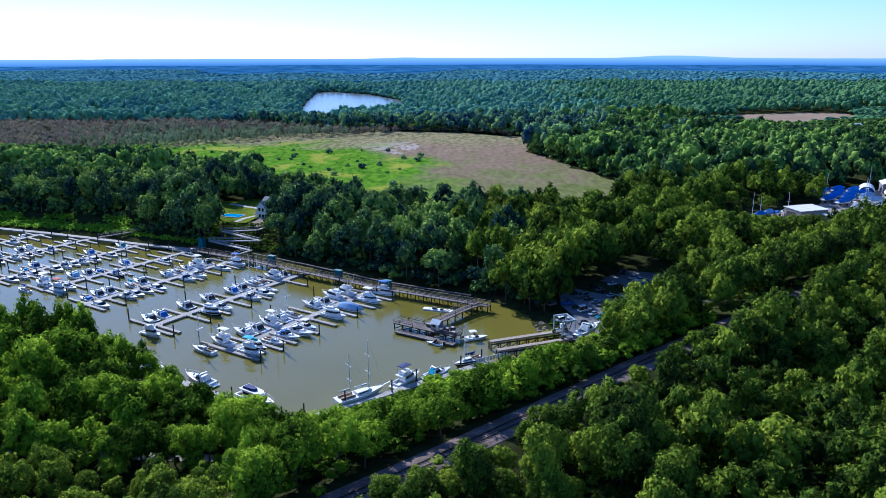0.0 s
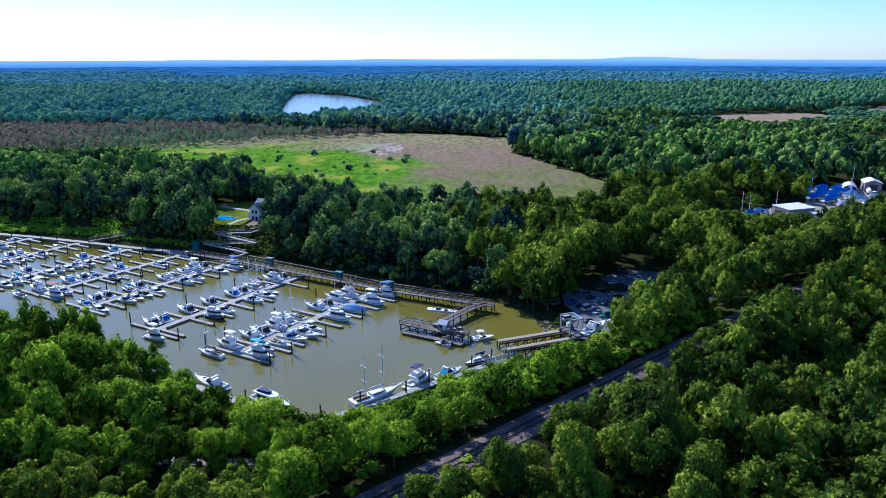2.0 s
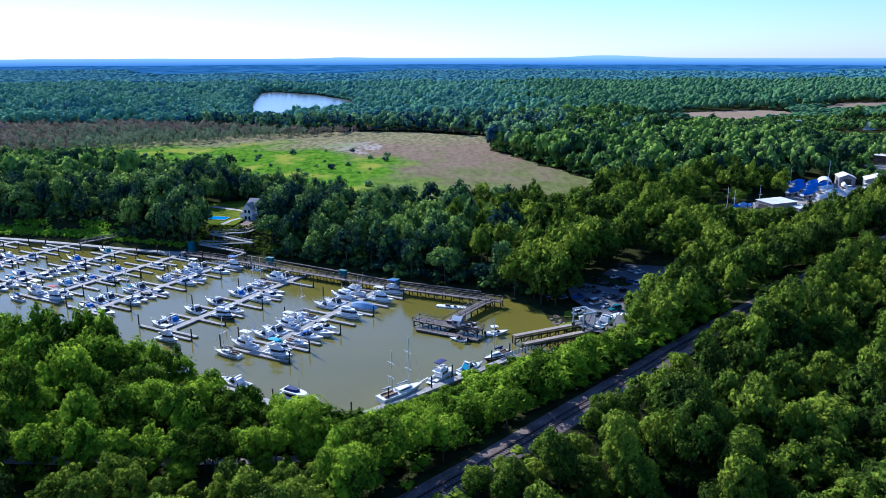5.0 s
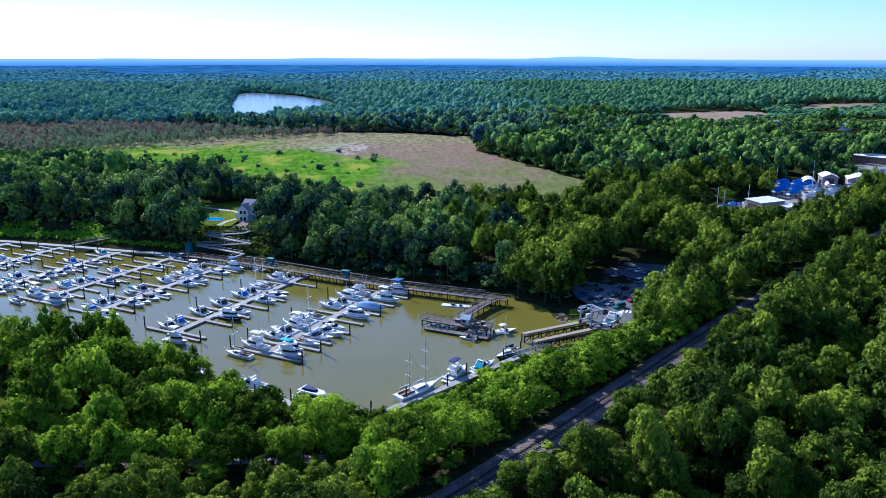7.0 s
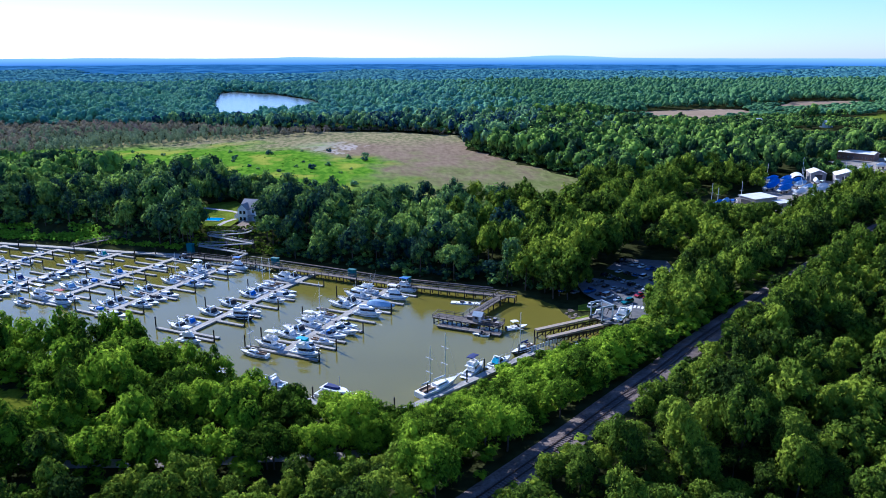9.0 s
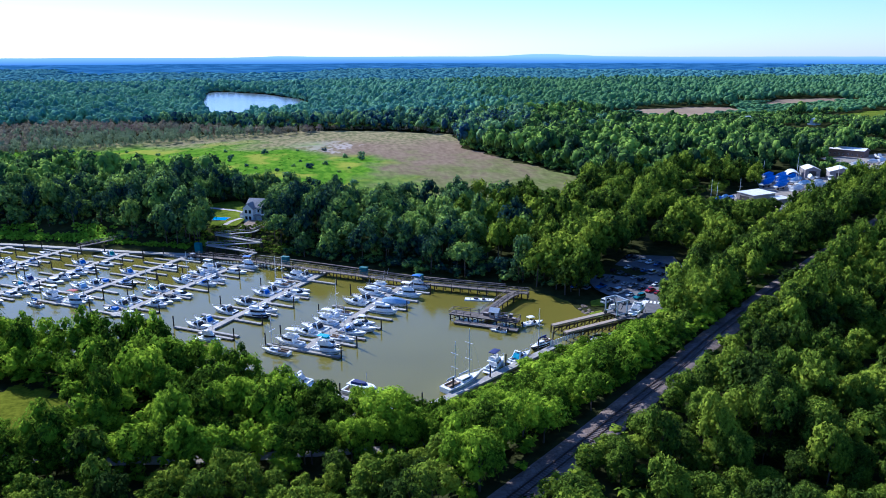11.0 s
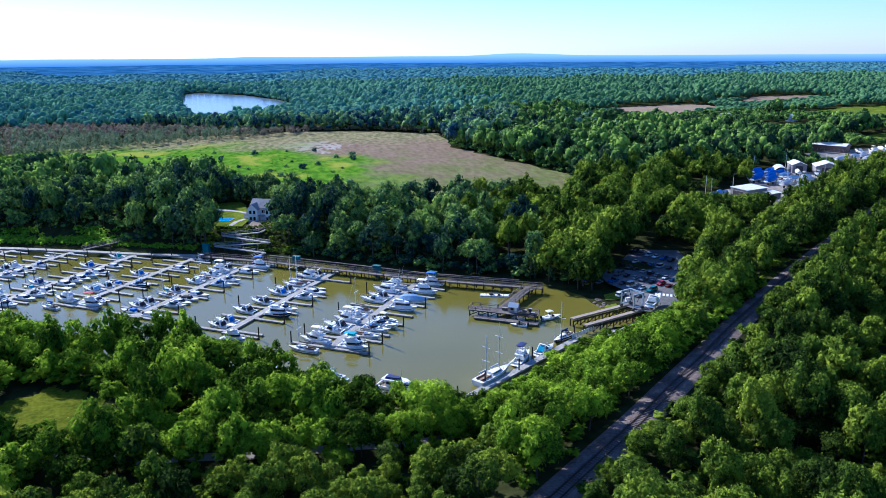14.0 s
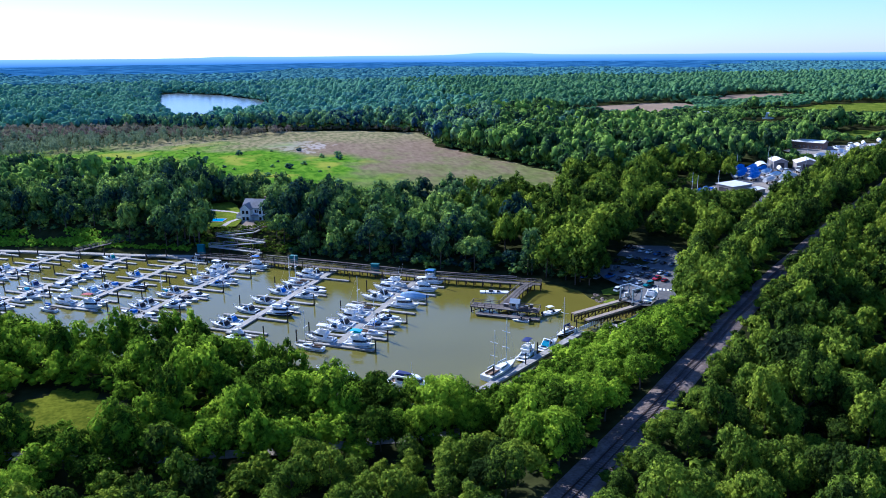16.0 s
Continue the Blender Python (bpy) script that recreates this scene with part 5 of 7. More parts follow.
def rigging(parent, x, height, deck_z, L, boom, cover, spread=1):
    g = Geo().tube((x, 0, deck_z - 0.2), (x, 0, height), 0.11, 0.07, 7)
    mast = part("mast", g, ALU, parent, "tall bare mast")
    g = Geo()
    for k in range(spread):
        z = deck_z + (height - deck_z) * ((k + 1) / (spread + 1) + 0.04)
        for s in (-1, 1):
            g.beam((x, 0, z), (x - 0.25, s * 1.05, z + 0.1), 0.14, 0.08)
    part("spreader", g, PAINT_WHITE, mast)
    g = Geo()
    for s in (-1, 1):
        g.tube((x, 0, height - 0.3), (x - 0.2, s * L * 0.13, deck_z), 0.015, n=3)
    g.tube((x, 0, height - 0.2), (min(L * 0.49, x + L * 0.38), 0, deck_z + 0.3), 0.015, n=3)
    part("stay", g, STEEL, mast)
    if boom:
        g = Geo().tube((x - 0.1, 0, deck_z + 1.35), (x - boom, 0, deck_z + 1.3), 0.07, n=6)
        b = part("boom", g, ALU, parent)
        g = Geo()
        g.loft([[(x - 0.15 - boom * t, w * math.cos(a), deck_z + 1.5 + 0.22 * math.sin(a)) for a in [i * math.pi / 3 for i in range(6)]] for t, w in ((0, 0.14), (0.3, 0.20), (0.9, 0.10))])
        part("sail_cover", g, CANVAS[cover], b, "furled sail under its %s cover" % cover)


MAKERS, FLEET = {}, {}
COVER_WORD = {"sky": "light blue", "turquoise": "turquoise"}


def build_boat(kind, cover, L, m):
    word = COVER_WORD.get(cover, cover)
    B = L * (0.31 if L > 8 else 0.34)
    low, high = 0.085 * L + 0.12, 0.125 * L + 0.28
    fine, hull_mat, keel = 2.2, GEL, -0.45
    if kind in ("trawler", "navy_trawler"):
        low, high = 0.12 * L, 0.19 * L
    if kind in ("sloop", "ketch"):
        B, low, high, fine = L * 0.285, 0.10 * L, 0.125 * L, 1.75
    if kind in ("runabout", "skiff", "open"):
        low, high = 0.10 * L, 0.125 * L
    if kind.startswith("navy"):
        hull_mat = NAVY
    if kind == "dark_sloop":
        B, low, high, fine, hull_mat = L * 0.285, 0.10 * L, 0.125 * L, 1.75, BLACKH
    text = {"express": "white express cruiser with %s cockpit canvas", "navy_express": "navy-hulled express cruiser with %s cockpit canvas",
            "flybridge": "white flybridge cruiser with a %s top", "sportfish": "white sportfishing boat with a %s hard top",
            "trawler": "white trawler yacht with a %s boat deck cover", "navy_trawler": "navy-hulled trawler yacht with white houses and %s canvas",
            "runabout": "white runabout with %s cockpit cover", "open": "white open motorboat with %s seats", "skiff": "small open skiff with %s thwarts",
            "covered": "motorboat wholly under a %s storage cover", "sloop": "white sailing sloop with %s sail cover",
            "dark_sloop": "dark-hulled sailing sloop with %s sail cover", "ketch": "long white two-masted ketch with %s canvas"}[kind] % word
    boat = thing("sailboat" if kind in ("sloop", "dark_sloop", "ketch") else "motorboat", m, text + (", moored" if m.translation.z < 0.5 else ", stored ashore"), "boat", "moored boats" if m.translation.z < 0.5 else "boats ashore")
    rings, deck = hull_rings(L, B, low, high, fine, keel)
    g = Geo().loft([r[::-1] for r in rings], caps=False, smooth=False, closed=False)
    g.add(rings[0], [(0, 1, 2, 3, 4)])
    part("hull", g, hull_mat, boat)
    g = Geo()
    for s in (-1, 1):
        line = [(r[1][0], r[1][1] * 0.6 + r[0][1] * 0.4, r[1][2] * 0.6 + r[0][2] * 0.4) for r in rings]
        g.loft([[(x, s * (b - 0.02), z - 0.06), (x, s * (b + 0.02), z - 0.06), (x, s * (b + 0.025), z + 0.06), (x, s * (b - 0.02), z + 0.06)] for x, b, z in line], smooth=False)
    part("hull_stripe", g, STRIPE if hull_mat is GEL else PAINT_WHITE, boat)
    x0, w = -L / 2, B / 2
    zd = low + 0.05
    if kind in ("sloop", "dark_sloop", "ketch"):
        part("deck", deck_geo(deck, 0.05, 0.02), DECKW, boat)
        g = Geo()
        cabin(g, -L * 0.12, L * 0.22, w * 0.55, w * 0.42, zd, zd + 0.55, 0.5, 0.1)
        part("cabin", g, GEL, boat)
        g = Geo()
        for s in (-1, 1):
            g.beam((-L * 0.08, s * w * 0.535, zd + 0.3), (L * 0.13, s * w * 0.47, zd + 0.32), 0.06, 0.16)
        part("cabin_window", g, GLASS, boat)
        g = Geo().box(-L * 0.29, 0, zd + 0.01, L * 0.26, w * 0.8, 0.05).box(-L * 0.29, w * 0.45, zd, L * 0.28, 0.15, 0.35).box(-L * 0.29, -w * 0.45, zd, L * 0.28, 0.15, 0.35)
        part("cockpit", g, TEAK, boat)
        if kind == "ketch":
            rigging(boat, L * 0.16, L * 1.06, zd, L, L * 0.30, cover, 2)
            rigging(boat, -L * 0.22, L * 0.92, zd, L, L * 0.22, cover, 2)
            part("bowsprit", Geo().beam((L * 0.46, 0, high), (L * 0.60, 0, high + 0.35), 0.28, 0.14), GEL, boat)
        else:
            rigging(boat, L * 0.10, L * 1.22, zd, L, L * 0.36, cover, 1)
            posts_top(boat, "dodger", -L * 0.20, -L * 0.10, w * 0.5, zd + 0.3, zd + 1.25, CANVAS[cover], "%s canvas dodger" % word)
        bow_rail(boat, deck, 0.8, 0.55)
        return boat
    if kind in ("runabout", "open", "skiff"):
        part("deck", deck_geo(deck, 0.04, 0.03, 0.5, 1), GEL, boat)
        part("sole", deck_geo(deck, 0.16, 0.42, 0.0, 0.54), DECKW, boat)
        g = Geo()
        gunwale(g, deck[:7], 0.2, low, x0, B)
        part("coaming", g, GEL, boat)
        if kind == "skiff":
            g = Geo()
            for x in (-L * 0.3, -L * 0.05):
                g.box(x, 0, low - 0.12, 0.35, B * 0.8, 0.06)
            part("thwart", g, CANVAS[cover], boat)
        else:
            g = Geo()
            ring = house_ring(-0.3, L * 0.12, w * 0.82, w * 0.74, low + 0.08)
            top = house_ring(-0.55, L * 0.12 - 0.6, w * 0.74, w * 0.62, low + 0.66)
            g.loft([ring[:], top[:]], caps=False, smooth=False, closed=False)
            part("windshield", g, GLASS, boat)
            g = Geo().box(-L * 0.12, w * 0.4, low - 0.35, 0.7, 0.6, 0.65).box(-L * 0.12, -w * 0.4, low - 0.35, 0.7, 0.6, 0.65).box(-L * 0.36, 0, low - 0.4, 0.8, B * 0.7, 0.5)
            part("seat", g, CANVAS[cover] if kind == "open" else DECKW, boat)
            if kind == "runabout":
                g = Geo()
                cabin(g, -L * 0.42, -0.2, w * 0.80, w * 0.74, low + 0.05, low + 0.62, 0.25, 0.4, 0.2)
                part("cockpit_cover", g, CANVAS[cover], boat, "%s canvas cockpit cover" % word)
            else:
                posts_top(boat, "bimini_top", -L * 0.28, 0.1, w * 0.75, low, low + 1.6, CANVAS[cover], "%s canvas top" % word)
        g = Geo().box(x0 - 0.25, 0, low - 0.1, 0.45, 0.42, 0.6).box(x0 - 0.22, 0, -0.5, 0.22, 0.2, 0.9)
        part("outboard_motor", g, BLACKH if kind != "skiff" else CANVAS["white"], boat)
        return boat
    part("deck", deck_geo(deck, 0.06, 0.02, 0.28, 1), DECKW, boat)
    if kind == "covered":
        rows = []
        for x, b, z in deck:
            u = (x - x0) / L
            peak = z + 0.25 + 1.25 * math.sin(math.pi * min(1, 0.12 + u * 0.95)) ** 0.8
            rows.append([(x, -b - 0.04, z - 0.35), (x, -b - 0.03, z + 0.05), (x, -b * 0.45, peak * 0.72 + z * 0.28), (x, 0, peak), (x, b * 0.45, peak * 0.72 + z * 0.28), (x, b + 0.03, z + 0.05), (x, b + 0.04, z - 0.35)])
        g = Geo().loft([r[::-1] for r in rows], caps=False, smooth=False, closed=False)
        g.add(rows[0], [tuple(range(7))])
        part("storage_cover", g, CANVAS[cover], boat, "%s storage cover" % word)
        part("swim_platform", Geo().box(x0 - 0.35, 0, 0.28, 0.8, B * 0.8, 0.09), GEL, boat)
        return boat
    part("cockpit_sole", deck_geo(deck, 0.2, 0.45, 0.0, 0.36), TEAK if L > 10 else DECKW, boat)
    g = Geo()
    gunwale(g, deck[:5], 0.26, low, x0, B)
    part("coaming", g, GEL, boat)
    part("swim_platform", Geo().box(x0 - 0.4, 0, 0.28, 0.9, B * 0.82, 0.09), GEL, boat)
    if kind in ("express", "navy_express"):
        g = Geo()
        cabin(g, -L * 0.08, L * 0.33, w * 0.80, w * 0.36, zd - 0.1, zd + 0.34 + 0.02 * L, L * 0.16, 0.0, 0.16)
        part("trunk_cabin", g, GEL, boat)
        zc = zd + 0.28 + 0.02 * L
        g = Geo()
        a, b = house_ring(-L * 0.14, L * 0.09, w * 0.80, w * 0.60, zc - 0.12), house_ring(-L * 0.18, L * 0.01, w * 0.74, w * 0.52, zc + 0.40)
        g.loft([a, b], smooth=False)
        part("windshield", g, GLASS, boat)
        g = Geo()
        cabin(g, -L * 0.29, -L * 0.13, w * 0.80, w * 0.76, zd, zc + 0.50, 0.1, 0.5, 0.12)
        part("cockpit_enclosure", g, CANVAS[cover], boat, "%s canvas cockpit enclosure" % word)
        g = Geo()
        for s in (-1, 1):
            g.beam((-L * 0.25, s * w * 0.9, zd), (-L * 0.17, s * w * 0.66, zc + 1.05), 0.3, 0.1)
        g.beam((-L * 0.17, -w * 0.7, zc + 1.05), (-L * 0.17, w * 0.7, zc + 1.05), 0.42, 0.1)
        part("radar_arch", g, GEL, boat)
        part("hatch", Geo().box(L * 0.17, 0, zd + 0.36 + 0.015 * L, 0.55, 0.55, 0.06), GLASS, boat)
        bow_rail(boat, deck, 0.45, 0.55)
        return boat
    tall = 1.15 if kind in ("flybridge", "sportfish") else 1.25
    aft = -L * 0.22 if kind != "navy_trawler" and kind != "trawler" else -L * 0.30
    g = Geo()
    cabin(g, aft, L * 0.27, w * 0.78, w * 0.50, zd - 0.1, zd + tall + 0.15, 0.9, 0.1, 0.1)
    part("cabin", g, GEL, boat)
    g = Geo()
    a, b = house_ring(aft + 0.35, L * 0.27 - 0.28, w * 0.775, w * 0.495, zd + tall * 0.42), house_ring(aft + 0.4, L * 0.27 - 0.66, w * 0.735, w * 0.455, zd + tall * 0.88)
    g.loft([a, b], smooth=False)
    part("cabin_window", g, GLASS, boat)
    g = Geo()
    rf = zd + tall + 0.15
    cabin(g, aft - 0.9, L * 0.16, w * 0.80, w * 0.55, rf, rf + 0.1, 0.0, 0.0, 0.0)
    part("cabin_roof", g, GEL, boat)
    if kind in ("flybridge", "sportfish"):
        g = Geo()
        a, b = house_ring(aft - 0.3, L * 0.10, w * 0.68, w * 0.52, rf + 0.1), house_ring(aft - 0.3, L * 0.10 - 0.35, w * 0.70, w * 0.5, rf + 0.72)
        g.loft([a, b], caps=False, smooth=False)
        part("flybridge_coaming", g, GEL, boat)
        part("helm_seat", Geo().box(aft + 0.5, 0, rf + 0.1, 0.6, w * 0.9, 0.62).box(L * 0.02, 0, rf + 0.1, 0.4, w * 0.6, 0.75), DECKW, boat)
        posts_top(boat, "hard_top" if kind == "sportfish" else "bimini_top", aft - 0.5, L * 0.06, w * 0.66, rf + 0.6, rf + 2.0, CANVAS[cover], "%s top over the bridge" % word)
        if kind == "sportfish":
            g = Geo()
            for s in (-1, 1):
                g.tube((aft, s * w * 0.8, zd), (aft - 1.2, s * w * 1.0, zd + 6.0), 0.035, 0.02, 4)
            part("outrigger", g, ALU, boat)
    else:
        part("boat_deck_cover", cabin(Geo(), aft - 0.3, L * 0.0, w * 0.5, w * 0.4, rf + 0.1, rf + 0.55, 0.3, 0.3, 0.12), CANVAS[cover], boat, "%s canvas cover" % word)
        part("mast", Geo().tube((L * 0.02, 0, rf), (L * 0.0, 0, rf + 3.0), 0.06, 0.03, 6), ALU, boat)
    bow_rail(boat, deck, 0.5, 0.6)
    return boat


def moor(kind, cover, length, m):
    """Build the first of a kind, copy it for the others."""
    key = (kind, cover, length, m.translation.z > 0.5)
    if key in FLEET:
        return copy_thing(FLEET[key], m)
    FLEET[key] = build_boat(kind, cover, length, m)
    return FLEET[key]


pier((-23.6, 210), 57, """
2.8 R flybridge blue 10
8.9 L sportfish black 10.5
10.4 R flybridge white 11
13.8 L trawler white 11
18.7 R covered sky 11
18.7 L express black 9.5
22.3 L express white 11
25.8 R trawler white 11
31.3 L sloop tan 10.5
35.2 L express white 11
35.2 R open white 8.5
38.9 L flybridge white 10
39.3 R express white 12
42.8 R express blue 10.5
43.7 L express black 10.5
47.4 R sloop tan 10
47.2 L express white 11
52.1 R navy_trawler teal 8
54.4 L sportfish white 11
55.0 R flybridge turquoise 11
60.2 L sloop tan 10.5
""", 10.2, 8.0)
pier((-48.2, 226), 58, """
5.9 L express black 8
9.3 L flybridge black 10.5
15.2 L sloop navy 9.5
18.5 R skiff black 6.5
17.9 L sloop white 10.5
22.0 R runabout white 9.5
22.8 L express black 9.5
26.2 L express blue 10
27.1 R express white 9.5
34.8 L express black 10
37.6 R express white 9.5
41.9 R navy_trawler white 10.5
42.6 L express black 10.5
50.9 L express blue 9.5
54.3 L express black 9.5
60.6 R flybridge white 9
""", 9.6, 8.0)
pier((-73.5, 243.5), 58, """
6.5 R flybridge blue 10
11.5 L express black 9.5
12.4 R runabout white 9.5
15.0 L flybridge white 10.5
19.0 L express white 9.5
22.2 R express white 9.5
23.2 L sloop white 9.5
26.4 R express blue 9.5
27.0 L express white 9.5
36.4 L express black 9.5
36.9 R runabout white 9.5
40.2 L sloop turquoise 8.5
40.8 R runabout black 8.5
44.0 R runabout white 8.5
47.0 R express white 9.5
47.3 L express black 9.5
50.7 L express black 9.5
54.6 L runabout blue 8
55.6 R runabout white 9.5
""", 9.2, 7.6)
pier((-93.9, 254), 55, """
3.0 R open white 6.5
14.7 R runabout white 8.5
24.5 L express blue 8.5
33.1 R navy_express blue 9.5
34.4 L runabout blue 8
37.8 L express black 8.5
42.0 L express sky 11
49.4 R express white 9.5
51.6 L flybridge white 11
52.6 R flybridge red 10.5
58.0 L sloop blue 8.5
""", 9.0, 4.4)
pier((-115.6, 261.2), 60, """
5.3 L express teal 8.5
14.5 R runabout white 8
17.4 L express blue 9.5
21.3 R runabout white 9.5
25.3 R express blue 8.5
28.4 R runabout white 8.5
31.5 R express black 8.5
34.7 R runabout white 9.5
37.0 L express navy 9.5
40.8 L runabout turquoise 6.5
41.5 R runabout white 8.5
45.5 R express black 9
48.9 R runabout white 9
50.5 L flybridge white 9.5
55.0 R express white 9.5
""", 8.6, 4.2)
pier((-138.4, 270.5), 60, """
7.6 L skiff black 6.5
18.0 R express blue 8.5
21.4 L express white 9.5
22.1 R runabout white 7
24.8 L express black 8.5
26.2 R runabout white 8.5
30.5 R express white 8.5
32.5 L flybridge white 9.5
36.0 R runabout blue 8.5
41.0 L express black 9.5
""", 8.6, 4.2)
pier((-159.8, 279), 50, """
7.8 L runabout white 7
15.0 R express white 8.5
22.0 L express blue 8.5
27.0 R runabout white 8.5
""", 8.6, 4.2)


def railed_walk(name, line, z0, z1, width, label, category, mat, legs=True, rails=(1, -1), kind="", bay=2.6, foot=-1.6):
    """A plank walk on timber legs with post-and-rail sides."""
    walkw = thing(name, Matrix(), label, category, kind=kind)
    total = sum(math.hypot(b[0] - a[0], b[1] - a[1]) for a, b in zip(line, line[1:]))
    done = 0.0
    post = Geo().box(0, 0, 0, 0.11, 0.11, 1.08).mesh("rail_post", mat)
    leg = Geo().tube((0, 0, 0), (0, 0, 1), 0.15, 0.15, 6).mesh("leg", DARK_WOOD)
    for a, b in zip(line, line[1:]):
        d = math.hypot(b[0] - a[0], b[1] - a[1])
        za, zb = z0 + (z1 - z0) * done / total, z0 + (z1 - z0) * (done + d) / total
        done += d
        n = Vector((-(b[1] - a[1]) / d, (b[0] - a[0]) / d, 0)) * width / 2
        A, Bq = Vector((*a, za)), Vector((*b, zb))
        part("walk_deck", Geo().beam(A - Vector((0, 0, 0.12)), Bq - Vector((0, 0, 0.12)), width, 0.24), mat, walkw)
        bays = max(1, int(d / bay))
        for s in rails:
            part("hand_rail", Geo().beam(A + n * s * 0.95 + Vector((0, 0, 1.08)), Bq + n * s * 0.95 + Vector((0, 0, 1.08)), 0.16, 0.07), mat, walkw)
            part("mid_rail", Geo().beam(A + n * s * 0.95 + Vector((0, 0, 0.6)), Bq + n * s * 0.95 + Vector((0, 0, 0.6)), 0.05, 0.14), mat, walkw)
            for k in range(bays + 1):
                p = A.lerp(Bq, k / bays) + n * s * 0.95
                part("rail_post", post, None, walkw).matrix_basis = Matrix.Translation(p)
        if legs:
            for k in range(bays + 1):
                for s in (-1, 1):
                    p = A.lerp(Bq, k / bays) + n * s * 0.85
                    h = p.z - 0.2 - foot
                    part("leg", leg, None, walkw).matrix_basis = Matrix.Translation((p.x, p.y, foot)) @ Matrix.Diagonal((1, 1, h, 1))
    return walkw


railed_walk("long_pier", [(-93.5, 250.5), (-70, 237.5), (-47.5, 222.5), (-23.0, 206.6), (-2, 195.6), (8.8, 190.2)], 1.5, 1.9, 2.2, "long grey timber pier with post-and-rail sides", "pier", PIER)
railed_walk("bank_walk", [(-70, 244), (-46, 228), (-22, 211.3), (4, 198)], 2.0, 2.3, 0.5, "narrow grey timber walk along the wooded bank", "walkway", PIER, legs=False, rails=(), bay=4)
g = Geo()
for a, b in zip([(-230, 303), (-183, 286), (-160, 278.5), (-138, 270), (-115.5, 260.8), (-94, 253.5)], [(-183, 286), (-160, 278.5), (-138, 270), (-115.5, 260.8), (-94, 253.5), (-90.5, 250.6)]):
    g.beam((*a, 0.55), (*b, 0.55), 2.3, 0.45)
solid("boardwalk", g, DOCK, "grey floating boardwalk along the reed bank", "boardwalk", "structure")
railed_walk("gangway", [(-136, 270.5), (-108, 289)], 0.9, 2.4, 1.6, "long sloping gangway up the reed bank", "gangway", PIER, legs=False)
zig = [(-75.7, 243.0), (-71.6, 248.1), (-89.2, 258.3), (-70.2, 255.7), (-87.1, 266.8), (-73.9, 266.4), (-69.8, 273.3)]
railed_walk("zigzag_ramp", zig, 1.6, 5.2, 1.1, "zigzag timber ramp up to the house in the shade", "ramp", DOCK, rails=(1,), bay=4.0, foot=-0.6)

# fuel platform with its hut
AX = Vector((0.859, -0.512, 0))
AY = Vector((0.512, 0.859, 0))
O = Vector((-15.8, 178.2, 0))
def on(u, v, z=0.0):
    p = O + AX * u + AY * v
    return (p.x, p.y, z)
FUEL_Z = 1.75
fuel = thing("fuel_pier", Matrix(), "weathered timber fuel pier with rails on dark piles", "pier")
for k in range(14):
    part("deck_plank", Geo().beam(on(0, -1.15 + 0.262 * k, FUEL_Z - 0.06), on(18.6, -1.15 + 0.262 * k, FUEL_Z - 0.06 + random.uniform(-0.012, 0.012)), 0.25, 0.12), PIER, fuel)
for v in (-0.9, 0.6, 2.0):
    part("stringer", Geo().beam(on(0, v, FUEL_Z - 0.24), on(18.6, v, FUEL_Z - 0.24), 0.2, 0.24), DARK_WOOD, fuel)
leg = Geo().tube((0, 0, -2), (0, 0, FUEL_Z - 0.2), 0.17, 0.17, 7).mesh("leg", DARK_WOOD)
for k in range(8):
    for v in (-1.0, 2.1):
        part("leg", leg, None, fuel).matrix_basis = Matrix.Translation(on(0.3 + k * 2.55, v))
for k in range(7):
    part("brace", Geo().beam(on(0.3 + k * 2.55, -1.12, 0.25), on(2.85 + k * 2.55, -1.12, FUEL_Z - 0.3), 0.08, 0.18), DARK_WOOD, fuel)
post = Geo().box(0, 0, 0, 0.11, 0.11, 0.95).mesh("rail_post", PIER)
for u0, v0, u1, v1 in ((0, 2.4, 7, 2.4), (0, -1.2, 0, 2.4), (0, -1.2, 6, -1.2), (12.5, -1.2, 18.5, -1.2), (18.5, -1.2, 18.5, 2.4), (12, 2.4, 18.5, 2.4)):
    part("hand_rail", Geo().beam(on(u0, v0, FUEL_Z + 0.95), on(u1, v1, FUEL_Z + 0.95), 0.14, 0.07), PIER, fuel)
    part("mid_rail", Geo().beam(on(u0, v0, FUEL_Z + 0.5), on(u1, v1, FUEL_Z + 0.5), 0.05, 0.12), PIER, fuel)
    m_ = max(1, int(math.hypot(u1 - u0, v1 - v0) / 1.8))
    for k in range(m_ + 1):
        part("rail_post", post, None, fuel).matrix_basis = Matrix.Translation(on(u0 + (u1 - u0) * k / m_, v0 + (v1 - v0) * k / m_, FUEL_Z))
lowdock = thing("fuel_float", Matrix(), "low grey floating dock in front of the fuel pier", "dock")
for k in range(4):
    part("float_section", Geo().beam(on(2.2 + k * 4.3, -2.7, 0.38), on(6.4 + k * 4.3, -2.7, 0.38), 1.9, 0.42), PIER, lowdock)
part("edge_beam", Geo().beam(on(2.2, -3.68, 0.55), on(19.3, -3.68, 0.55), 0.14, 0.14), DOCK, lowdock)
railed_walk("fuel_gangway", [on(8.5, 2.2)[:2], (0.6, 186.0), (3.2, 189.0), (6.2, 191.4)], FUEL_Z + 0.02, 1.95, 2.6, "broad timber bridge from the long pier to the fuel pier", "gangway", PIER)
hut = thing("dock_hut", pose(*on(12.0, 0.8, FUEL_Z), 0, 0, -31) @ Matrix.Scale(0.74, 4), "small blue-grey hut with a gabled roof on the pier", "hut")
part("wall", Geo().box(0, 0, 0, 3.2, 2.8, 2.3), GREY_SIDING, hut)
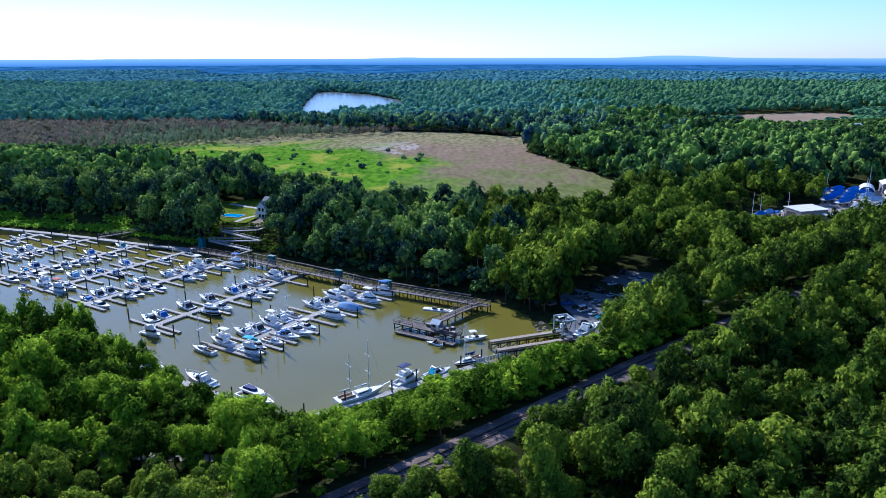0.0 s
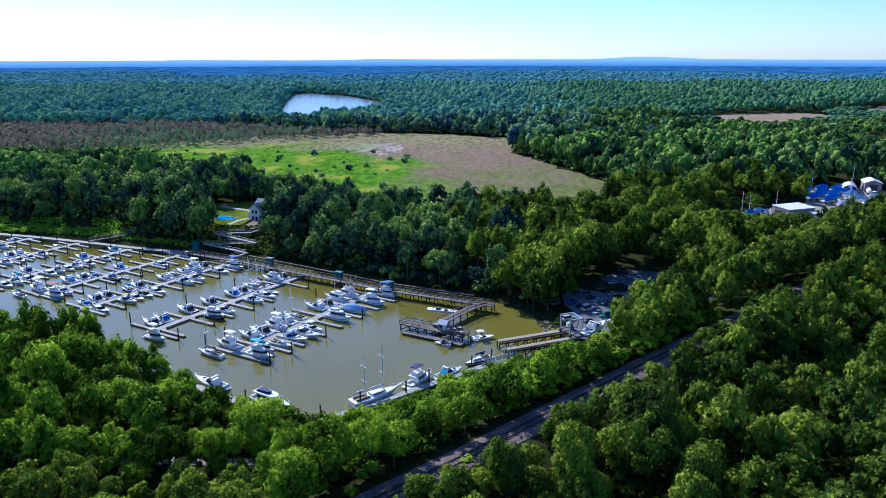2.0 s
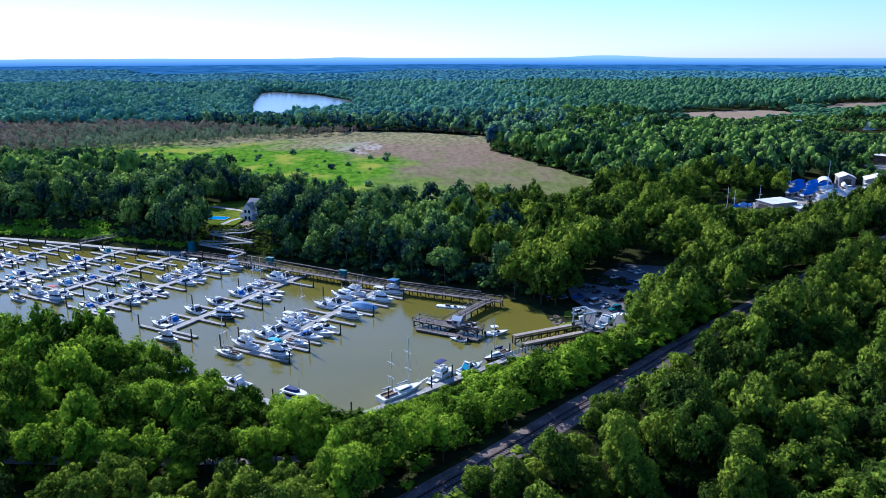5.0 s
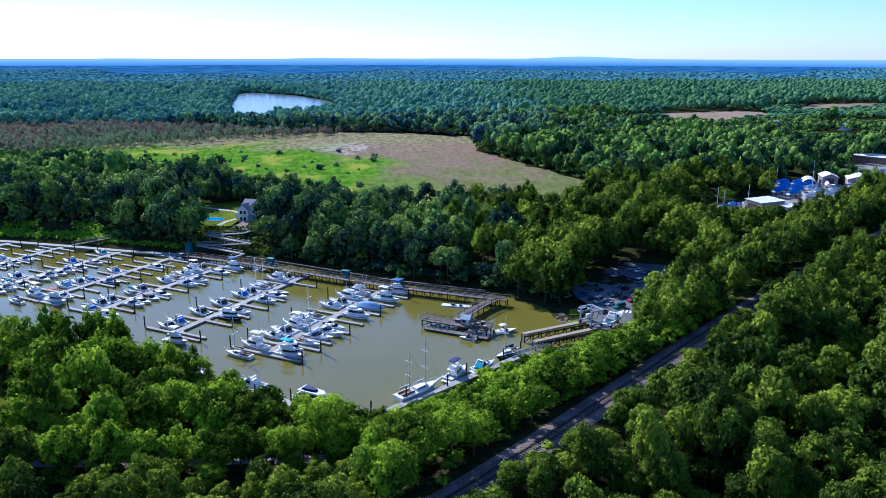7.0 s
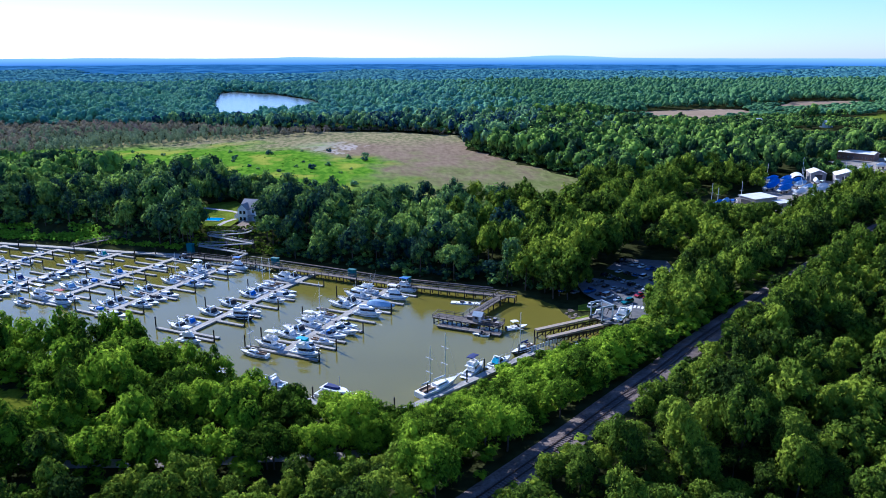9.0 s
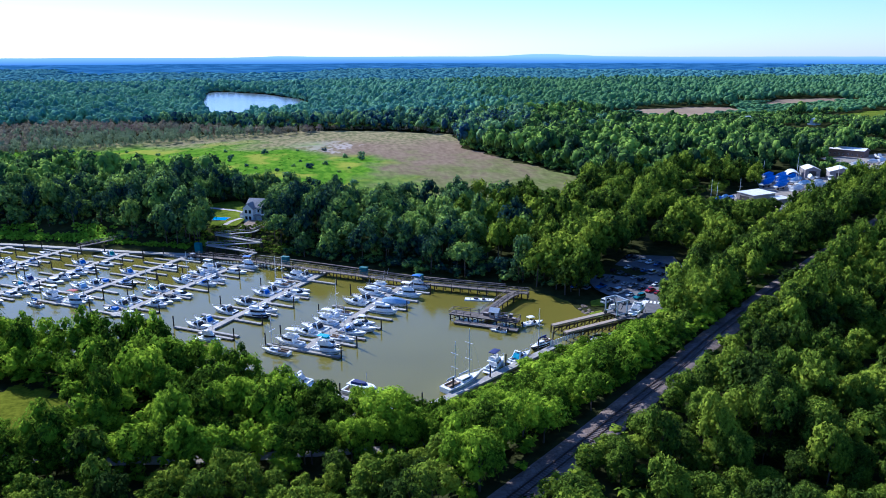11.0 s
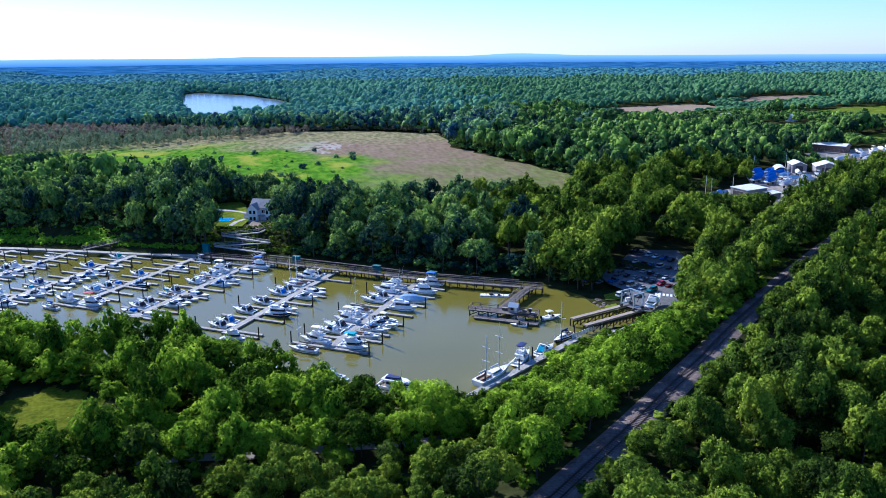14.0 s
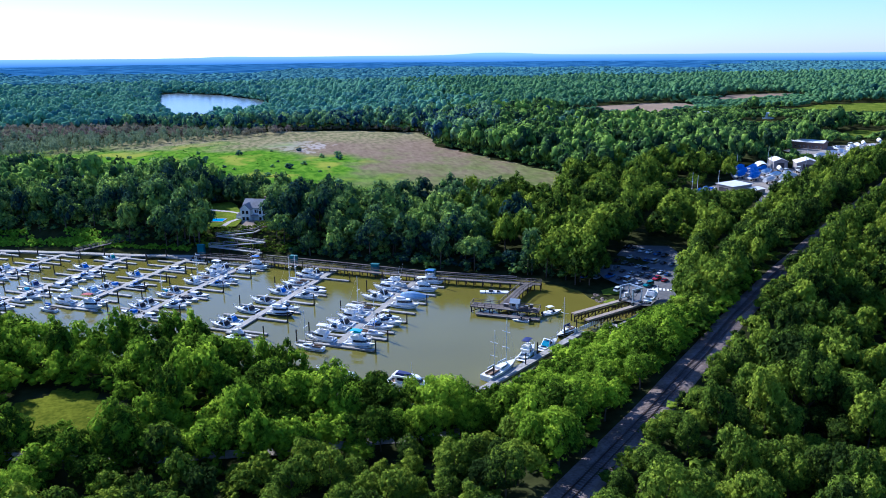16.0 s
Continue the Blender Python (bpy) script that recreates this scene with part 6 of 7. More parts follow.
for y in (-1.41, 1.41):
    part("window", Geo().box(-0.4, y, 1.0, 1.1, 0.05, 0.9), GLASS, hut)
part("door", Geo().box(0.95, -1.42, 0.05, 0.85, 0.05, 2.0), PAINT_WHITE, hut)
part("roof", Geo().loft([[(-1.85, -1.75, 2.2), (-1.85, 0, 3.5), (-1.85, 1.75, 2.2), (-1.85, 0, 3.3)], [(1.85, -1.75, 2.2), (1.85, 0, 3.5), (1.85, 1.75, 2.2), (1.85, 0, 3.3)]], smooth=False), BLUE_STEEL, hut)
for u, v, w_, h_ in ((15.0, 0.5, 1.0, 1.1), (16.3, 1.2, 0.8, 1.4), (9.4, 1.3, 1.3, 0.8), (17.4, -0.3, 0.9, 0.9), (14.1, -0.5, 0.7, 1.2)):
    crate = thing("dock_box", pose(*on(u, v, FUEL_Z), 0, 0, -31), "dark storage box on the fuel pier", "box", "dock boxes")
    part("body", Geo().box(0, 0, 0, w_, 0.8, h_ * 0.85), DOOR_DARK, crate)
    part("lid", Geo().box(0, 0, h_ * 0.85, w_ + 0.06, 0.86, 0.08), GREY_SIDING, crate)
raft = thing("float_raft", pose(-5.2, 191.4, 0, 0, 0, -18), "white floating raft with dark gear on it", "raft")
for k in range(5):
    part("float", Geo().box(-3.4 + k * 1.7, 0, -0.1, 1.55, 1.9, 0.45), PAINT_WHITE, raft)
part("gear", Geo().box(-1, 0.1, 0.35, 1.2, 0.8, 0.5).box(1.2, -0.2, 0.35, 0.7, 0.9, 0.4), DOOR_DARK, raft)

# docks along the near bank
g = Geo()
for a, b in (((-30.2, 127.6), (-22.5, 133.4)), ((-22.5, 133.4), (-8, 144.3)), ((-8, 144.3), (1.4, 151.4)), ((1.4, 151.4), (6.8, 155.4))):
    g.beam((*a, 0.35), (*b, 0.35), 1.8, 0.5)
solid("near_dock", g, DOCK, "grey plank dock along the near bank", "dock", "structure")
g = Geo()
for a, b in (((-73, 152.5), (-62.5, 146.6)), ((-62.5, 146.6), (-53.2, 140.6)), ((-53.2, 140.6), (-40.5, 131.3)), ((-40.5, 131.3), (-35.5, 127.6))):
    g.beam((*a, 0.35), (*b, 0.35), 2.0, 0.5)
solid("west_dock", g, DOCK, "grey plank dock under the western trees", "dock", "structure")
for x, y in ((-30, 129.3), (-22.8, 134.8), (-13.8, 139.8), (-9, 145.2), (0.6, 152.4), (5.4, 156.2), (-62.8, 145.2), (-53.4, 139.2), (-46, 136.4), (-40.2, 132.6), (-34, 128)):
    pile(x, y, 0.2)
rail_ = thing("white_fence", Matrix(), "white slatted fence along the dock by the lift", "fence")
for k in range(14):
    t = k / 13
    part("slat", Geo().box(4.4 + 10 * t, 154.6 + 5.6 * t, 0.6, 0.55, 0.12, 1.1, 0.5), PAINT_WHITE, rail_)
moor("ketch", "white", 11.5, pose(-20.0, 138.2, 0, 0, 0, 36.5))
moor("flybridge", "navy", 7.8, pose(-11.0, 146.0, 0, 0, 0, 50))
moor("express", "turquoise", 7.0, pose(-4.4, 149.4, 0, 0, 0, 36))
moor("dark_sloop", "navy", 8.2, pose(2.2, 155.6, 0, 0, 0, 215))
moor("open", "black", 4.5, pose(-5.6, 167.0, 0, 0, 0, 160))
moor("open", "white", 6.2, pose(4.6, 170.4, 0, 0, 0, 15))
moor("flybridge", "black", 8.2, pose(-68.5, 152.4, 0, 0, 0, -32))
moor("express", "white", 8.8, pose(-55.8, 145.6, 0, 0, 0, 148))
moor("trawler", "navy", 10.8, pose(-40.6, 135.3, 0, 0, 0, -37))

# ---- travel lift and its piers ----
def lift_pier(a, b):
    p = thing("lift_pier", Matrix(), "brown timber lift pier with a planked top on cross-braced piles", "pier", "lift piers")
    part("top_beam", Geo().beam((*a, 2.0), (*b, 2.3), 1.3, 0.4), LIFT_TIMBER, p)
    n = 9
    side = Vector((-(b[1] - a[1]), b[0] - a[0], 0)).normalized() * 0.6
    for k in range(n):
        t = k / n
        c = Vector((a[0] + (b[0] - a[0]) * t, a[1] + (b[1] - a[1]) * t, 0))
        for s in (-1, 1):
            part("pile", Geo().tube(c + side * s + Vector((0, 0, -2)), c + side * s + Vector((0, 0, 1.8)), 0.16, n=6), DARK_WOOD, p)
        d = Vector((a[0] + (b[0] - a[0]) * (t + 1 / n), a[1] + (b[1] - a[1]) * (t + 1 / n), 0))
        part("brace", Geo().beam(c + side * -1.1 + Vector((0, 0, 0.2)), d + side * -1.1 + Vector((0, 0, 1.6)), 0.07, 0.18), DARK_WOOD, p)
    part("waler", Geo().beam((a[0] - side.x * 1.3, a[1] - side.y * 1.3, 1.55), (b[0] - side.x * 1.3, b[1] - side.y * 1.3, 1.75), 0.2, 0.3), DARK_WOOD, p)


lift_pier((7.7, 163.8), (28.6, 171.2))
lift_pier((9.2, 158.6), (28.4, 165.6))
lift = thing("boat_lift", pose(25.8, 167.4, 2.35, 0, 0, 19.5) @ Matrix.Scale(0.74, 4), "blue-grey straddle boat lift on rubber wheels", "lift")
for sx in (-2.2, 2.2):
    for sy in (-3.0, 3.0):
        part("post", Geo().box(sx, sy, 0.6, 0.4, 0.4, 5.2), BLUE_STEEL, lift)
        w_ = part("wheel", Geo().tube((sx, sy - 0.25, 0.6), (sx, sy + 0.25, 0.6), 0.6, n=12), RUBBER, lift)
        part("hub", Geo().tube((sx, sy - 0.28, 0.6), (sx, sy + 0.28, 0.6), 0.25, n=8), BLUE_STEEL, w_)
for sy in (-3.0, 3.0):
    part("side_beam", Geo().beam((-2.6, sy, 5.9), (2.6, sy, 5.9), 0.45, 0.5), BLUE_STEEL, lift)
    part("low_beam", Geo().beam((-2.2, sy, 1.2), (2.2, sy, 1.2), 0.4, 0.4), BLUE_STEEL, lift)
part("cross_beam", Geo().beam((2.2, -3, 5.9), (2.2, 3, 5.9), 0.45, 0.55), BLUE_STEEL, lift)
part("engine_box", Geo().box(1.2, 3.3, 1.4, 1.8, 0.9, 1.3), PAINT_WHITE, lift)
for sx in (-1.2, 1.2):
    part("sling", Geo().beam((sx, -2.8, 5.6), (sx, -1.2, 2.2), 0.25, 0.04).beam((sx, 2.8, 5.6), (sx, 1.2, 2.2), 0.25, 0.04).beam((sx, -1.2, 2.2), (sx, 1.2, 2.2), 0.25, 0.04), RUBBER, lift)


def stones(spot, n_, spread_, size_):
    rg = random.Random(n_)
    mesh_kinds = []
    for k in range(4):
        gg = Geo()
        ring = lambda r, z: [(r * math.cos(a) * rg.uniform(0.8, 1.2), r * math.sin(a) * rg.uniform(0.8, 1.2), z) for a in [i * 1.047 for i in range(6)]]
        gg.loft([ring(0.8, -0.3), ring(1.0, 0.1), ring(0.6, 0.55)], smooth=False)
        mesh_kinds.append(gg.mesh("rock", STONE))
    for k in range(n_):
        x, y = spot[0] + rg.uniform(-1, 1) * spread_[0], spot[1] + rg.uniform(-1, 1) * spread_[1]
        ob = new("rock", rg.choice(mesh_kinds))
        s = size_ * rg.uniform(0.5, 1.1)
        ob.matrix_basis = Matrix.Translation((x, y, max(-0.1, gz(x, y)))) @ Matrix.Rotation(rg.uniform(0, 6), 4, "Z") @ Matrix.Diagonal((s, s, s * 0.7, 1))
        tagged(ob, "grey shore rock on the cove bank", "rock", "shore rocks")


stones((21.6, 178.0), 18, (1.4, 4), 0.7)

# ---- cars ----
def car(x, y, heading, colour, kind="sedan"):
    key = ("car", colour, kind)
    m = pose(x, y, 2.63, 0, 0, heading) @ Matrix.Scale(0.8, 4)
    if key in FLEET:
        return copy_thing(FLEET[key], m)
    tall = {"sedan": 1.0, "suv": 1.22, "pickup": 1.25, "van": 1.45}[kind]
    c = thing("car", m, "parked %s %s on the asphalt lot" % (colour, {"suv": "sport utility car", "sedan": "sedan car", "pickup": "pickup truck", "van": "delivery van"}[kind]), "car", "parked cars")
    L, W = (4.6, 1.8) if kind == "sedan" else (5.0, 1.95)
    z1 = 0.85 * (1.0 if kind == "sedan" else 1.15)
    def ring(x_, w, a, b):
        return [(x_, -w, a), (x_, w, a), (x_, w * 1.0, (a + b) * 0.55), (x_, w * 0.9, b), (x_, -w * 0.9, b), (x_, -w, (a + b) * 0.55)]
    part("body", Geo().loft([ring(-L / 2, W * 0.45, 0.35, z1 * 0.9), ring(-L * 0.42, W * 0.5, 0.28, z1), ring(L * 0.2, W * 0.5, 0.28, z1), ring(L * 0.42, W * 0.49, 0.28, z1 * 0.88), ring(L / 2, W * 0.42, 0.38, z1 * 0.72)], smooth=False), CAR[colour], c)
    back = {"sedan": -L * 0.36, "suv": -L * 0.47, "pickup": -L * 0.05, "van": -L * 0.48}[kind]
    top = 1.42 * tall if kind != "van" else 2.2
    g = Geo()
    g.loft([house_ring(back, L * 0.22, W * 0.46, W * 0.44, z1 - 0.02), house_ring(back + (0.7 if kind == "sedan" else 0.2), L * 0.22 - 0.75, W * 0.39, W * 0.38, top - 0.06)], smooth=False)
    part("window", g, GLASS, c)
    g = Geo()
    g.loft([house_ring(back + (0.66 if kind == "sedan" else 0.15), L * 0.22 - 0.7, W * 0.40, W * 0.39, top - 0.08), house_ring(back + (0.8 if kind == "sedan" else 0.3), L * 0.22 - 0.85, W * 0.37, W * 0.36, top)], smooth=False)
    part("roof", g, CAR[colour], c)
    for sx in (-L * 0.31, L * 0.31):
        for sy in (-W * 0.46, W * 0.46):
            w_ = part("wheel", Geo().tube((sx, sy - 0.11, 0.33), (sx, sy + 0.11, 0.33), 0.33, n=10), RUBBER, c)
            part("rim", Geo().tube((sx, sy - 0.12, 0.33), (sx, sy + 0.12, 0.33), 0.18, n=8), STEEL, w_)
    for sy in (-W * 0.36, W * 0.36):
        part("headlight", Geo().box(L * 0.475, sy, z1 * 0.6, 0.1, 0.3, 0.14), PAINT_WHITE, c)
    FLEET[key] = c
    return c


for x0, y0, x1, y1, cars in (
        (50.4, 217.4, 57.6, 205.6, "black suv|grey sedan|silver sedan|white sedan|blue sedan|black sedan"),
        (45.6, 206.6, 54.6, 195.4, "white sedan|black sedan|blue sedan|silver suv|black sedan|grey sedan"),
        (40.0, 203.6, 47.6, 186.2, "black suv|grey sedan|black sedan|silver sedan|black suv|grey sedan|white sedan|blue sedan"),
        (33.4, 197.6, 44.0, 181.2, "black sedan|grey suv|black sedan|silver sedan|grey pickup|black sedan|red sedan|red sedan"),
        (30.2, 188.9, 37.0, 178.4, "blue pickup|black sedan|white van|white sedan|teal suv"),
        (22.8, 190.6, 26.0, 188.6, "blue sedan|grey sedan"),
        (26.6, 176.6, 31.6, 174.8, "white suv|grey sedan")):
    cars = cars.split("|")
    for k, kind in enumerate(cars):
        u = (k + random.uniform(-0.08, 0.08)) / (len(cars) - 1)
        car(x0 + (x1 - x0) * u, y0 + (y1 - y0) * u, 33 + random.uniform(-3, 3) + (180 if random.random() < 0.4 else 0), *kind.split())
for k in range(6):
    tagged(new("crossing_bar", Geo().prism([(36.4 + k * 0.85, 175.2 - k * 0.55), (36.9 + k * 0.85, 174.9 - k * 0.55), (37.9 + k * 0.85, 176.6 - k * 0.55), (37.4 + k * 0.85, 176.9 - k * 0.55)], 2.624, 2.63).mesh("crossing_bar", PAINT_WHITE)), "worn white crossing bar painted on the asphalt", "road marking", "crossing bars")

# ---- buildings ----
def window_grid(parent, spots, w, h, axis, at):
    """Framed windows on a wall plane: axis 'x' or 'y' is the wall's normal."""
    for u, z in spots:
        f, p = Geo(), Geo()
        if axis == "y":
            f.box(u, at, z - 0.1, w + 0.2, 0.10, h + 0.2)
            p.box(u, at, z, w, 0.16, h)
        else:
            f.box(at, u, z - 0.1, 0.10, w + 0.2, h + 0.2)
            p.box(at, u, z, 0.16, w, h)
        win = part("window", f, PAINT_WHITE, parent)
        part("pane", p, GLASS, win)


def gable_roof(g, L, W, z, rise, over=0.4, thick=0.2):
    h = rise * (W / 2 + over) / (W / 2)
    prof = lambda x: [(x, -W / 2 - over, z + rise - h), (x, 0, z + rise), (x, W / 2 + over, z + rise - h), (x, W / 2 + over, z + rise - h + thick), (x, 0, z + rise + thick), (x, -W / 2 - over, z + rise - h + thick)]
    return g.loft([prof(-L / 2 - over), prof(L / 2 + over)], smooth=False)


def gable_walls(g, L, W, z, rise):
    prof = lambda x: [(x, -W / 2, -0.5), (x, W / 2, -0.5), (x, W / 2, z), (x, 0, z + rise), (x, -W / 2, z)]
    return g.loft([prof(-L / 2), prof(L / 2)], smooth=False)


def barn(name, x, y, z, heading, L, W, eave, rise, wall, roof, label, door=True, windows=0):
    b = thing(name, pose(x, y, z, 0, 0, heading) @ Matrix.Scale(0.85, 4), label, "building")
    part("wall", gable_walls(Geo(), L, W, eave, rise), wall, b)
    part("roof", gable_roof(Geo(), L, W, eave, rise), roof, b)
    if door:
        d = part("door", Geo().box(-L / 2 - 0.03, 0, 0, 0.12, W * 0.5, eave * 0.85), DOOR_DARK, b)
        part("door_frame", Geo().box(-L / 2 - 0.03, W * 0.26, 0, 0.2, 0.2, eave * 0.88).box(-L / 2 - 0.03, -W * 0.26, 0, 0.2, 0.2, eave * 0.88).box(-L / 2 - 0.03, 0, eave * 0.85, 0.2, W * 0.54, 0.2), wall, d)
    if windows:
        window_grid(b, [(-L / 2 + L * (k + 0.5) / windows, 1.1) for k in range(windows)], 0.9, 1.1, "y", -W / 2 - 0.02)
    return b


# tan shed with a flat white roof
shed = thing("storage_shed", pose(141.0, 291, 4.0, 0, 0, 19) @ Matrix.Scale(0.8, 4), "tan metal shed, white low roof, open bay shown by dark panel", "building")
part("wall", Geo().box(0, 0, -0.5, 17, 11, 5.4), SIDING, shed)
part("roof", Geo().loft([[(-8.9, -5.9, 4.9), (8.9, -5.9, 4.9), (8.9, 5.9, 5.4), (-8.9, 5.9, 5.4)], [(-8.9, -5.9, 5.15), (8.9, -5.9, 5.15), (8.9, 5.9, 5.65), (-8.9, 5.9, 5.65)]], smooth=False), METAL_ROOF, shed)
# A flat dark panel stands in for the shade inside the open bay.
bay = part("bay_door", Geo().box(-8.52, 0.5, 0, 0.1, 6.5, 3.8), DOOR_DARK, shed)
part("door_frame", Geo().box(-8.54, 3.85, 0, 0.2, 0.25, 4.0).box(-8.54, -2.85, 0, 0.2, 0.25, 4.0).box(-8.54, 0.5, 3.8, 0.2, 6.9, 0.25), SIDING, bay)
for k in range(4):
    part("wall_rib", Geo().box(-6 + k * 4.2, -5.53, 0, 0.18, 0.1, 4.9), SIDING, shed)
annex = thing("shed_annex", pose(149.2, 285.8, 4.0, 0, 0, 19) @ Matrix.Scale(0.8, 4), "low tan lean-to with a pale sloped roof beside the shed", "building")
part("wall", Geo().box(0, 0, -0.5, 9, 5, 3.4), SIDING, annex)
part("roof", Geo().loft([[(-4.8, -2.9, 2.8), (4.8, -2.9, 2.8), (4.8, 2.9, 3.4), (-4.8, 2.9, 3.4)], [(-4.8, -2.9, 3.0), (4.8, -2.9, 3.0), (4.8, 2.9, 3.6), (-4.8, 2.9, 3.6)]], smooth=False), METAL_ROOF, annex)
part("door", Geo().box(-2.5, -2.53, 0, 1.0, 0.1, 2.1), DOOR_DARK, annex)

# hoop tent
tent = thing("hoop_shelter", pose(193.5, 343, 4.2, 0, 0, 62) @ Matrix.Scale(0.85, 4), "white fabric hoop boat shelter with a dark open front", "shelter")
arch = [(math.cos(a), math.sin(a)) for a in [math.pi * k / 12 for k in range(13)]]
outer = [[(x, 4.3 * c, 0.8 + 4.3 * s) for c, s in arch] + [(x, -4.3, 0)] + [(x, -4.15, 0)] + [(x, 4.15 * -c, 0.8 + 4.15 * s) for c, s in arch] + [(x, 4.15, 0), (x, 4.3, 0)] for x in (-7, 7)]
part("cover", Geo().loft(outer, caps=True, smooth=False), WRAP, tent)
# The dark of the open front is put into the back wall's colour.
part("back_wall", Geo().loft([[(6.5, 4.2 * c, 0.8 + 4.2 * s) for c, s in arch] + [(6.5, -4.2, 0), (6.5, 4.2, 0)], [(6.7, 4.2 * c, 0.8 + 4.2 * s) for c, s in arch] + [(6.7, -4.2, 0), (6.7, 4.2, 0)]], smooth=False), DOOR_DARK, tent)

barn("boat_barn", 206.5, 347, 4.2, 68, 13, 8.5, 5.2, 1.7, GREY_SIDING, METAL_ROOF, "tall grey boat barn with a white gabled roof")
barn("boat_barn", 218, 338.5, 4.2, 62, 13, 14, 4.9, 2.4, GREY_SIDING, METAL_ROOF, "wide grey boat barn with a white gabled roof")
barn("long_workshop", 281, 415, 4.2, -58, 25, 10, 5.0, 1.6, BRICKY, METAL_ROOF, "long brown workshop with a pale low gabled roof", True, 8)

# house above the ramp
hx = thing("house", pose(-72.0, 291.0, 4.3, 0, 0, -24) @ Matrix.Scale(0.86, 4), "white two-storey house with grey gabled roofs and shade-blue porch", "house")
part("wall", gable_walls(Geo(), 12, 8.6, 6.4, 3.0), WHITE_SIDING, hx)
part("roof", gable_roof(Geo(), 12, 8.6, 6.4, 3.0, 0.5), SHINGLE, hx)


def cross_gable(x, y0, y1, w, eave, rise):
    """A gable wing that runs out towards the creek; walls and roof as two meshes."""
    walls, roof = Geo(), Geo()
    prof = lambda y: [(x - w / 2, y, -1.0), (x + w / 2, y, -1.0), (x + w / 2, y, eave), (x, y, eave + rise), (x - w / 2, y, eave)]
    walls.loft([prof(y0), prof(y1)], smooth=False)
    o, h = 0.4, rise * (w / 2 + 0.4) / (w / 2)
    cap = lambda y: [(x - w / 2 - o, y, eave + rise - h), (x, y, eave + rise), (x + w / 2 + o, y, eave + rise - h), (x + w / 2 + o, y, eave + rise - h + 0.2), (x, y, eave + rise + 0.2), (x - w / 2 - o, y, eave + rise - h + 0.2)]
    roof.loft([cap(y0 - 0.4), cap(y1)], smooth=False)
    return walls, roof


for x_, y_, w_, eave_ in ((-3.6, -7.0, 4.8, 6.0), (4.2, -6.2, 4.0, 5.6)):
    walls_, roof_ = cross_gable(x_, y_, 0.0, w_, eave_, 2.2)
    part("wing_wall", walls_, WHITE_SIDING, hx)
    part("wing_roof", roof_, SHINGLE, hx)
    window_grid(hx, [(x_ - 0.95, 0.9), (x_ + 0.95, 0.9), (x_ - 0.95, 3.8), (x_ + 0.95, 3.8)], 1.1, 1.5, "y", y_ - 0.02)
window_grid(hx, [(0.2, 3.9), (1.5, 3.9)], 0.9, 1.4, "y", -4.32)
window_grid(hx, [(y_, z_) for y_ in (-2.4, 0.4, 2.8) for z_ in (0.9, 3.9)], 1.2, 1.5, "x", -6.02)
part("porch_roof", Geo().box(0.6, -5.6, 2.9, 4.2, 2.8, 0.2), SHINGLE, hx)
for k in range(3):
    part("porch_post", Geo().box(-0.9 + k * 1.5, -6.8, 0, 0.2, 0.2, 2.9), PAINT_WHITE, hx)
# The porch's blue shade is put into the deck's colour.
part("porch_deck", Geo().box(0.6, -5.7, -0.8, 4.4, 3.0, 0.9), PORCH_SHADE, hx, "porch deck coloured blue like its shade")
part("garden_shed_wall", Geo().box(-8.0, -3.4, -0.8, 2.6, 2.6, 3.2), WHITE_SIDING, hx)
part("garden_shed_roof", Geo().loft([[(-9.5, -4.9, 2.4), (-6.5, -4.9, 2.4), (-6.5, -1.9, 2.4), (-9.5, -1.9, 2.4)], [(-8.1, -3.5, 3.8), (-7.9, -3.5, 3.8), (-7.9, -3.3, 3.8), (-8.1, -3.3, 3.8)]], smooth=False), SHINGLE, hx)
part("chimney", Geo().box(2.6, 1.8, 6.3, 0.9, 0.9, 4.0), BRICKY, hx)
flat_area("garden_lawn", [(-107, 294), (-104, 318), (-84, 326), (-78, 300), (-78, 286), (-80.5, 275.5), (-89.5, 279), (-97, 288)], 5.25, MEADOW, "sunlit green garden lawn beside the house", "lawn", 2)
flat_area("garden_path", [(-98, 312), (-84, 303), (-80, 298), (-79, 300), (-84, 305.5), (-97, 314.5)], 5.32, CONCRETE, "pale garden path across the lawn", "path")
flat_area("garden_path_front", [(-86.5, 277.5), (-84.5, 277), (-82.5, 284), (-79.5, 288.5), (-81, 289.5), (-84.3, 284.6)], 5.32, CONCRETE, "pale garden path from the lawn to the ramp", "path")
flat_area("terrace", [(-79.3, 274.2), (-74, 269.5), (-69.5, 272), (-69.5, 284), (-77, 285)], 5.30, STONE, "stone terrace in front of the house", "terrace")
poolt = thing("swimming_pool", pose(-89.3, 288.8, 5.26, 0, 0, -16), "bright blue swimming pool with a pale rim", "pool")
part("rim", Geo().box(0, 0, -0.4, 8.6, 5.4, 0.62), CONCRETE, poolt)
part("pool_water", Geo().box(0, 0, 0.2, 7.9, 4.7, 0.06), POOL, poolt)

# teal boxes by the long pier
for x, y in ((-61, 234.5), (-36.4, 217.8), (-20.4, 207.4), (-92.0, 257.5)):
    box_ = thing("storage_box", pose(x, y, 1.9, 0, 0, -32), "dark teal storage box beside the pier walk", "box", "teal boxes")
    part("body", Geo().box(0, 0, -1.6, 2.4, 1.3, 3.3), BIN_TEAL, box_)
    part("lid", Geo().box(0, 0, 1.7, 2.6, 1.5, 0.14), BIN_TEAL, box_)

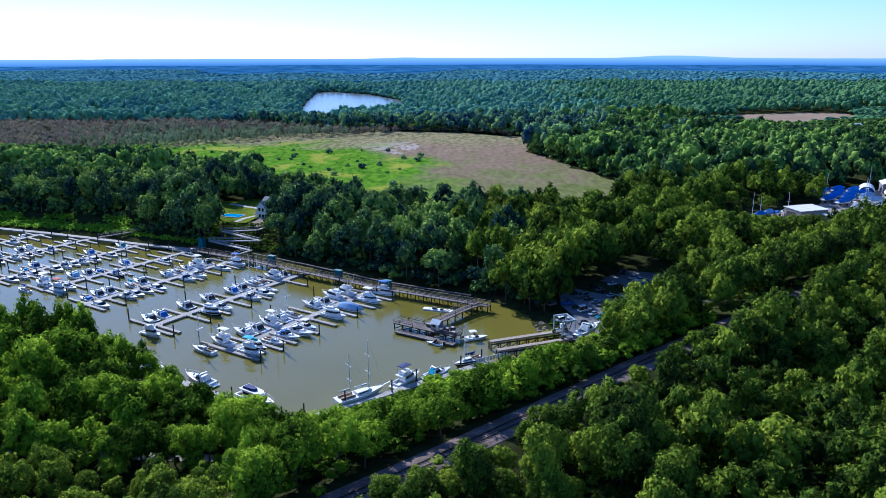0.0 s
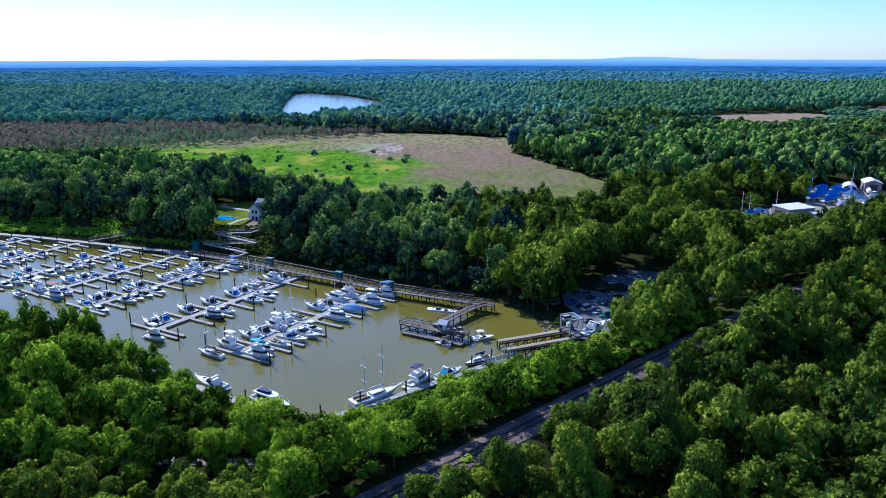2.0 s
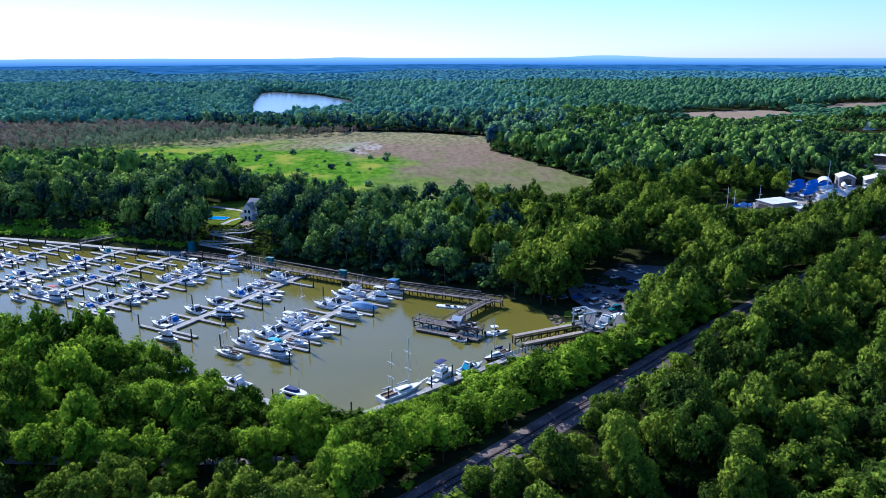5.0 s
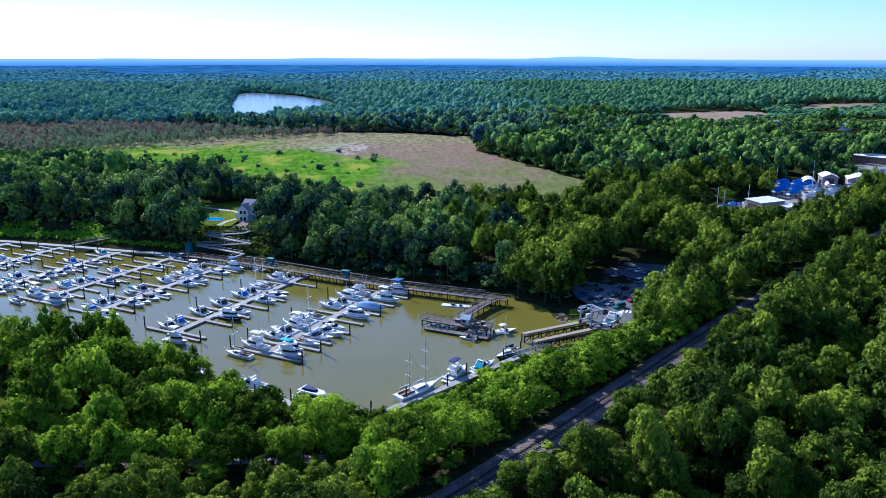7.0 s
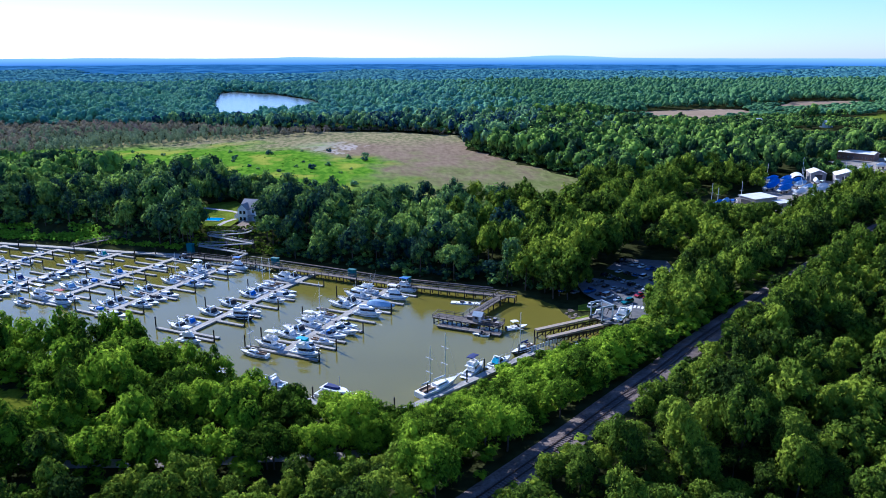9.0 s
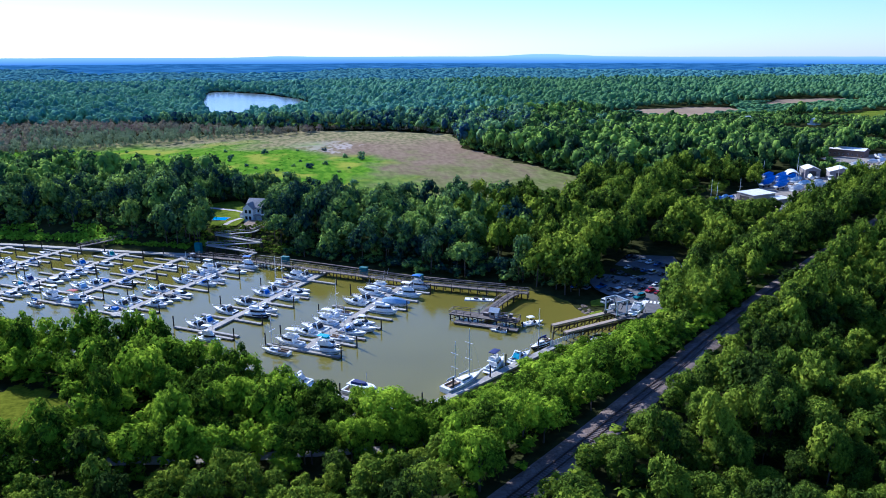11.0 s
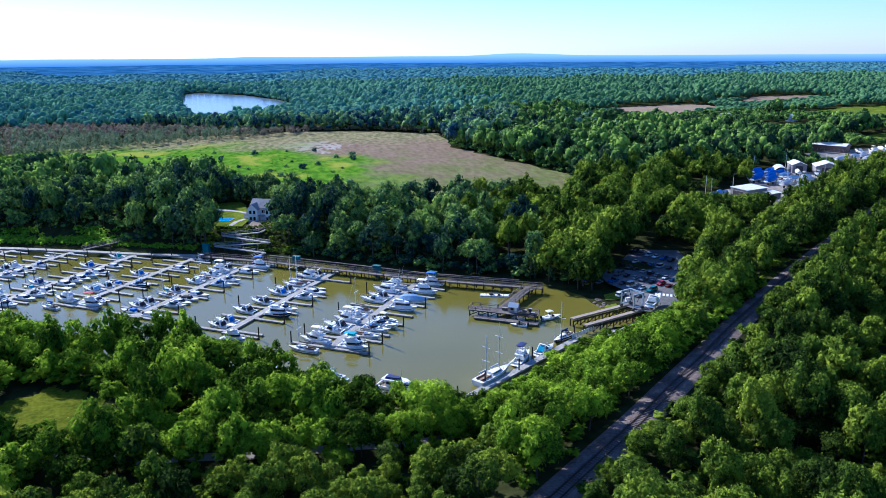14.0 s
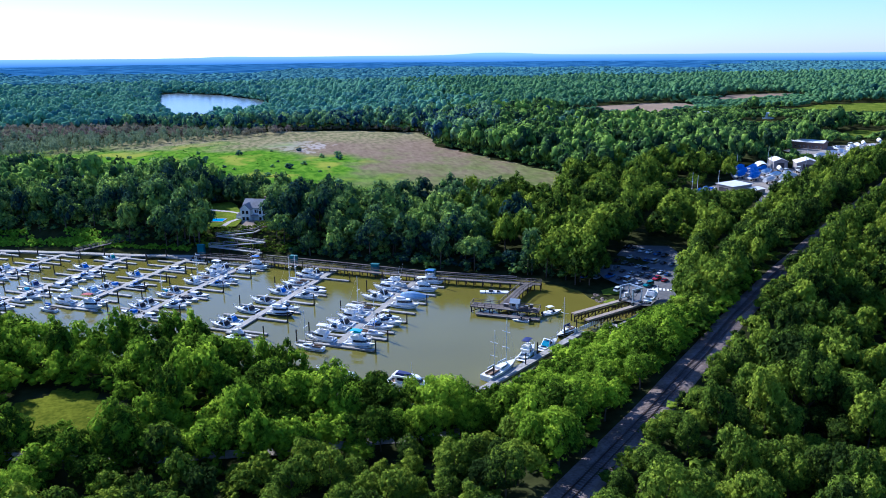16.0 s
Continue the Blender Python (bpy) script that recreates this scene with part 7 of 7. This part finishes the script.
# boats and masts stored in the yards
def stored(x, y, heading, kind, cover, L, z=4.25):
    b = moor(kind, cover, L, pose(x, y, z + 1.25, 0, 0, heading))
    stand = thing("boat_stand", pose(x, y, z, 0, 0, heading), "steel boat stands under a stored hull", "stand", "boat stands")
    for sx in (-L * 0.28, L * 0.18):
        for sy in (-1.1, 1.1):
            part("leg", Geo().tube((sx, sy * 1.25, 0), (sx, sy * 0.9, 1.2), 0.06, n=5), RUST, stand)
        part("keel_block", Geo().box(sx, 0, 0, 0.5, 0.7, 0.85), DARK_WOOD, stand)
    return b


for row in """171.5 306 20 covered white 11|176.5 314.5 15 sloop white 11|181 309 200 covered white 10|184 318.5 15 covered sky 10|178 328 25 covered blue 11|183.5 335 25 covered blue 11|177 336 25 covered blue 10|188 343 25 covered blue 11|172 329 25 covered blue 11|166 322 20 covered blue 10|181 344.5 25 covered blue 11|121.5 288 40 covered blue 9|126.5 291.5 40 covered sky 9|131 293 40 runabout blue 8|206 330 70 open white 8|213 322 30 open white 8|199 336 70 covered white 8|221 320 20 sloop white 9|169 315 20 covered blue 10|174 321 22 covered blue 11|186 328 25 covered sky 11|190 337 25 covered blue 11|173 343 25 covered blue 10|168 335 25 covered sky 10|187 312 195 covered white 11|178 302.5 18 express white 11|192 320 20 covered white 10|196 326 20 open white 8""".split("|"):
    x, y, a, kind, cover, L = row.split()
    stored(float(x), float(y), float(a), kind, cover, round(float(L) * 0.82, 1))
for row in """276 397 10 covered white 12|294 396 15 covered white 12|298 390 20 express white 11|304 398 15 covered blue 10|312 404 30 covered white 11|318 422 80 flybridge white 10|311 425 80 express white 10|325 428 80 express white 10|333 432 80 covered white 9|345 440 60 covered white 10|352 432 40 covered sky 10|322 396 60 covered white 10|366 449 60 covered white 11|308 410 20 express white 11|316 408 25 flybridge white 10|300 408 20 covered white 10|330 418 70 covered white 10|338 425 75 express white 10|290 404 200 covered white 11""".split("|"):
    x, y, a, kind, cover, L = row.split()
    stored(float(x) - 23, float(y) - 27, float(a), kind, cover, round(float(L) * 0.82, 1), 4.35)
stored(31.6, 166.2, 46, "express", "white", 8.8, 2.6)
for x, y, hgt in ((187, 330, 15), (166, 326, 13), (208, 327, 13), (212, 324, 12), (226, 322, 13), (218, 318, 11), (120, 292, 11), (124, 294, 9), (136, 296, 10)):
    mast = thing("stored_mast", Matrix.Translation((x, y, gz(x, y))), "slim pale mast standing in the boat yard", "mast", "yard masts")
    part("mast", Geo().tube((0, 0, 0), (0, 0, hgt), 0.12, 0.07, 6), ALU, mast)
    part("spreader", Geo().beam((-0.9, 0, hgt * 0.6), (0.9, 0, hgt * 0.6), 0.1, 0.06), ALU, mast)

# houses far off among the trees
for k, (x, y, a, L) in enumerate(((262, 470, 20, 10), (300, 500, -15, 12), (240, 436, 40, 9), (395, 610, 30, 12), (500, 560, -20, 14), (345, 640, 10, 11))):
    barn("farm_house", x, y, 4.0, a, L, 8.5, 4.6, 2.4, WHITE_SIDING, METAL_ROOF if k % 2 else SHINGLE, "pale house with a gabled roof among distant trees", False, 3)

# ---- from units of the plan to metres ----
for ob in scene.objects:
    if ob.parent is None and ob.type in ("MESH", "EMPTY"):
        ob.matrix_basis = Matrix.Scale(UNIT, 4) @ ob.matrix_basis
